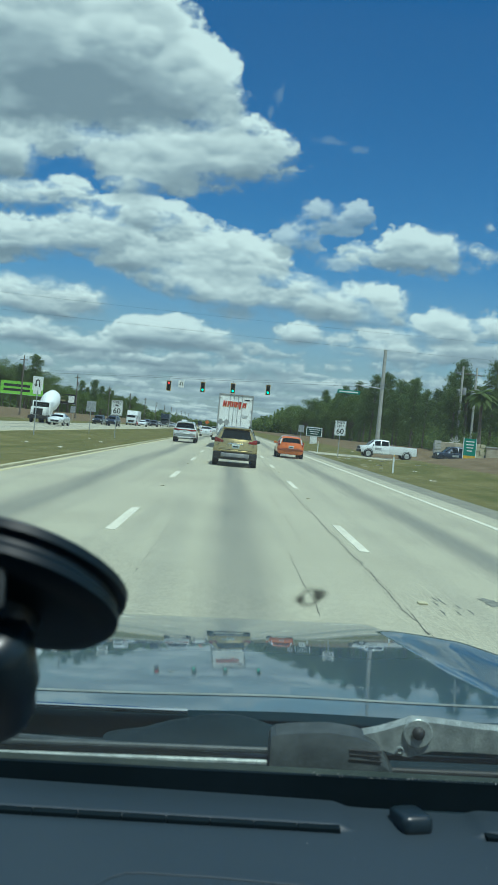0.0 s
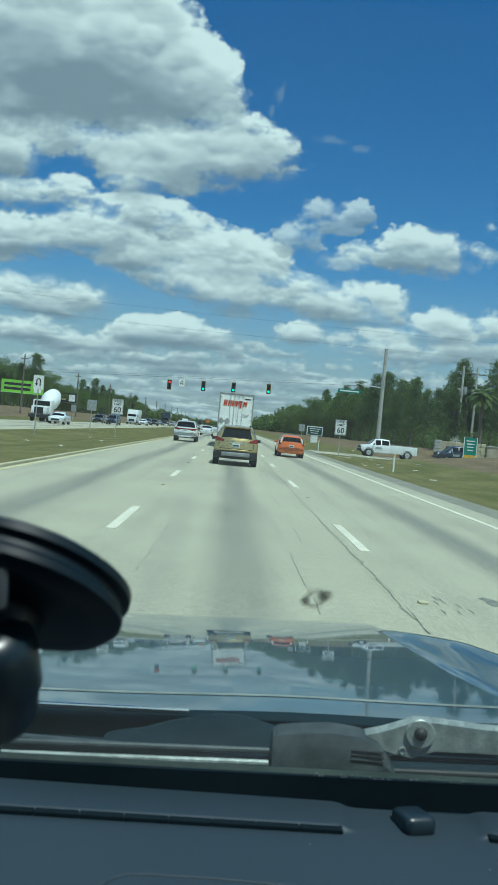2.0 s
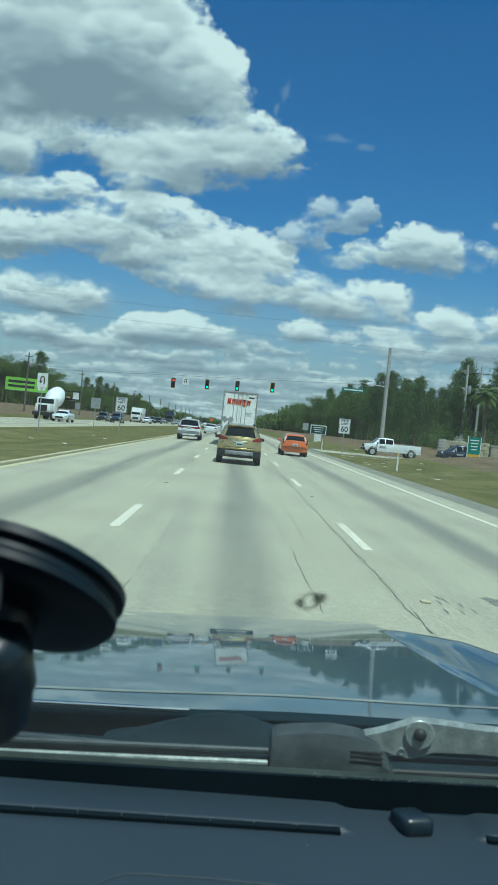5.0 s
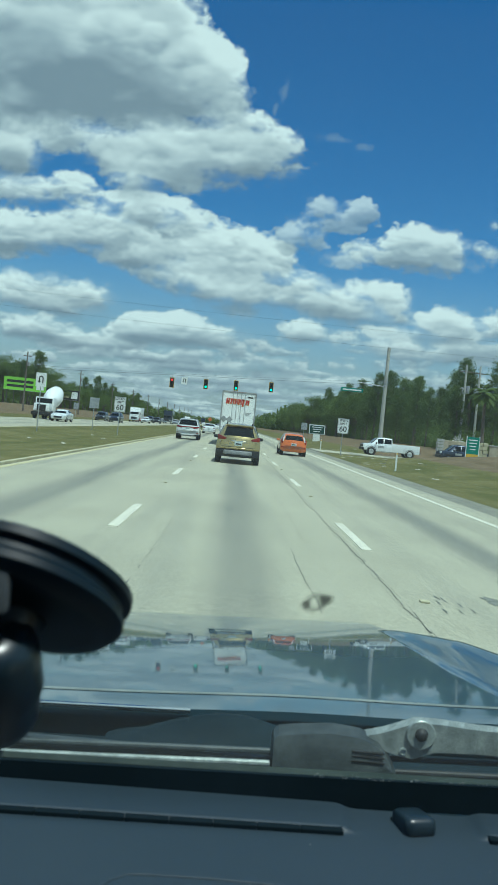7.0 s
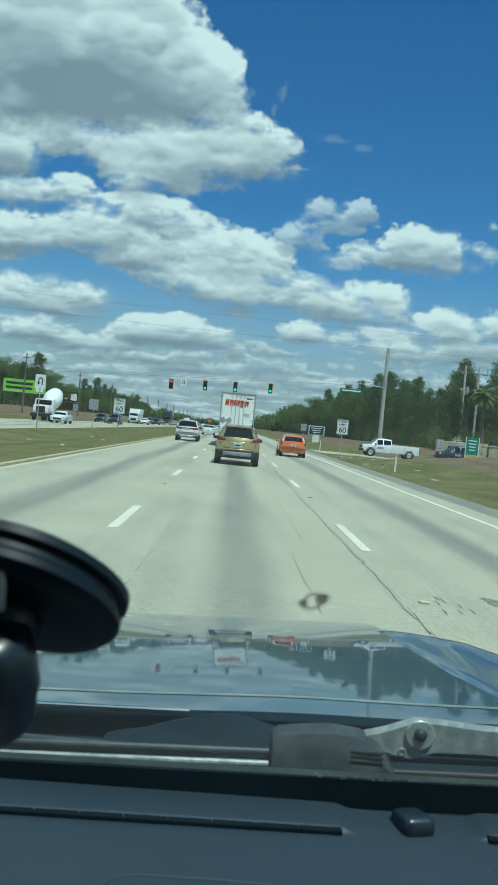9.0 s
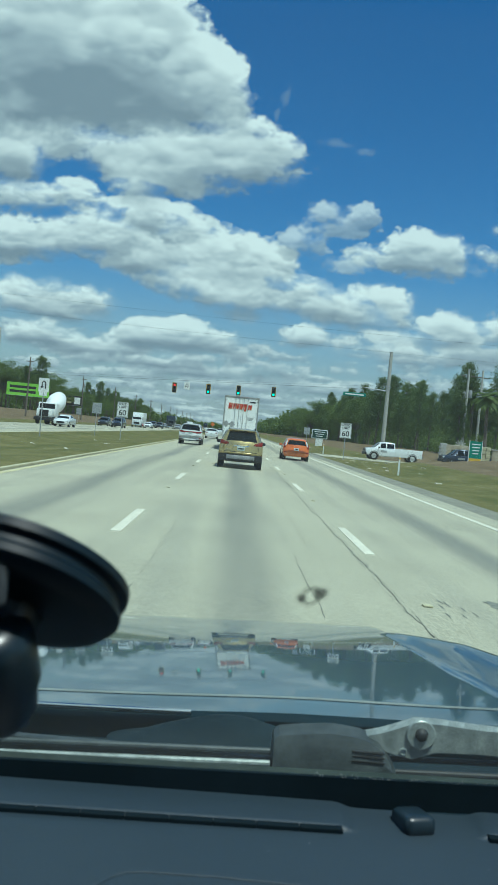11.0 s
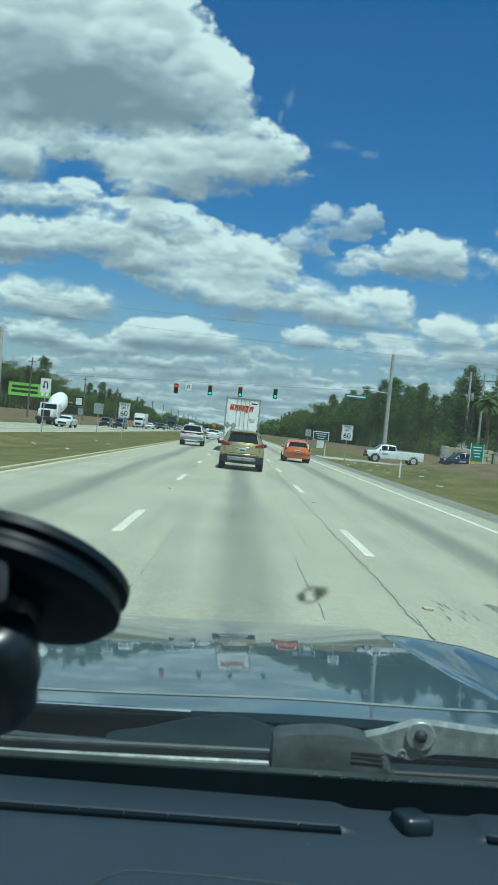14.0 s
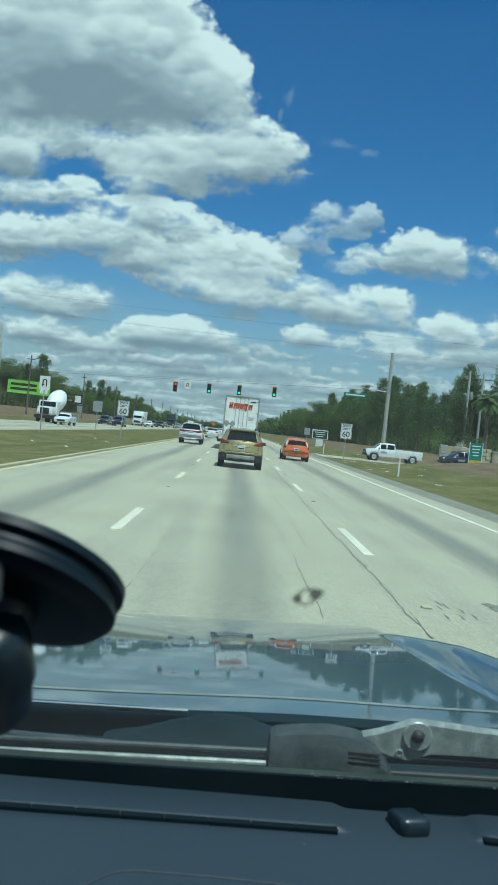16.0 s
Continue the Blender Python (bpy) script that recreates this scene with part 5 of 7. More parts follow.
HATCH = ((0.00, 0.40, 0.56, 0.62, 0.74, 0.68), (0.04, 0.28, 0.74, 0.80, 0.82, 0.78), (0.10, 0.25, 0.90, 0.96, 0.84, 0.74), (0.30, 0.24, 0.95, 1.30, 0.845, 0.60), (0.5, 0.24, 0.95, 1.40, 0.845, 0.57),
         (1.4, 0.24, 0.92, 1.44, 0.845, 0.57), (2.0, 0.24, 0.90, 1.43, 0.845, 0.56), (2.5, 0.24, 0.89, 1.28, 0.845, 0.54), (3.2, 0.24, 0.86, 0.92, 0.83, 0.66), (3.8, 0.26, 0.74, 0.80, 0.80, 0.62), (4.0, 0.36, 0.58, 0.63, 0.68, 0.52))
SEDAN = ((0.00, 0.42, 0.62, 0.68, 0.76, 0.70), (0.04, 0.30, 0.82, 0.88, 0.88, 0.80), (0.12, 0.27, 0.96, 1.02, 0.90, 0.78), (0.55, 0.26, 0.98, 1.06, 0.91, 0.76), (1.25, 0.26, 0.98, 1.38, 0.91, 0.58),
         (1.8, 0.26, 0.96, 1.44, 0.91, 0.58), (2.5, 0.26, 0.94, 1.44, 0.91, 0.57), (3.0, 0.26, 0.93, 1.28, 0.91, 0.56), (3.6, 0.26, 0.92, 0.98, 0.90, 0.70), (4.6, 0.28, 0.78, 0.84, 0.86, 0.66), (4.85, 0.38, 0.60, 0.66, 0.72, 0.56))


def section(s):
    """Half outline of a body at a station, from the keel to the top."""
    y, lo, belt, top, hw, hwt = s
    return [Vector(p) for p in ((0, y, lo), (hw * 0.84, y, lo), (hw * 0.98, y, lo + 0.10), (hw, y, lo + (belt - lo) * 0.55), (hw * 0.985, y, belt - 0.02), (hw * 0.96, y, belt + 0.02),
                                (hwt + 0.03, y, top - 0.07), (hwt * 0.90, y, top - 0.015), (hwt * 0.5, y, top), (0, y, top + 0.008))]


def shell(stations):
    bm = bmesh.new()
    rows = []
    for s in stations:
        half = section(s)
        full = [Vector((-p.x, p.y, p.z)) for p in half[::-1][:-1]] + half[:]
        # from the top middle down the left, under, and up the right
        left = [Vector((-p.x, p.y, p.z)) for p in half]
        ring = left[1:-1][::-1] + [half[0]] + half[1:-1] + [half[-1]]
        rows.append([bm.verts.new(p) for p in ring])
    for a, b in zip(rows, rows[1:]):
        n = len(a)
        for k in range(n):
            bm.faces.new((a[k], a[(k + 1) % n], b[(k + 1) % n], b[k]))
    bm.faces.new(rows[0])
    bm.faces.new(rows[-1][::-1])
    return bm


def pane_between(a, b, lo, hi, mirror, inset=0.06, proud=0.006, across=False, low=None):
    """A window panel that follows the body between two stations."""
    pa, pb = section(a), section(b)
    bm = bmesh.new()
    if across:
        # full width over the top of the body, as a rear or front screen
        def edge(pts):
            left = [Vector((-p.x, p.y, p.z)) for p in pts[hi:lo:-1]]
            return left[::-1][:0] + [Vector((-p.x, p.y, p.z)) for p in pts[lo:hi + 1]] + [p.copy() for p in pts[lo:hi + 1][::-1]][1 if abs(pts[hi].x) < 1e-6 else 0:]
        ea, eb = edge(pa), edge(pb)
    else:
        s = -1 if mirror else 1
        ea = [Vector((s * p.x, p.y, p.z)) for p in pa[lo:hi + 1]]
        eb = [Vector((s * p.x, p.y, p.z)) for p in pb[lo:hi + 1]]
    grid = []
    for t in (inset if low is None else low, 0.55, 1 - inset):
        row = [p.lerp(q, t) for p, q in zip(ea, eb)]
        # pull both ends in
        row[0] = row[0].lerp(row[1], 0.10)
        row[-1] = row[-1].lerp(row[-2], 0.10)
        grid.append(row)
    mid = sum((p for row in grid for p in row), Vector()) / (len(grid) * len(grid[0]))
    nrm = (grid[0][-1] - grid[0][0]).cross(grid[-1][0] - grid[0][0]).normalized()
    if nrm.dot(mid - Vector((0, sum(p.y for p in ea) / len(ea) * 0 + 2.2, 0.8))) < 0:
        nrm.negate()
    top = [[bm.verts.new(p + nrm * proud) for p in row] for row in grid]
    low = [[bm.verts.new(p - nrm * 0.03) for p in row] for row in grid]
    for g, flip in ((top, False), (low, True)):
        for i in range(len(g) - 1):
            for j in range(len(g[0]) - 1):
                f = (g[i][j], g[i][j + 1], g[i + 1][j + 1], g[i + 1][j])
                bm.faces.new(f[::-1] if flip else f)
    rim_t = top[0] + [r[-1] for r in top[1:]] + top[-1][::-1][1:] + [r[0] for r in top[1:-1]][::-1]
    rim_l = low[0] + [r[-1] for r in low[1:]] + low[-1][::-1][1:] + [r[0] for r in low[1:-1]][::-1]
    for k in range(len(rim_t)):
        j = (k + 1) % len(rim_t)
        bm.faces.new((rim_t[k], rim_l[k], rim_l[j], rim_t[j]))
    return bm


def tail_y(stations, z):
    return float(np.interp(z, [s[3] for s in stations[:4]], [s[0] for s in stations[:4]]))


def vehicle(name, stations, colour, label, m, roof_at, screen_at, side_at, wheels, r=0.34, group="", brake=False, tail="plain", category="car"):
    """A passenger car: painted shell with glass, lamps, plates, mirrors and wheels.
    roof_at: stations of the rear screen; screen_at: of the windscreen; side_at: of the side windows."""
    car = thing(name, m, label, category, group)
    part("body", shell(stations), colour, car, smooth=True, sharp=42)
    w = stations[2][4]
    a, b = roof_at
    part("rear_window", pane_between(stations[a], stations[b], 6, 9, False, 0.06, 0.008, across=True, low=0.20 if tail == "compact" else 0.12), CARGLASS, car, "dark tinted rear window", smooth=True)
    if tail != "plain":
        for v in car.children[-1].data.vertices:
            v.co.x *= 0.88 if tail != "large" else 0.95
    a, b = screen_at
    part("windscreen", pane_between(stations[a], stations[b], 6, 9, False, 0.10, 0.008, across=True), CARGLASS, car, "dark reflecting windscreen", smooth=True)
    for i, j in side_at:
        for mirror in (False, True):
            part("side_window", pane_between(stations[i], stations[j], 5, 6, mirror, 0.05, 0.006), CARGLASS, car)
    for s in (-1, 1):
        for y in wheels:
            wheel(car, s * (w - 0.12), y, r, 0.22, s)
            bm = bmesh.new()
            lathe(bm, [(r * 1.13, -0.02), (r * 1.13, 0.012), (r * 1.02, 0.016), (r * 1.0, -0.02)], 28, pose(s * (w - 0.012), y, r, 0, 90 * s, 0))
            part("wheel_arch", bm, BLACKPLASTIC, car)
    # tail details
    bumper_z = stations[1][1] + 0.16
    trim = GREYPLASTIC if tail == "compact" else (BLACKPLASTIC if tail == "large" else None)
    if trim:
        high = stations[1][1]
        bm = bmesh.new()
        box(bm, (0, tail_y(stations, 0.66) + 0.10, high + (0.15 if tail == "compact" else 0.08)), (w * 1.97, 0.34, 0.30 if tail == "compact" else 0.14), 0.06, None, 3)
        part("lower_bumper", bm, BLACKPLASTIC, car, smooth=True)
        bm = bmesh.new()
        box(bm, (0, -0.08, high + (0.18 if tail == "compact" else 0.12)), (w * (1.28 if tail == "compact" else 1.16), 0.06, 0.17 if tail == "compact" else 0.13), 0.05, None, 4)
        part("skid_plate", bm, trim if tail == "compact" else colour, car, "grey skid plate" if tail == "compact" else "", smooth=True)
        for s in (-1, 1):
            bm = bmesh.new()
            lathe(bm, [(0.045, 0), (0.045, 0.09), (0.036, 0.09), (0.034, 0.01), (0, 0.01)], 20, pose(s * w * 0.58, -0.04, bumper_z - 0.05, 90, 0, 0))
            part("exhaust_tip", bm, CHROME, car, smooth=True)
    plate_z = {"compact": 0.84, "large": 0.98, "hatch": 0.72}.get(tail, 0.70)
    holder = part("plate", new_box((0, tail_y(stations, plate_z) - 0.012, plate_z), (0.32, 0.03, 0.16), 0.008), PLATE, car, "pale blank number plate")
    part("plate_bar", new_box((0, tail_y(stations, plate_z) - 0.03, plate_z), (0.22, 0.006, 0.05)), SIGNBLACK, holder)
    lamp_z = {"compact": 1.06, "large": 1.03, "hatch": 0.90}.get(tail, 0.84)
    lamp_h = {"compact": 0.25, "large": 0.17, "hatch": 0.30}.get(tail, 0.14)
    lamp_w = {"compact": 0.37, "large": 0.46, "hatch": 0.11}.get(tail, 0.32)
    for s in (-1, 1):
        bm = bmesh.new()
        box(bm, (s * (w - lamp_w / 2 - 0.035), tail_y(stations, lamp_z) + 0.02, lamp_z), (lamp_w, 0.12, lamp_h), 0.035, pose(0, 0, 0), 3)
        for v in bm.verts:
            if tail == "compact":
                f = min(1.0, max(0.0, (abs(v.co.x) - (w - 0.035 - lamp_w)) / lamp_w))
                v.co.z = lamp_z + (v.co.z - lamp_z) * (0.15 + 0.85 * f ** 0.7) - 0.03 * (1 - f)
            else:
                v.co.z += (abs(v.co.x) - w + lamp_w) * 0.1
            v.co.y += max(0, abs(v.co.x) - w + 0.16) * (0.5 if tail != "hatch" else 0.1)
        lamp = part("tail_lamp", bm, BRAKERED if brake else TAILRED, car, "lit red tail lamp" if brake else "red tail lamp", smooth=True)
        if tail == "hatch":
            # upper lens in pale colour that stands for the white reflection beside the window
            bm = bmesh.new()
            rod(bm, (s * (w - 0.13), tail_y(stations, 0.92) - 0.03, 0.92), (s * (w - 0.24), tail_y(stations, 1.24) - 0.03, 1.24), 0.05, 0.038, 8)
            part("clear_lens", bm, LAMPCLEAR, lamp, "pale upper lens with its white reflection put into the colour", smooth=True)
        bm = bmesh.new()
        box(bm, (s * (w - 0.13), tail_y(stations, 0.55) + 0.02, bumper_z + 0.09), (0.21 if tail == "compact" else 0.16, 0.10 if tail == "compact" else 0.06, 0.10 if tail == "compact" else 0.06), 0.015)
        part("reflector", bm, TAILRED, car)
        bm = bmesh.new()
        front = stations[-2]
        box(bm, (s * (front[4] - 0.22), front[0] + 0.10, front[2] - 0.10), (0.36, 0.24, 0.14), 0.04, None, 3)
        part("headlamp", bm, LAMPCLEAR, car, "clear headlamp", smooth=True)
        bm = bmesh.new()
        belt = stations[screen_at[0]]
        box(bm, (s * (belt[4] + 0.08), stations[screen_at[1]][0] - 0.30, belt[2] + 0.09), (0.19, 0.12, 0.14), 0.04, None, 3)
        part("wing_mirror", bm, BLACKPLASTIC if tail in ("large", "compact") else colour, car, smooth=True)
    # front grille
    nose = stations[-1]
    bm = bmesh.new()
    box(bm, (0, nose[0] - 0.02, nose[2] - 0.06), (nose[4] * 1.3, 0.10, 0.22), 0.03)
    part("grille", bm, BLACKPLASTIC, car)
    # tailgate trim
    if tail in ("compact", "large"):
        z0 = 0.69 if tail == "compact" else 0.80
        bm = bmesh.new()
        box(bm, (0, tail_y(stations, z0) - 0.035, z0 - 0.03), (w * 1.86, 0.10, 0.055), 0.024, None, 3)
        part("bumper_lip", bm, colour, car, smooth=True)
        part("bumper_seam", new_box((0, tail_y(stations, z0 + 0.02) - 0.006, z0 + 0.012), (w * 1.5, 0.03, 0.014)), BLACKPLASTIC, car)
        part("badge", new_box((-w * 0.6, tail_y(stations, z0 + 0.1) - 0.008, z0 + 0.09), (0.16, 0.02, 0.025)), CHROME, car)
        for s in (-1, 1):
            part("hatch_seam", new_box((s * w * 0.80, tail_y(stations, z0 + 0.15) + 0.0, z0 + 0.16), (0.006, 0.05, 0.22)), BLACKPLASTIC, car)
        bm = bmesh.new()
        if tail == "compact":
            box(bm, (0, tail_y(stations, 0.95) - 0.02, 0.945), (0.62, 0.035, 0.06), 0.016)
            part("tailgate_bar", bm, CHROME, car, "chrome bar over the number plate", smooth=True)
        else:
            box(bm, (0, tail_y(stations, 1.06) - 0.012, 1.065), (1.1, 0.05, 0.10), 0.02)
            part("tailgate_bar", bm, TAILRED, car, "dark red lamp strip", smooth=True)
        for s in (-1, 1):
            bm = bmesh.new()
            top = stations[5][3]
            for p, q in (((s * 0.55, 0.75, top - 0.03), (s * 0.55, 2.5, top - 0.02)),):
                rod(bm, (p[0], p[1], p[2] + 0.05), (q[0], q[1], q[2] + 0.05), 0.018, sides=8)
                for yy in (0.8, 1.6, 2.45):
                    rod(bm, (p[0], yy, top - 0.06), (p[0], yy, top + 0.025), 0.014, sides=8)
            part("roof_rail", bm, BLACKPLASTIC, car, "black roof rail")
        bm = bmesh.new()
        t = stations[3]
        box(bm, (0, t[0] + 0.02, t[3] + 0.035), (t[5] * 1.85, 0.26, 0.04), 0.015)
        part("roof_spoiler", bm, colour, car, smooth=True)
    bm = bmesh.new()
    rz = stations[roof_at[0]][3] + 0.10
    ry = tail_y(stations, rz) if roof_at[0] < 3 else stations[roof_at[0]][0] + 0.1
    rod(bm, (0.02, ry - 0.03, rz - 0.03), (0.30, ry + 0.01, rz + 0.02), 0.009, sides=6)
    part("rear_wiper", bm, BLACKPLASTIC, car)
    return car


def round_tail(car, w, depth, reach=1.1):
    """Sweeps the corners of a car's tail forward, so that the rear is rounded in plan."""
    for ob in car.children_recursive:
        if ob.name.split(".")[0] in ("wheel", "rim", "wheel_arch", "headlamp", "grille", "windscreen"):
            continue
        bm = bmesh.new()
        bm.from_mesh(ob.data)
        if ob.name.split(".")[0] == "body":
            # soften the facets of the shell
            bmesh.ops.subdivide_edges(bm, edges=bm.edges[:], cuts=2, use_grid_fill=True)
            for _ in range(3):
                bmesh.ops.smooth_vert(bm, verts=bm.verts[:], factor=0.5, use_axis_x=True, use_axis_y=True, use_axis_z=True)
        long_edges = [e for e in bm.edges if abs(e.verts[0].co.x - e.verts[1].co.x) > 0.2 and min(v.co.y for v in e.verts) < reach]
        if long_edges:
            bmesh.ops.subdivide_edges(bm, edges=long_edges, cuts=7, use_grid_fill=True)
        for v in bm.verts:
            if v.co.y < reach:
                v.co.y += depth * (min(1.05, abs(v.co.x) / w)) ** 2.4 * (1 - max(0.0, v.co.y) / reach)
        bm.to_mesh(ob.data)
        bm.free()
        ob.data.polygons.foreach_set("use_smooth", [True] * len(ob.data.polygons))
        ob.data.set_sharp_from_angle(angle=radians(42))


SUV_SET = dict(roof_at=(2, 3), screen_at=(8, 7), side_at=((4, 5), (5, 6), (6, 7)))
HATCH_SET = dict(roof_at=(2, 3), screen_at=(8, 7), side_at=((4, 5), (5, 6), (6, 7)))
SEDAN_SET = dict(roof_at=(3, 4), screen_at=(8, 7), side_at=((4, 5), (5, 6), (6, 7)))


def semi_trailer(m):
    """A box trailer seen from its doors, with bogie, bumper and the tractor in front."""
    t = thing("semi_trailer", m, "white box trailer with red lettering shapes on its doors", "truck")
    w, h0, h1, ln = 2.59, 1.12, 4.08, 16.0
    bm = new_box((0, ln / 2 + 0.06, (h0 + h1) / 2), (w, ln, h1 - h0), 0.02)
    part("box_body", bm, TRAILERWHITE, t)
    for s in (-1, 1):
        part("corner_post", new_box((s * (w / 2 - 0.05), 0.03, (h0 + h1) / 2), (0.10, 0.10, h1 - h0 + 0.04), 0.012), TRAILERFRAME, t)
        door = part("door", new_box((s * (w / 4 - 0.035), 0.035, (h0 + h1) / 2 - 0.01), (w / 2 - 0.13, 0.05, h1 - h0 - 0.20), 0.012), TRAILERWHITE, t, "white rear door with lock rods")
        for x in (0.16, 0.46):
            bm = bmesh.new()
            rod(bm, (s * x, -0.005, h0 + 0.08), (s * x, -0.005, h1 - 0.12), 0.019, sides=8)
            for z in (h0 + 0.2, h0 + 1.0, h0 + 2.0, h1 - 0.2):
                box(bm, (s * x, 0.0, z), (0.10, 0.03, 0.06))
            part("lock_rod", bm, STEEL, door, "steel lock rod")
        bm = bmesh.new()
        for z in (h0 + 0.3, h0 + 1.05, h0 + 1.8, h1 - 0.3):
            box(bm, (s * (w / 2 - 0.1), 0.0, z), (0.16, 0.04, 0.07), 0.008)
        part("hinge_row", bm, TRAILERFRAME, door)
    part("top_rail", new_box((0, 0.03, h1 - 0.03), (w - 0.2, 0.10, 0.12), 0.012), TRAILERFRAME, t)
    part("sill", new_box((0, 0.02, h0 - 0.02), (w, 0.14, 0.16), 0.012), TRAILERFRAME, t)
    for k in range(5):
        part("marker_lamp", new_box((-0.4 + 0.2 * k, -0.03, h1 - 0.02), (0.07, 0.03, 0.03), 0.005), TAILRED, t)
    # red lettering drawn as slanting shapes, with a darker edge
    xs = (-0.93, -0.60, -0.30, -0.01, 0.26, 0.52)
    for k, x in enumerate(xs):
        wide = 0.27 if k != 4 else 0.16
        sh = Matrix.Identity(4)
        sh[0][2] = 0.12
        zc = 3.36 - 0.004 * k
        mm = Matrix.Translation((x + wide / 2 - 0.02, 0.004, zc)) @ sh
        bm = bmesh.new()
        tall = (0.42, 0.40, 0.38, 0.40, 0.52, 0.36)[k]
        drop = -0.05 * (k == 4)
        leg = 0.34 * wide
        bars = ((-wide / 2 + leg / 2, drop, leg, tall), (wide / 2 - leg / 2 - 0.02, drop, leg, tall), (0.0, drop + (0.06 if k % 2 else -0.03), wide * 0.5, 0.36 * tall)) if k != 4 else ((0.0, drop, wide * 0.7, tall), (-0.05, drop + tall / 2 - 0.05, wide, 0.10))
        edge = bmesh.new()
        for bx, bz, bw, bh in bars:
            box(bm, (bx, -0.008, bz), (bw, 0.012, bh), 0.0, mm)
            box(edge, (bx + 0.018, -0.002, bz - 0.02), (bw + 0.03, 0.012, bh + 0.03), 0.0, mm)
        part("letter_edge", edge, YELLOWINK, t)
        part("letter_shape", bm, REDINK, t, "red slanting lettering shape")
    for k, x in enumerate((-1.02, -0.60)):
        part("placard", new_box((0, 0, 0), (0.36, 0.02, 0.36), 0.004, pose(x, 0.0, 1.98, 0, 45, 0)), PLACARD, t, "grey diamond placard holder")
    part("number_bar", new_box((0.82, 0.005, 3.72), (0.42, 0.012, 0.10)), SIGNBLACK, t)
    for k in range(3):
        part("small_print_bar", new_box((0.72, 0.005, 2.56 - 0.09 * k), (0.5 - 0.08 * k, 0.012, 0.035)), PLACARD, t)
    # bumper, bogie and mudflaps
    bm = bmesh.new()
    box(bm, (0, 0.08, 0.56), (2.3, 0.10, 0.12), 0.012)
    for s in (-1, 1):
        box(bm, (s * 0.7, 0.12, 0.82), (0.10, 0.08, 0.46))
    part("rear_guard", bm, TRAILERFRAME, t, "steel underrun guard")
    for s in (-1, 1):
        part("mud_flap", new_box((s * 0.93, 1.25, 0.62), (0.62, 0.02, 0.66)), BLACKPLASTIC, t)
        part("tail_lamp", new_box((s * 0.95, -0.03, h0 - 0.03), (0.3, 0.05, 0.09), 0.012), TAILRED, t)
        for y in (2.0, 3.25, 14.5):
            for x in (0.78, 1.10):
                wheel(t, s * x, y, 0.51, 0.27, s)
    part("chassis", new_box((0, 8, 0.98), (1.0, 15.4, 0.22)), TRAILERFRAME, t)
    part("tractor_cab", new_box((0, 17.6, 2.2), (2.4, 2.2, 2.9), 0.15), DARKCAR, t, smooth=True)
    for s in (-1, 1):
        wheel(t, s * 1.0, 18.2, 0.51, 0.30, s)
    return t


def box_truck(m, label, cab, box_mat, length=7.0, tall=3.4):
    """A delivery or heavy truck seen from its front."""
    t = thing("box_truck", m, label, "truck", "traffic on the opposite carriageway")
    part("cargo_box", new_box((0, length / 2, 0.95 + (tall - 0.95) / 2), (2.45, length, tall - 0.95), 0.04), box_mat, t, smooth=True)
    bm = bmesh.new()
    box(bm, (0, length + 1.0, 1.55), (2.2, 2.0, 2.0), 0.18)
    for v in bm.verts:
        if v.co.z > 1.8 and v.co.y > length + 1.2:
            v.co.y -= 0.35
    cabin = part("cab", bm, cab, t, smooth=True)
    part("windscreen", new_box((0, length + 1.72, 1.98), (1.9, 0.10, 0.72), 0.03, None), CARGLASS, t)
    part("grille", new_box((0, length + 2.0, 0.98), (1.3, 0.08, 0.5), 0.03), BLACKPLASTIC, t)
    part("bumper", new_box((0, length + 2.03, 0.55), (2.2, 0.16, 0.28), 0.04), CHROME, t, smooth=True)
    for s in (-1, 1):
        part("headlamp", new_box((s * 0.86, length + 2.0, 0.98), (0.32, 0.08, 0.22), 0.03), LAMPCLEAR, t)
        part("wing_mirror", new_box((s * 1.3, length + 1.3, 1.95), (0.12, 0.1, 0.45), 0.03), BLACKPLASTIC, t)
        for y in (1.5, length + 1.2):
            wheel(t, s * 1.02, y, 0.48, 0.3, s)
    return t


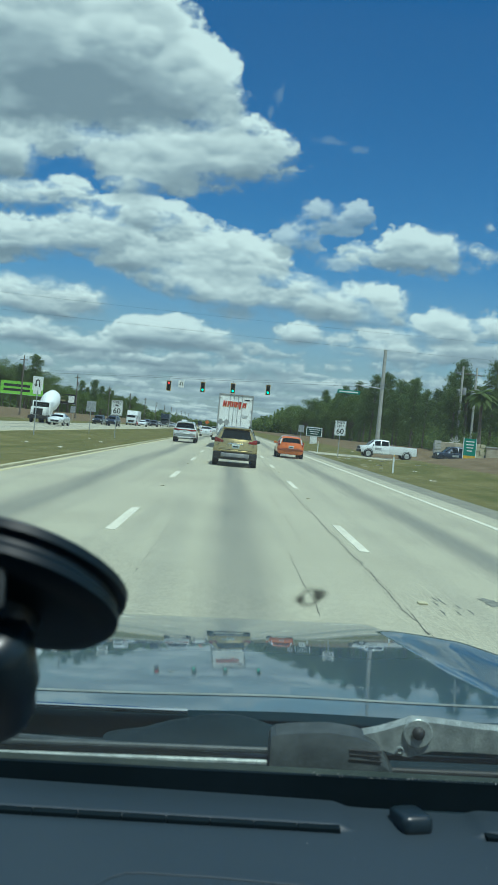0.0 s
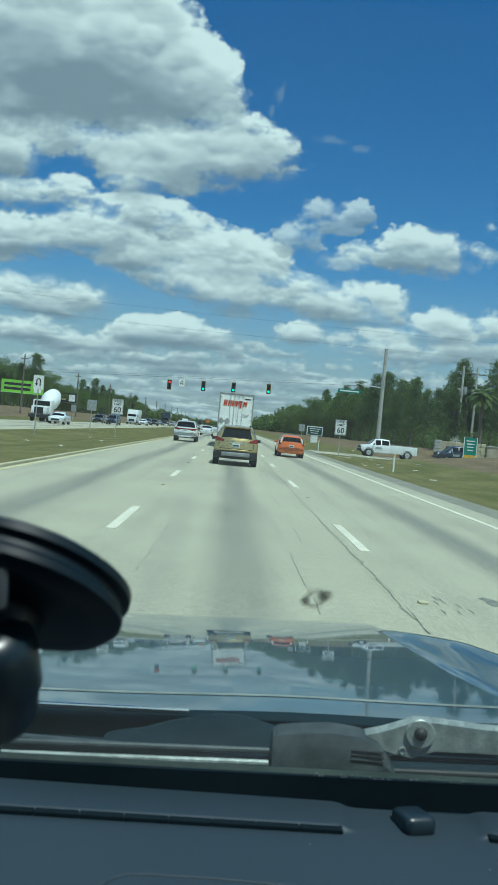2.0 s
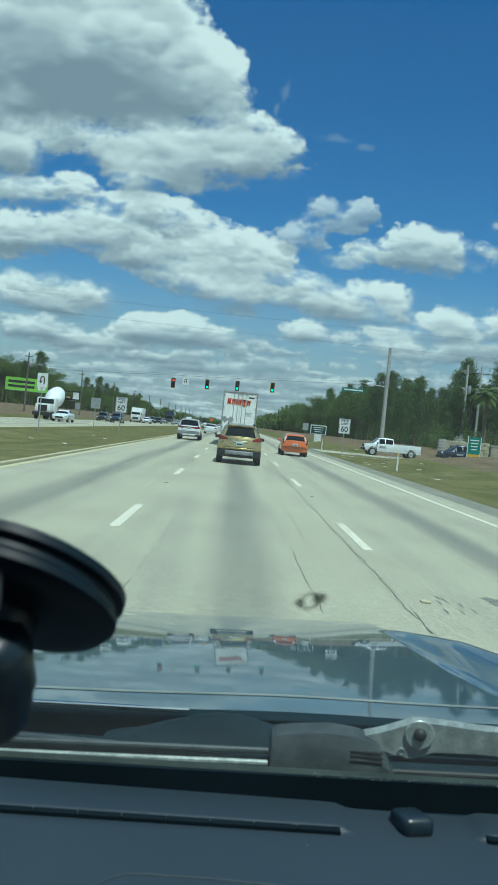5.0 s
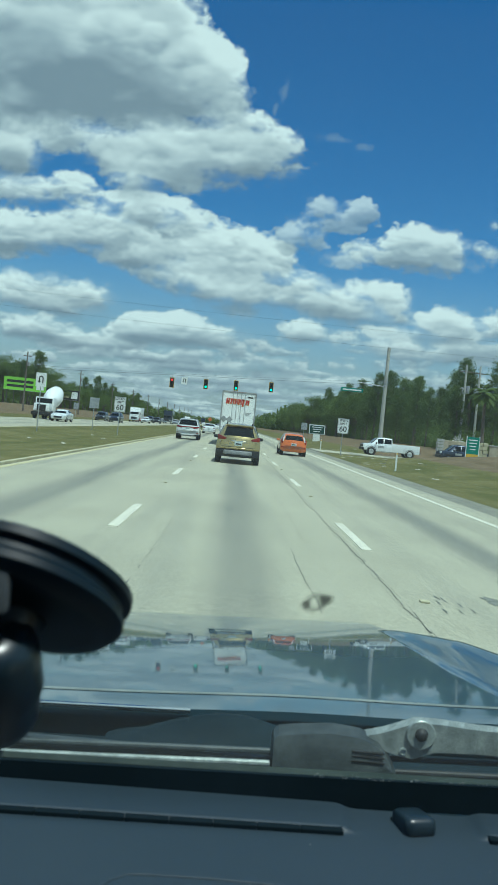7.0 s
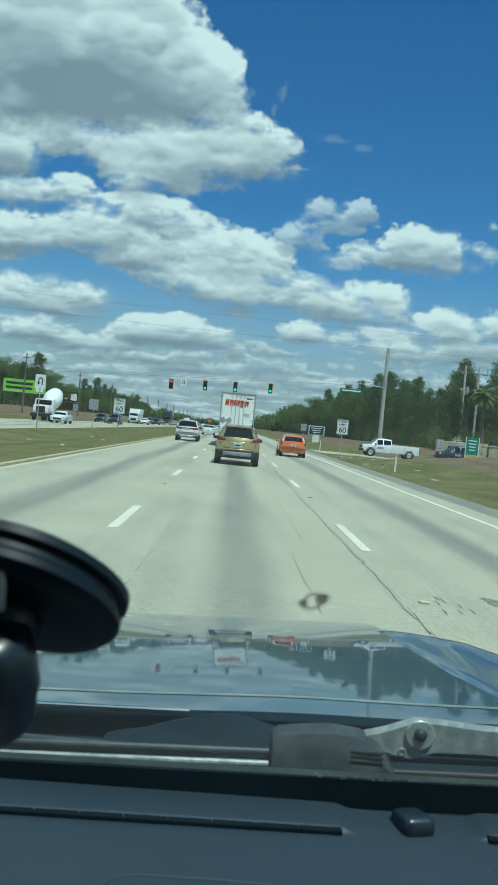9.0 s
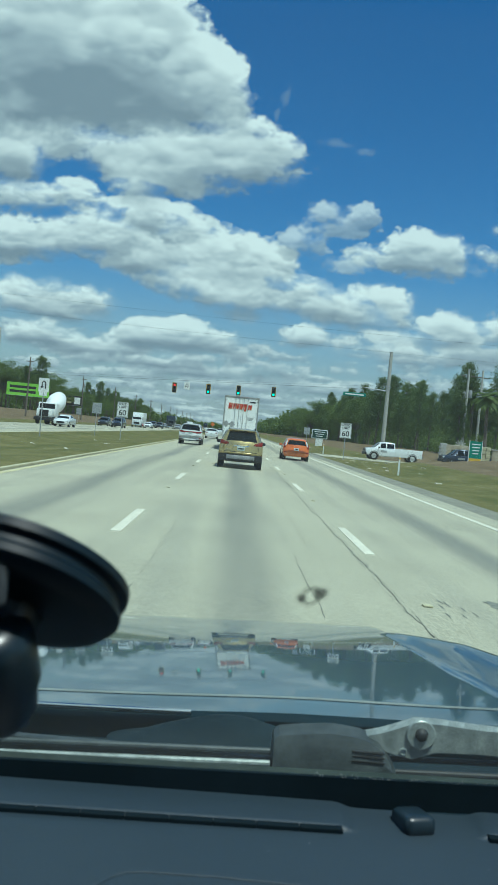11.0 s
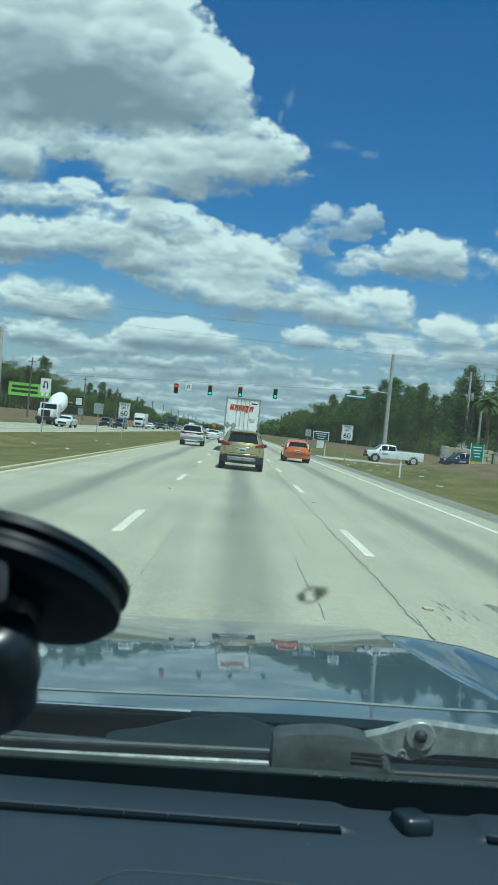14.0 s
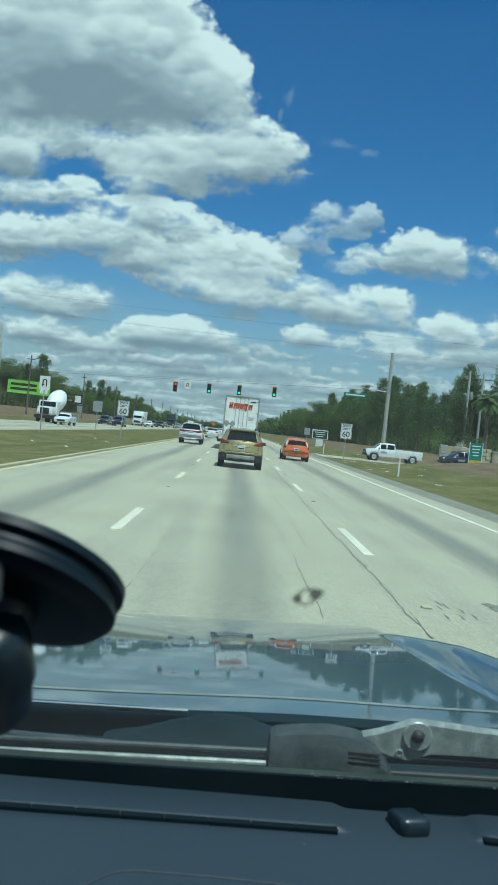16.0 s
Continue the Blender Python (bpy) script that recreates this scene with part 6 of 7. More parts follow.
def mixer_truck(m):
    t = thing("concrete_mixer", m, "white concrete mixer truck on the opposite carriageway", "truck", "traffic on the opposite carriageway")
    bm = bmesh.new()
    lathe(bm, [(0, 0), (0.75, 0.0), (1.18, 1.6), (1.2, 2.6), (0.95, 3.9), (0.5, 4.6), (0.42, 4.6), (0, 4.2)], 28, pose(0, 4.6, 2.0, 68, 0, 0))
    part("drum", bm, TRAILERWHITE, t, "white ribbed mixing drum", smooth=True)
    part("chassis", new_box((0, 3.8, 1.05), (1.1, 8.4, 0.28), 0.02), DARKCAR, t)
    bm = bmesh.new()
    box(bm, (0, 6.4, 1.9), (2.3, 1.6, 1.7), 0.15)
    box(bm, (0, 7.9, 1.45), (1.9, 1.7, 1.0), 0.15)
    part("cab", bm, TRAILERWHITE, t, smooth=True)
    part("windscreen", new_box((0, 7.2, 2.3), (1.9, 0.10, 0.6), 0.03), CARGLASS, t)
    part("grille", new_box((0, 8.77, 1.4), (1.1, 0.08, 0.8), 0.03), BLACKPLASTIC, t)
    part("bumper", new_box((0, 8.8, 0.7), (2.4, 0.2, 0.4), 0.05), BLACKPLASTIC, t, smooth=True)
    part("chute", new_box((0, 0.4, 2.6), (0.7, 1.4, 0.6), 0.1, None), TRAILERWHITE, t)
    for s in (-1, 1):
        for y in (1.6, 2.8, 7.6):
            wheel(t, s * 1.0, y, 0.5, 0.32, s)
        part("headlamp", new_box((s * 0.8, 8.75, 1.15), (0.3, 0.1, 0.22), 0.03), LAMPCLEAR, t)
    return t


def pickup(m, colour, label):
    """A crew-cab pickup; y = 0 is its tail."""
    t = thing("pickup_truck", m, label, "pickup truck")
    st = ((3.05, 0.45, 1.10, 1.16, 0.93, 0.84), (3.12, 0.36, 1.12, 1.72, 0.94, 0.66), (3.9, 0.36, 1.10, 1.77, 0.94, 0.68), (4.5, 0.36, 1.08, 1.70, 0.94, 0.66), (5.15, 0.36, 1.07, 1.13, 0.93, 0.80), (5.7, 0.45, 1.02, 1.08, 0.92, 0.80), (5.85, 0.5, 0.9, 0.95, 0.88, 0.76))
    st = tuple((s[0] - 0.4, *s[1:]) for s in st)
    part("cab", shell(st), colour, t, smooth=True, sharp=42)
    for i, j in ((1, 2), (2, 3)):
        for mirror in (False, True):
            part("side_window", pane_between(st[i], st[j], 5, 6, mirror, 0.05, 0.022), CARGLASS, t)
    part("windscreen", pane_between(st[4], st[3], 6, 9, False, 0.08, 0.02, across=True), CARGLASS, t)
    bm = bmesh.new()
    for s in (-1, 1):
        box(bm, (s * 0.88, 1.35, 0.83), (0.12, 2.65, 0.78), 0.04)
    box(bm, (0, 1.35, 0.62), (1.7, 2.6, 0.10))
    box(bm, (0, 0.06, 0.87), (1.75, 0.10, 0.68), 0.03)
    part("cargo_bed", bm, colour, t, smooth=True)
    part("rear_bumper", new_box((0, -0.02, 0.55), (1.8, 0.16, 0.18), 0.03), CHROME, t)
    part("front_bumper", new_box((0, 5.46, 0.58), (1.8, 0.2, 0.26), 0.05), BLACKPLASTIC, t)
    part("grille", new_box((0, 5.46, 0.88), (1.3, 0.1, 0.26), 0.03), BLACKPLASTIC, t)
    for s in (-1, 1):
        part("headlamp", new_box((s * 0.74, 5.40, 0.93), (0.3, 0.18, 0.16), 0.03), LAMPCLEAR, t)
        part("tail_lamp", new_box((s * 0.86, 0.03, 0.95), (0.12, 0.1, 0.32), 0.02), TAILRED, t)
        part("door_mark_bar", new_box((s * 0.945, 3.75, 0.86), (0.012, 0.62, 0.2)), PLACARD, t)
        part("wing_mirror", new_box((s * 1.05, 4.25, 1.2), (0.2, 0.12, 0.2), 0.04), BLACKPLASTIC, t)
        for y in (0.95, 4.65):
            wheel(t, s * 0.82, y, 0.39, 0.26, s)
            bm = bmesh.new()
            lathe(bm, [(0.45, -0.02), (0.45, 0.02), (0.40, 0.024), (0.40, -0.02)], 26, pose(s * 0.925, y, 0.40, 0, 90 * s, 0))
            part("wheel_arch", bm, BLACKPLASTIC, t)
    return t


gold_suv = vehicle("compact_suv", COMPACT_SUV, GOLD, "gold metallic compact SUV with grey skid plate and roof rails", pose(0.29, 33.5, 0), wheels=(0.85, 3.55), r=0.35, tail="compact", **SUV_SET)
white_suv = vehicle("large_suv", LARGE_SUV, WHITECAR, "white large SUV with wide dark red tail lamps", pose(-3.75, 68.0, 0), wheels=(1.0, 4.05), r=0.385, tail="large", **SUV_SET)
orange_hatch = vehicle("hatchback", HATCH, ORANGE, "bright orange small hatchback with upright lamps", pose(3.95, 51.5, 0), wheels=(0.72, 3.25), r=0.30, tail="hatch", **HATCH_SET)
vehicle("saloon_car", SEDAN, WHITECAR, "white saloon car far ahead in the outer lane", pose(-3.4, 116, 0), wheels=(0.95, 3.8), r=0.33, **SEDAN_SET)
for car, w, depth in ((gold_suv, 0.92, 0.30), (white_suv, 0.96, 0.22), (orange_hatch, 0.845, 0.30)):
    round_tail(car, w, depth)
semi_trailer(pose(0.26, 60.6, 0))
pickup(pose(18.0, 78.4, 0.02, 0, 0, 90), WHITECAR, "white crew-cab pickup waiting on the side street")
pickup(pose(25.2, 77.4, 0.02, 0, 0, 90), BLUECAR, "dark blue pickup waiting on the side street")

# traffic on the opposite carriageway, facing the camera
mixer_truck(pose(-23.6, 109, 0, 0, 0, 180))
OPP = "traffic on the opposite carriageway"
white_saloon = vehicle("saloon_car", SEDAN, WHITECAR, "white saloon car on the opposite carriageway", pose(-20.2, 99, 0, 0, 0, 180), wheels=(0.95, 3.8), r=0.33, group=OPP, **SEDAN_SET)
dark_suv = vehicle("compact_suv", COMPACT_SUV, DARKCAR, "charcoal SUV on the opposite carriageway", pose(-23.6, 149, 0, 0, 0, 180), wheels=(0.85, 3.55), r=0.35, group=OPP, **SUV_SET)
blue_suv = vehicle("large_suv", LARGE_SUV, BLUECAR, "dark blue SUV on the opposite carriageway", pose(-20.0, 142, 0, 0, 0, 180), wheels=(1.0, 4.05), r=0.385, group=OPP, **SUV_SET)
silver_car = vehicle("saloon_car", SEDAN, SILVERCAR, "silver saloon car on the opposite carriageway", pose(-16.6, 236, 0, 0, 0, 180), wheels=(0.95, 3.8), r=0.33, group=OPP, **SEDAN_SET)
red_car = vehicle("hatchback", HATCH, REDCAR, "dull red hatchback on the opposite carriageway", pose(-23.4, 205, 0, 0, 0, 180), wheels=(0.72, 3.25), r=0.30, group=OPP, **HATCH_SET)
white_box = box_truck(pose(-22.8, 196, 0, 0, 0, 180), "white box truck on the opposite carriageway", WHITECAR, TRAILERWHITE)
blue_box = box_truck(pose(-19.6, 252, 0, 0, 0, 180), "dark blue heavy truck on the opposite carriageway", DARKCAR, BLUECAR, 9.0, 3.9)
for src, x, y in ((white_saloon, -20.1, 190), (dark_suv, -20.0, 216), (blue_suv, -23.5, 232), (white_saloon, -16.5, 262), (silver_car, -23.4, 275), (dark_suv, -16.6, 300), (red_car, -20.0, 318),
                  (white_saloon, -23.4, 335), (blue_suv, -20.1, 352), (dark_suv, -16.5, 372), (white_box, -23.0, 410), (silver_car, -20.0, 432), (white_saloon, -16.5, 455), (dark_suv, -23.4, 470), (blue_box, -20, 540), (white_box, -23.2, 620)):
    copy_thing(src, pose(x, y, 0, 0, 0, 180))
for src, x, y in ((white_saloon, -3.6, 190), (dark_suv, -3.7, 240), (white_saloon, 0.3, 330), (silver_car, -3.6, 300), (blue_suv, 3.9, 380)):
    tagged(copy_thing(src, pose(x, y, 0)), "car far ahead on the same carriageway", group="traffic ahead")

# ---- trees ----
def tree(kind, seed, height, label):
    """Tapered trunk with limbs, and a crown of leaf clumps in uneven lobes with gaps."""
    rng = random.Random(seed)
    nr = np.random.RandomState(seed)
    t = thing(kind + "_tree", pose(0, -400, -60), label, "tree", "roadside trees")
    bm = bmesh.new()
    lobes = []
    if kind == "pine":
        bend = Vector((rng.uniform(-0.3, 0.3), rng.uniform(-0.3, 0.3), 0))
        pts = [Vector((0, 0, -0.4)), Vector((0, 0, height * 0.35)) + bend * 0.5, Vector((0, 0, height * 0.7)) + bend, Vector((0, 0, height * 0.97)) + bend * 1.3]
        rad = [0.17, 0.13, 0.09, 0.03]
        for k in range(3):
            rod(bm, pts[k], pts[k + 1], rad[k], rad[k + 1], 8, False)
        wide = rng.uniform(1.7, 2.5)
        for k in range(52):
            f = 0.26 + 0.74 * (k + rng.random()) / 52
            z = height * f
            ang = k * 2.4 + rng.uniform(-0.5, 0.5)
            reach = (0.25 + wide * (1 - f) ** 0.6 * min(1, 0.45 + f)) * rng.uniform(0.45, 1.2)
            base = Vector((0, 0, z - 0.2 * reach)) + bend * f
            tip = Vector((math.cos(ang) * reach, math.sin(ang) * reach, z + rng.uniform(0.0, 0.35) * reach)) + bend * f
            rod(bm, base, tip, 0.03, 0.01, 4, False)
            lobes.append((tip, rng.uniform(0.32, 0.55), 0.7))
            if reach > 0.9:
                lobes.append((base.lerp(tip, 0.55), rng.uniform(0.3, 0.5), 0.7))
        lobes.append((pts[3], 0.4, 1.4))
    else:
        trunk_top = height * 0.3
        rod(bm, (0, 0, -0.4), (0.1, 0, trunk_top), 0.24, 0.17, 9, False)
        for k in range(11):
            ang = k * 2.4 + rng.uniform(-0.4, 0.4)
            f = rng.uniform(0.3, 1.0)
            reach = height * 0.42 * rng.uniform(0.55, 1.05) * math.sin(math.pi * min(0.93, 0.25 + f * 0.62))
            tip = Vector((math.cos(ang) * reach, math.sin(ang) * reach, height * (0.32 + 0.58 * f)))
            mid = Vector((tip.x * 0.45, tip.y * 0.45, trunk_top + (tip.z - trunk_top) * 0.6))
            rod(bm, (0.1, 0, trunk_top), mid, 0.10, 0.06, 6, False)
            rod(bm, mid, tip, 0.06, 0.02, 5, False)
            for _ in range(3):
                off = Vector((rng.uniform(-1, 1), rng.uniform(-1, 1), rng.uniform(-0.6, 0.6))) * height * 0.10
                lobes.append((tip + off, height * rng.uniform(0.075, 0.14), 0.75))
            lobes.append((mid + Vector((0, 0, height * 0.1)), height * rng.uniform(0.08, 0.12), 0.8))
        lobes.append((Vector((0, 0, height * 0.86)), height * 0.14, 0.8))
        for k in range(5):
            ang = rng.uniform(0, math.tau)
            lobes.append((Vector((math.cos(ang), math.sin(ang), 0)) * height * 0.33 + Vector((0, 0, height * rng.uniform(0.22, 0.36))), height * 0.11, 0.8))
    part("trunk", bm, BARK, t, "bare grey-brown trunk and limbs", smooth=True)
    pts = []
    for c, r, flat in lobes:
        n = int(105 * nr.uniform(0.6, 1.3)) if kind == "pine" else int(210 * nr.uniform(0.7, 1.3))
        d = nr.normal(size=(n, 3)) * r * (0.62 if kind == "pine" else 0.52)
        d[:, 2] *= flat
        pts.append(np.array(c) + d)
    pts = np.concatenate(pts)
    if kind == "pine":
        me = leaf_mesh("crown", pts, 0.125, PINE, seed, slim=0.28)
    else:
        me = leaf_mesh("crown", pts, 0.10, OAK, seed, slim=0.6)
    ob = new("crown", me)
    ob.parent = t
    tagged(ob, "dark green needle clumps" if kind == "pine" else "dense dull-green leaves")
    return t


pines = [tree("pine", 100 + k, 10.4 + 0.6 * (k % 3), "tall slender pine with dark green needle clumps") for k in range(5)]
oaks = [tree("oak", 200 + k, 7.6 + 0.7 * k, "broad bushy oak with dense dull-green leaves") for k in range(4)]
tree_rng = random.Random(31)
for row, (x0, y0, gap, count) in enumerate(((23.5, 88, 3.6, 50), (28, 86, 3.8, 50), (34, 84, 5.0, 44))):
    y = y0
    for k in range(count):
        y += gap * tree_rng.uniform(0.6, 1.5) * (1 + y / 500)
        x = x0 + tree_rng.uniform(-1.6, 1.8) + (2.5 if y < 98 and row == 0 else 0)
        pick = tree_rng.choice(pines if (tree_rng.random() < 0.62 and y < 240) else oaks)
        size = tree_rng.uniform(0.6, 1.02) if y < 160 else tree_rng.uniform(0.7, 1.2)
        copy_thing(pick, pose(x, y, ground_height(x, y), 0, 0, tree_rng.uniform(0, 360)) @ Matrix.Scale(size, 4)).scale = (size, size, size)
for k in range(64):
    y = 150 + k * 6.0 + tree_rng.uniform(-4, 4)
    x = -54 - tree_rng.uniform(0, 18)
    pick = tree_rng.choice(oaks + pines[:2])
    if y < 208 and x / y > -0.31:
        continue
    size = tree_rng.uniform(0.95, 1.35)
    copy_thing(pick, pose(x, y, ground_height(x, y), 0, 0, tree_rng.uniform(0, 360))).scale = (size, size, size)
for k in range(26):
    y = 130 + k * 14 + tree_rng.uniform(-5, 5)
    x = -47 - tree_rng.uniform(0, 8)
    pick = tree_rng.choice(oaks)
    if y < 208:
        continue
    size = tree_rng.uniform(0.45, 0.8)
    copy_thing(pick, pose(x, y, ground_height(x, y), 0, 0, tree_rng.uniform(0, 360))).scale = (size, size, size)
for o in pines + oaks:
    for c in list(o.children_recursive):
        bpy.data.objects.remove(c)
    bpy.data.objects.remove(o)


def far_woods(name, x0, x1, y0, y1, count, tall, seed):
    rng = np.random.RandomState(seed)
    pts = []
    for k in range(count):
        x, y, h = rng.uniform(x0, x1), rng.uniform(y0, y1), tall * rng.uniform(0.6, 1.15)
        n = 150
        d = rng.normal(size=(n, 3))
        d /= np.linalg.norm(d, axis=-1, keepdims=True)
        d *= rng.uniform(0.6, 1.05, (n, 1)) * np.array([h * 0.42, h * 0.42, h * 0.5])
        pts.append(d + np.array([x, y, h * 0.5 + 0.2]))
    me = leaf_mesh(name, np.concatenate(pts), 0.8, OAK, seed)
    tagged(new(name, me), "distant belt of dull-green woodland", "woods", kind="stuff")


far_woods("far_woods", 20, 60, 330, 900, 260, 10.5, 3)
far_woods("far_woods", -130, -50, 430, 1100, 240, 9.5, 4)
far_woods("far_woods", -150, -78, 120, 430, 160, 10, 5)
far_woods("far_woods", 36, 80, 60, 330, 200, 10.5, 6)
far_woods("far_woods", -60, 60, 1150, 1400, 160, 9, 7)


# understorey: low bushes at the foot of the pines
def bushes(count, seed):
    rng = np.random.RandomState(seed)
    pts = []
    for k in range(count):
        y = 88 + 250 * rng.uniform() ** 1.3
        x = 24.5 + rng.uniform(-1, 9)
        h = rng.uniform(0.8, 3.4)
        n = 420
        d = rng.normal(size=(n, 3))
        d /= np.linalg.norm(d, axis=-1, keepdims=True)
        d *= rng.uniform(0.5, 1.05, (n, 1)) * np.array([h, h, h * 0.7])
        pts.append(d + np.array([x, y, ground_height(x, y) + h * 0.5]))
    me = leaf_mesh("understorey", np.concatenate(pts), 0.10, OAK, seed)
    tagged(new("understorey", me), "low green scrub under the pines", "bushes", kind="stuff")


bushes(330, 9)


# ---- poles, wires and signals ----
def cable(bm, p, q, sag, r, steps=14):
    p, q = Vector(p), Vector(q)
    last = p
    for k in range(1, steps + 1):
        f = k / steps
        c = p.lerp(q, f) - Vector((0, 0, 4 * sag * f * (1 - f)))
        rod(bm, last, c, r, sides=5, caps=False)
        last = c


def utility_pole(m, tall, label):
    t = thing("utility_pole", m, label, "utility pole", "poles along the opposite road")
    bm = bmesh.new()
    rod(bm, (0, 0, -0.5), (0, 0, tall), 0.16, 0.10, 10)
    part("shaft", bm, WOODPOLE, t, smooth=True)
    part("crossarm", new_box((0, 0, tall - 0.7), (1.3, 0.1, 0.12), 0.01), WOODPOLE, t)
    for x in (-0.55, 0.0, 0.55):
        bm = bmesh.new()
        lathe(bm, [(0.04, 0), (0.05, 0.05), (0.03, 0.1), (0, 0.14)], 8, pose(x, 0, tall - 0.64))
        part("insulator", bm, GREYPLASTIC, t)
    bm = bmesh.new()
    lathe(bm, [(0, 0), (0.18, 0.02), (0.2, 0.1), (0.2, 0.6), (0.16, 0.68), (0, 0.7)], 14, pose(0.28, 0, tall - 2.3))
    part("transformer", bm, GREYPLASTIC, t, "grey pole transformer", smooth=True)
    return t


first_pole = utility_pole(pose(-34, 132, ground_height(-34, 132)), 9.6, "brown wooden utility pole on the far bank")
pole_places = [(-34, 132 + 47 * k) for k in range(1, 12)]
for x, y in pole_places:
    copy_thing(first_pole, pose(x, y, ground_height(x, y), 1.5 if y % 2 else 0, -1, 0))


def signal_head(m, lit, label):
    """Three-lens signal on a hanger, with a yellow-edged backplate."""
    t = thing("traffic_signal", m, label, "traffic light", "signals on the span wire")
    part("housing", new_box((0, 0.1, 0), (0.34, 0.2, 1.06), 0.03), SIGNALBLACK, t, smooth=True)
    part("backplate", new_box((0, 0.02, 0), (0.56, 0.012, 1.28), 0.004), SIGNALBLACK, t)
    bm = bmesh.new()
    for x, z, w, h in ((-0.27, 0, 0.035, 1.28), (0.27, 0, 0.035, 1.28), (0, 0.625, 0.5, 0.035), (0, -0.625, 0.5, 0.035)):
        box(bm, (x, 0.008, z), (w, 0.012, h))
    part("backplate_edge", bm, SIGNALYELLOW, t, "yellow reflective edge")
    for k, z in enumerate((0.34, 0.0, -0.34)):
        mat = DARKLENS
        if lit == "green" and k == 2:
            mat = GREENLAMP
        if lit == "red" and k == 0:
            mat = REDLAMP
        bm = bmesh.new()
        lathe(bm, [(0.14, 0), (0.12, 0.02), (0, 0.045)], 20, pose(0, 0.0, z, 90, 0, 0))
        part("lens", bm, mat, t, "glowing %s lens" % lit if mat in (GREENLAMP, REDLAMP) else "", smooth=True)
        bm = bmesh.new()
        for q in range(12):
            a0, a1 = math.pi * q / 12, math.pi * (q + 1) / 12
            vs = [bm.verts.new((0.155 * math.cos(an), yy, z + 0.155 * math.sin(an))) for an, yy in ((a0, 0.0), (a1, 0.0), (a1, -0.2), (a0, -0.2))]
            bm.faces.new(vs)
        bmesh.ops.solidify(bm, geom=bm.faces[:], thickness=0.008)
        part("visor", bm, SIGNALBLACK, t)
    bm = bmesh.new()
    rod(bm, (0, 0.1, 0.5), (0, 0.1, 0.95), 0.03, sides=8)
    rod(bm, (-0.22, 0.1, 0.86), (0.22, 0.1, 0.86), 0.02, sides=8)
    part("hanger", bm, STEEL, t)
    return t


SPAN_Y = 103.5
span_z = lambda x: 7.44 + 0.05 * (x + 2)
for x, lit in ((-8.26, "red"), (-3.96, "green"), (-0.13, "green"), (4.33, "green")):
    signal_head(pose(x, SPAN_Y, span_z(x) - 0.95), lit, "black traffic signal hanging on a wire, %s lens lit" % lit)


def uturn_sign(m, wide, tall, label, hung):
    t = thing("uturn_sign", m, label, "sign")
    part("panel", new_box((0, 0, 0), (wide, 0.012, tall), 0.004), SIGNWHITE, t)
    bm = bmesh.new()
    r, w = wide * 0.17, wide * 0.11
    for k in range(10):
        a0, a1 = math.pi * k / 10, math.pi * (k + 1) / 10
        vs = [(rr * math.cos(an), -0.012, tall * 0.12 + rr * math.sin(an)) for an, rr in ((a0, r - w / 2), (a1, r - w / 2), (a1, r + w / 2), (a0, r + w / 2))]
        bm.faces.new([bm.verts.new(p) for p in vs])
    box(bm, (r, -0.012, -tall * 0.07), (w, 0.004, tall * 0.38))
    box(bm, (-r, -0.012, 0.0), (w, 0.004, tall * 0.22))
    tip = [bm.verts.new(p) for p in ((-r - w * 1.5, -0.012, -tall * 0.09), (-r + w * 1.5, -0.012, -tall * 0.09), (-r, -0.012, -tall * 0.26))]
    bm.faces.new(tip)
    part("arrow", bm, SIGNBLACK, t, "black U-turn arrow")
    if hung:
        bm = bmesh.new()
        box(bm, (0, 0.05, tall / 2 - 0.05), (0.04, 0.14, 0.04))
        rod(bm, (0, 0.1, tall / 2 - 0.1), (0, 0.1, tall / 2 + 0.35), 0.02, sides=6)
        part("hanger", bm, STEEL, t)
    else:
        bm = bmesh.new()
        rod(bm, (0, 0.04, tall / 2 - 0.05), (0, 0.04, -3.5), 0.035, sides=8)
        part("post", bm, STEEL, t)
    return t


uturn_sign(pose(-6.7, SPAN_Y, span_z(-6.7) - 0.66), 0.76, 0.92, "white hanging sign with a black U-turn arrow", True)
uturn_sign(pose(-12.4, 52.0, 3.26), 0.66, 0.88, "white U-turn sign on a steel post in the median", False)


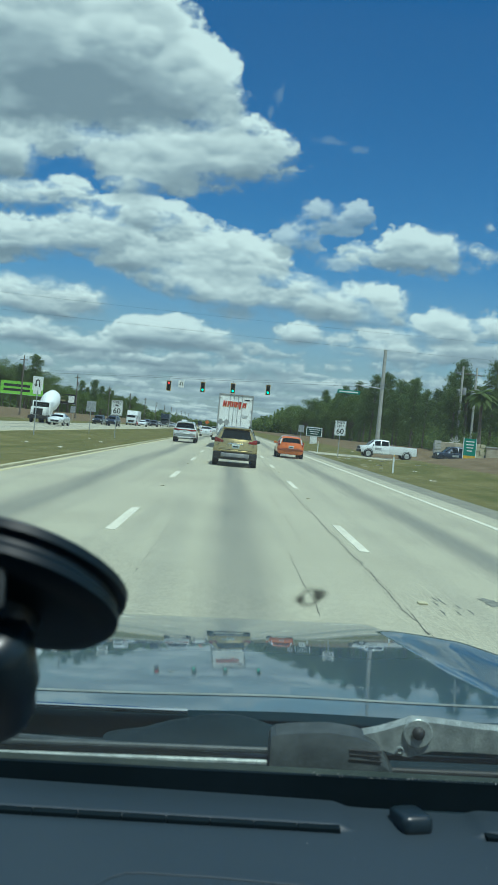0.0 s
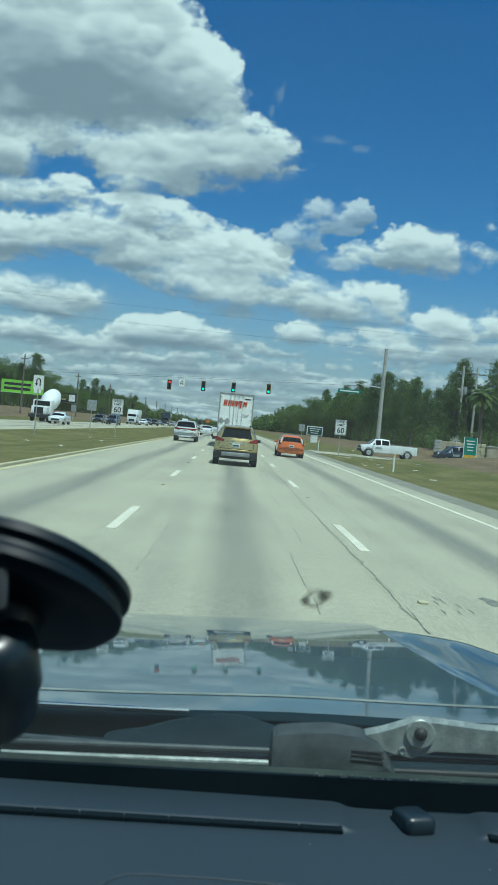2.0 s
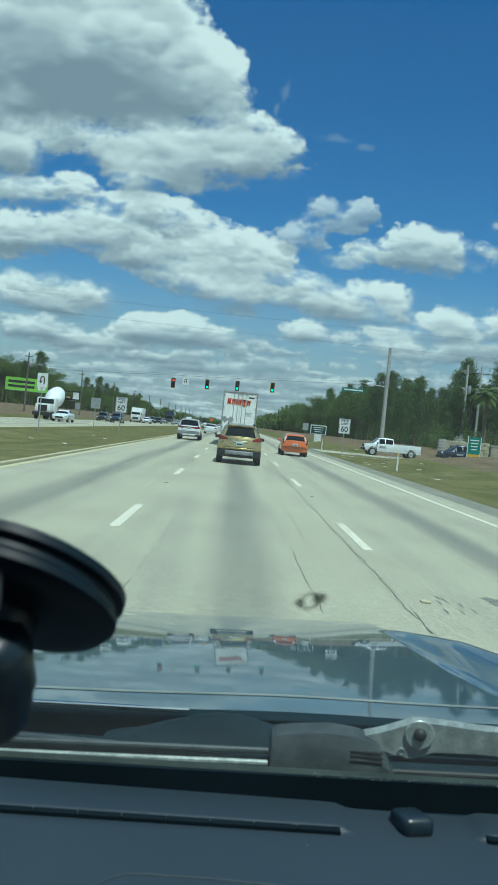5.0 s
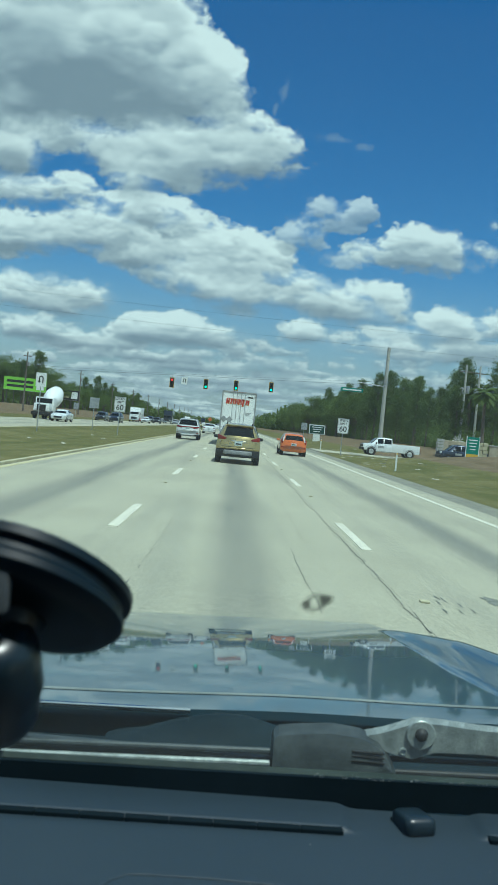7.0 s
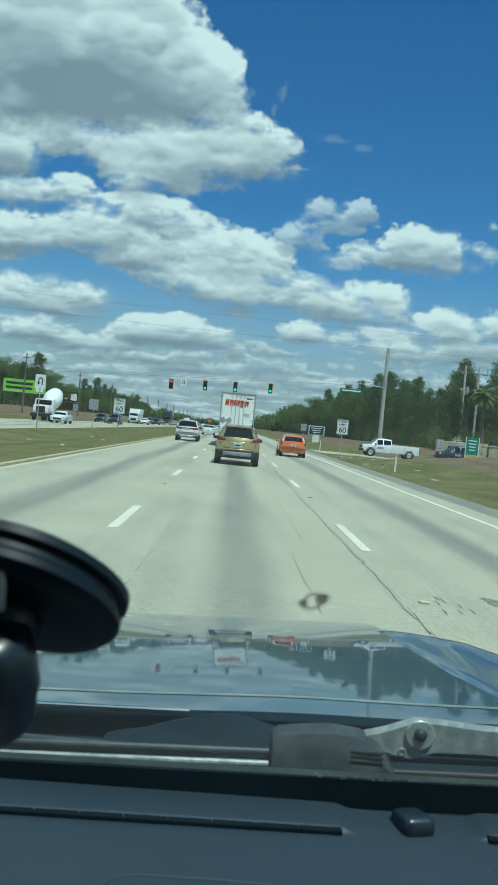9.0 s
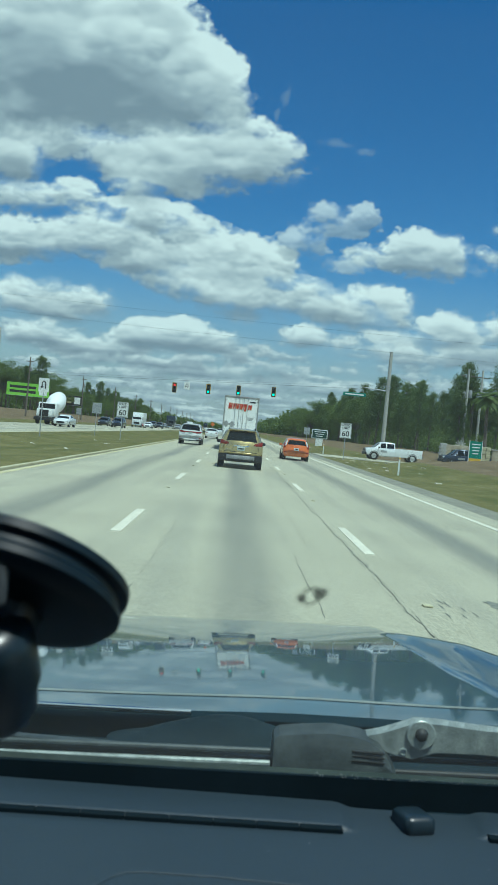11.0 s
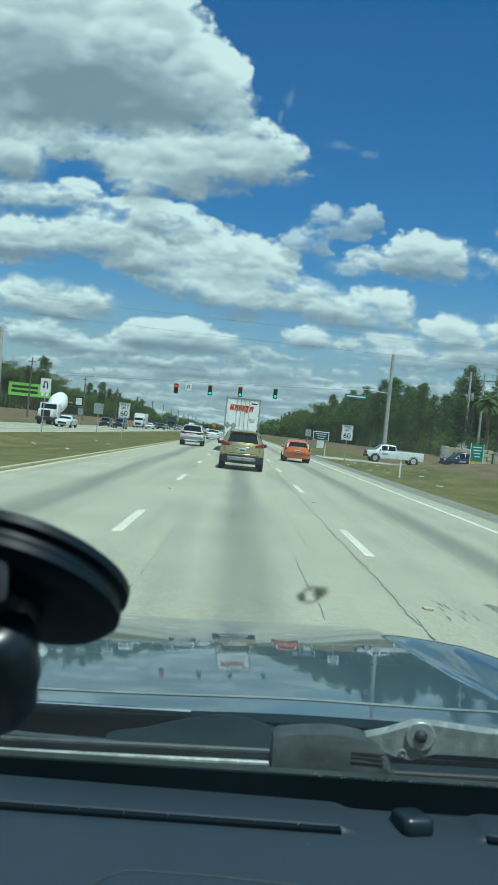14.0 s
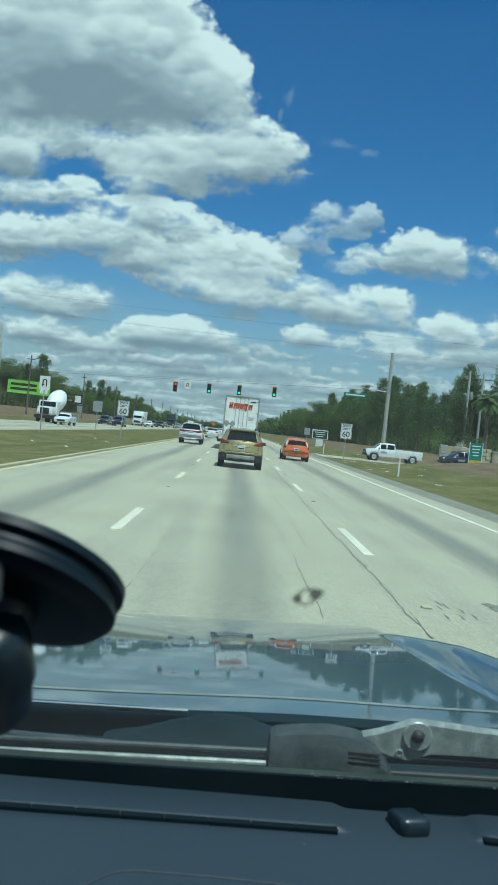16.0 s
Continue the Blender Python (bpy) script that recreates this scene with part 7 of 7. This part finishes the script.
def span_poles():
    for x, lean, tall, label in ((18.8, 0.0, 12.2, "tall pale concrete signal pole beside the side street"), (-30.5, -2.0, 11.5, "pale concrete signal pole beyond the opposite road")):
        z = ground_height(x, SPAN_Y)
        t = thing("signal_pole", pose(x, SPAN_Y, z, 0, lean if x > 0 else lean, 0), label, "pole", "signal span poles")
        bm = bmesh.new()
        rod(bm, (0, 0, -0.6), (0, 0, tall), 0.29, 0.20, 14)
        part("shaft", bm, CONCRETE, t, smooth=True)
        bm = bmesh.new()
        for zz in (span_z(x) - z, span_z(x) - z + 0.4):
            lathe(bm, [(0.27, -0.05), (0.29, -0.04), (0.29, 0.04), (0.27, 0.05)], 14, pose(0, 0, zz))
        part("band", bm, STEEL, t)
        if x > 0:
            bm = bmesh.new()
            rod(bm, (0, 0, 7.2), (-3.4, 0, 7.45), 0.06, 0.04, 8)
            part("lamp_arm", bm, STEEL, t, "horizontal steel arm")
    w = thing("span_wire", pose(0, SPAN_Y, 0), "thin steel span wires carrying the signals over the road", "wire")
    bm = bmesh.new()
    cable(bm, (-30.3, 0.1, span_z(-30)), (18.7, 0.1, span_z(18.7)), 0.0, 0.014)
    part("lower_cable", bm, WIRE, w)
    bm = bmesh.new()
    cable(bm, (-30.3, 0.1, span_z(-30) + 0.45), (18.7, 0.1, span_z(18.7) + 0.45), 0.25, 0.008)
    part("upper_cable", bm, WIRE, w)
    p = thing("power_lines", pose(0, 0, 0), "thin black power lines high across the road", "wire")
    for za, zb, y in ((15.2, 14.0, 88), (13.6, 12.4, 90)):
        bm = bmesh.new()
        cable(bm, (-70, y, za), (70, y, zb), 1.2, 0.008, 30)
        part("cable", bm, WIRE, p)
    for s, x in ((-1, -70), (1, 70)):
        z = ground_height(x, 87)
        t = thing("transmission_pole", pose(x, 87, z), "tall wooden pole carrying the power lines", "utility pole")
        bm = bmesh.new()
        rod(bm, (0, 0, -0.6), (0, 0, 15.6 - z), 0.24, 0.15, 10)
        part("shaft", bm, WOODPOLE, t, smooth=True)
        part("crossarm", new_box((0, 2, 14.6 - z), (0.14, 5, 0.14)), WOODPOLE, t)


span_poles()


# ---- signs ----
def speed_sign(m):
    t = thing("speed_sign", m, "white speed limit sign reading 60 on a steel post", "sign", "speed limit signs")
    face = part("panel", new_box((0, 0, 2.5), (0.91, 0.012, 1.22), 0.02), SIGNWHITE, t)
    bm = bmesh.new()
    for x, z, w, h in ((-0.42, 2.5, 0.018, 1.14), (0.42, 2.5, 0.018, 1.14), (0, 3.07, 0.86, 0.018), (0, 1.93, 0.86, 0.018)):
        box(bm, (x, -0.009, z), (w, 0.006, h))
    part("border", bm, SIGNBLACK, face)
    for text, size, z in (("SPEED", 0.25, 2.93), ("LIMIT", 0.25, 2.68), ("60", 0.62, 2.23)):
        letters(text, size, SIGNBLACK, face, pose(0, -0.012, z, 90, 0, 0))
    bm = bmesh.new()
    box(bm, (0, 0.03, 1.3), (0.06, 0.04, 3.3))
    part("post", bm, STEEL, t)
    return t


sp = speed_sign(pose(8.9, 66.0, ground_height(8.9, 66) - 0.1))
copy_thing(sp, pose(-9.25, 66.0, ground_height(-9.25, 66) - 0.02))


def back_sign(m, wide, tall, low, label):
    """A sign on a post, seen from its bare back."""
    t = thing("sign_back", m, label, "sign")
    part("panel", new_box((0, 0, low + tall / 2), (wide, 0.012, tall), 0.01), STEEL, t)
    bm = bmesh.new()
    rod(bm, (0, -0.03, -0.3), (0, -0.03, low + tall), 0.03, sides=8)
    part("post", bm, STEEL, t)
    return t


back_sign(pose(-12.0, 70, ground_height(-12, 70)), 0.8, 0.9, 1.9, "grey back of a sign on a post in the median")
back_sign(pose(-29.0, 150, ground_height(-29, 150)), 0.9, 1.2, 1.6, "grey back of a sign beside the opposite road")
back_sign(pose(9.4, 108, ground_height(9.4, 108)), 0.76, 0.92, 1.9, "small pale sign on a post on the verge")


def board_sign(m):
    t = thing("board_sign", m, "green board with pale frame on a white pedestal", "sign")
    part("pedestal", new_box((0, 0.05, 0.55), (1.1, 0.35, 1.2), 0.03), SIGNWHITE, t)
    part("frame", new_box((0, 0, 1.85), (2.5, 0.25, 1.45), 0.04), SIGNWHITE, t)
    b = part("board", new_box((0, -0.14, 1.85), (2.25, 0.04, 1.2), 0.01), SIGNDARK, t)
    for k in range(3):
        part("text_bar", new_box((0, -0.165, 2.2 - 0.33 * k), (1.7 - 0.3 * k, 0.01, 0.1)), SIGNWHITE, b)


board_sign(pose(13.2, 128, ground_height(13.2, 128)))


def street_sign(m):
    t = thing("street_name_sign", m, "green street name sign hanging on the span wire", "sign")
    part("panel", new_box((0, 0, 0), (2.9, 0.02, 0.46), 0.01), SIGNGREEN, t)
    part("text_bar", new_box((0, -0.016, 0), (2.4, 0.006, 0.16)), SIGNWHITE, t)
    for s in (-1, 1):
        bm = bmesh.new()
        rod(bm, (s * 1.1, 0.1, 0.2), (s * 1.1, 0.1, 0.78), 0.02, sides=6)
        part("hanger", bm, STEEL, t)


def work_sign(m):
    t = thing("work_sign", m, "orange diamond warning sign on a post far ahead", "sign")
    part("panel", new_box((0, 0, 0), (0.9, 0.015, 0.9), 0.01, pose(0, 0, 2.4, 0, 45, 0)), ORANGE, t)
    part("post", new_box((0, 0.03, 1.1), (0.06, 0.04, 2.4)), STEEL, t)


work_sign(pose(-6.6, 228, ground_height(-6.6, 228)))


def transformer_pole(m, tall):
    t = thing("transformer_pole", m, "pale slender pole with grey transformers beside the entrance sign", "utility pole", "transformer poles")
    bm = bmesh.new()
    rod(bm, (0, 0, -0.5), (0, 0, tall), 0.17, 0.11, 12)
    part("shaft", bm, CONCRETE, t, smooth=True)
    for k, z in enumerate((tall - 3.4, tall - 3.2)):
        bm = bmesh.new()
        lathe(bm, [(0, 0), (0.2, 0.02), (0.22, 0.1), (0.22, 0.75), (0.17, 0.84), (0, 0.86)], 14, pose(0.34 * (1 if k else -1), 0, z))
        part("transformer", bm, GREYPLASTIC, t, "grey pole transformer", smooth=True)
    part("crossarm", new_box((0, 0, tall - 0.8), (1.6, 0.1, 0.12), 0.01), WOODPOLE, t)
    return t


first_pair = transformer_pole(pose(25.3, 90.5, ground_height(25.3, 90.5)), 9.6)
copy_thing(first_pair, pose(27.0, 91.0, ground_height(27, 91), 0, 0, 25))
street_sign(pose(14.6, SPAN_Y, span_z(14.6) - 0.75))


def billboard(m, wide, tall, low, label, face_dark, text_mat):
    t = thing("billboard", m, label, "billboard", "billboards")
    for k in range(6):
        bm = bmesh.new()
        rod(bm, (-wide * 0.42 + k * wide * 0.168, 0.15, -0.4), (-wide * 0.42 + k * wide * 0.168, 0.15, low + 0.4), 0.10, sides=8)
        part("leg", bm, WOODPOLE, t)
    face = part("panel", new_box((0, 0, low + tall / 2), (wide, 0.2, tall), 0.03), face_dark, t)
    for k in range(2):
        part("text_bar", new_box((-wide * 0.12, -0.11, low + tall * (0.68 - 0.36 * k)), (wide * 0.62, 0.02, tall * 0.2)), text_mat, face)
    part("picture_block", new_box((wide * 0.36, -0.11, low + tall * 0.5), (wide * 0.18, 0.02, tall * 0.7)), SIGNWHITE, face)
    part("catwalk", new_box((0, -0.5, low - 0.05), (wide, 0.8, 0.06)), STEEL, t)


billboard(pose(-49, 232, ground_height(-49, 232), 0, 0, 6), 9.4, 2.7, 2.6, "dark billboard with pale yellow lettering bars on many legs", SIGNBLACK, YELLOW_LINE)
LIME = surface("lime_green_sheet", (0.2, 0.5, 0.04), (0.28, 0.62, 0.07), rough=0.5, scale=2)


def delineator(m):
    t = thing("delineator_post", m, "thin white marker post on the verge", "marker post", "marker posts")
    part("post", new_box((0, 0, 0.5), (0.09, 0.03, 1.1), 0.01), SIGNWHITE, t)
    part("cap_reflector", new_box((0, -0.02, 0.92), (0.07, 0.012, 0.12)), SIGNALYELLOW, t)
    return t


d0 = delineator(pose(9.0, 44, ground_height(9, 44)))
for x, y in ((9.2, 84), (9.0, 122)):
    copy_thing(d0, pose(x, y, ground_height(x, y)))


billboard(pose(-53, 206, ground_height(-53, 206), 0, 0, 8), 10.4, 3.2, 3.6, "bright lime-green billboard with dark lettering bars", LIME, SIGNBLACK)


def palm(m):
    """A sabal palm: rough bare trunk and a round head of drooping fronds."""
    t = thing("palm_tree", m, "tall palm with a rough trunk and drooping green fronds", "tree")
    bm = bmesh.new()
    for k in range(14):
        z = k * 0.5
        rod(bm, (0.05 * math.sin(k * 0.4), 0, z - 0.3), (0.05 * math.sin((k + 1) * 0.4), 0, z + 0.22), 0.19 - 0.004 * k, 0.17 - 0.004 * k, 9, True)
    part("trunk", bm, BARK, t, "ringed grey trunk", smooth=True)
    rng = random.Random(8)
    for k in range(26):
        bm = bmesh.new()
        ang, up = k * 2.4, rng.uniform(-0.5, 1.2)
        ln = rng.uniform(1.2, 1.7)
        prev = None
        for q in range(9):
            f = q / 8
            out = ln * f * math.cos(up * (1 - f * 0.3))
            z = 6.75 + ln * f * math.sin(up) - 0.9 * f * f
            w = 0.32 * math.sin(math.pi * min(1, 0.1 + 0.9 * f)) + 0.02
            c = Vector((math.cos(ang) * out, math.sin(ang) * out, z))
            side = Vector((-math.sin(ang), math.cos(ang), 0)) * w
            drop = Vector((0, 0, -0.4 * w))
            row = [bm.verts.new(c + side + drop), bm.verts.new(c), bm.verts.new(c - side + drop)]
            if prev and q % 1 == 0:
                bm.faces.new((prev[0], prev[1], row[1], row[0]))
                bm.faces.new((prev[1], prev[2], row[2], row[1]))
            prev = row
        part("frond", bm, OAK, t)
    return t


pm = palm(pose(22.4, 73.0, ground_height(22.4, 73.0)))
copy_thing(pm, pose(26.5, 92, ground_height(26.5, 92), 0, 0, 70))


def perimeter_wall(m):
    """A plain beige garden wall that starts at a rough stone pier."""
    t = thing("perimeter_wall", m, "plain beige garden wall ending in a rough stone pier", "wall")
    part("wall_panel", new_box((5.6, 0, 0.8), (10.0, 0.22, 1.7), 0.03), SAND, t)
    part("coping", new_box((5.6, 0, 1.69), (10.1, 0.32, 0.09), 0.02), CONCRETE, t)
    rng = random.Random(71)
    for row in range(6):
        for k in range(2):
            part("stone", new_box(((k - 0.5) * 0.42 + rng.uniform(-0.03, 0.03), rng.uniform(-0.03, 0.03), 0.15 + row * 0.31), (0.40, 0.55, 0.30), 0.04), KERB, t)


perimeter_wall(pose(20.8, 67.4, ground_height(20.8, 67.4) - 0.1))


def banner_sign(m):
    t = thing("banner_sign", m, "teal banner sign with a yellow foot on two posts", "sign")
    for s in (-1, 1):
        part("post", new_box((s * 0.52, 0.03, 0.95), (0.06, 0.06, 2.1)), SIGNWHITE, t)
    part("panel", new_box((0, 0, 1.25), (1.0, 0.02, 1.4), 0.004), SIGNGREEN, t)
    part("foot_panel", new_box((0, -0.002, 0.38), (1.0, 0.024, 0.34), 0.004), SIGNALYELLOW, t)
    for k in range(4):
        part("text_bar", new_box((0, -0.015, 1.7 - 0.25 * k), (0.7 - 0.08 * k, 0.006, 0.08)), SIGNWHITE, t)


banner_sign(pose(19.6, 66.0, ground_height(19.6, 66.0)))


def monument(m):
    """Estate entrance sign: a beige panel between two stone piers, a round grille on top."""
    t = thing("monument_sign", m, "beige entrance sign between rough stone piers", "sign")
    part("sign_wall", new_box((0, 0, 0.85), (3.0, 0.35, 1.8), 0.05), SAND, t)
    for s in (-1, 1):
        rng = random.Random(s + 5)
        for row in range(6):
            for k in range(2):
                part("stone", new_box((s * 1.85 + (k - 0.5) * 0.34 + (0.06 if row % 2 else 0), 0, 0.15 + row * 0.31), (0.33, 0.55 + rng.uniform(-0.05, 0.05), 0.29), 0.03), CONCRETE, t)
    part("name_bar", new_box((0, -0.19, 1.15), (1.9, 0.02, 0.22)), SIGNBLACK, t)
    for k in range(7):
        a = math.pi * k / 6
        bm = bmesh.new()
        rod(bm, (0.12 * math.cos(a), 0, 1.75 + 0.12 * math.sin(a)), (0.6 * math.cos(a), 0, 1.75 + 0.6 * math.sin(a)), 0.05, 0.06, 8)
        part("crest_ray", bm, CONCRETE, t)


monument(pose(23.6, 85.0, ground_height(23.6, 85.0)))


# ---- scraps of litter ----
def litter(m, seed):
    """A crumpled scrap of pale paper or palm husk."""
    rng = random.Random(seed)
    bm = bmesh.new()
    grid_sheet(bm, list(np.linspace(-0.16, 0.16, 6)), list(np.linspace(-0.1, 0.1, 5)), lambda x, y: 0.03 + rng.uniform(0, 0.06), 0.004)
    ob = new("litter", mesh_of(bm, "litter", LITTER))
    ob.matrix_world = m
    return tagged(ob, "crumpled pale scrap of litter on the grass", "litter", "roadside litter")


LITTER = surface("pale_husk_and_paper", (0.34, 0.31, 0.24), (0.6, 0.57, 0.48), rough=0.9, scale=20)
litter_rng = random.Random(8)
for k in range(16):
    x, y = litter_rng.choice(((9.0, 13.6), (9.4, 13.0), (-12.5, -7.0))), 24 + 60 * litter_rng.random()
    x = litter_rng.uniform(*x)
    if abs(y - 76) > 6.5:
        litter(pose(x, y, ground_height(x, y) - 0.01, 0, 0, litter_rng.uniform(0, 180)), 300 + k)
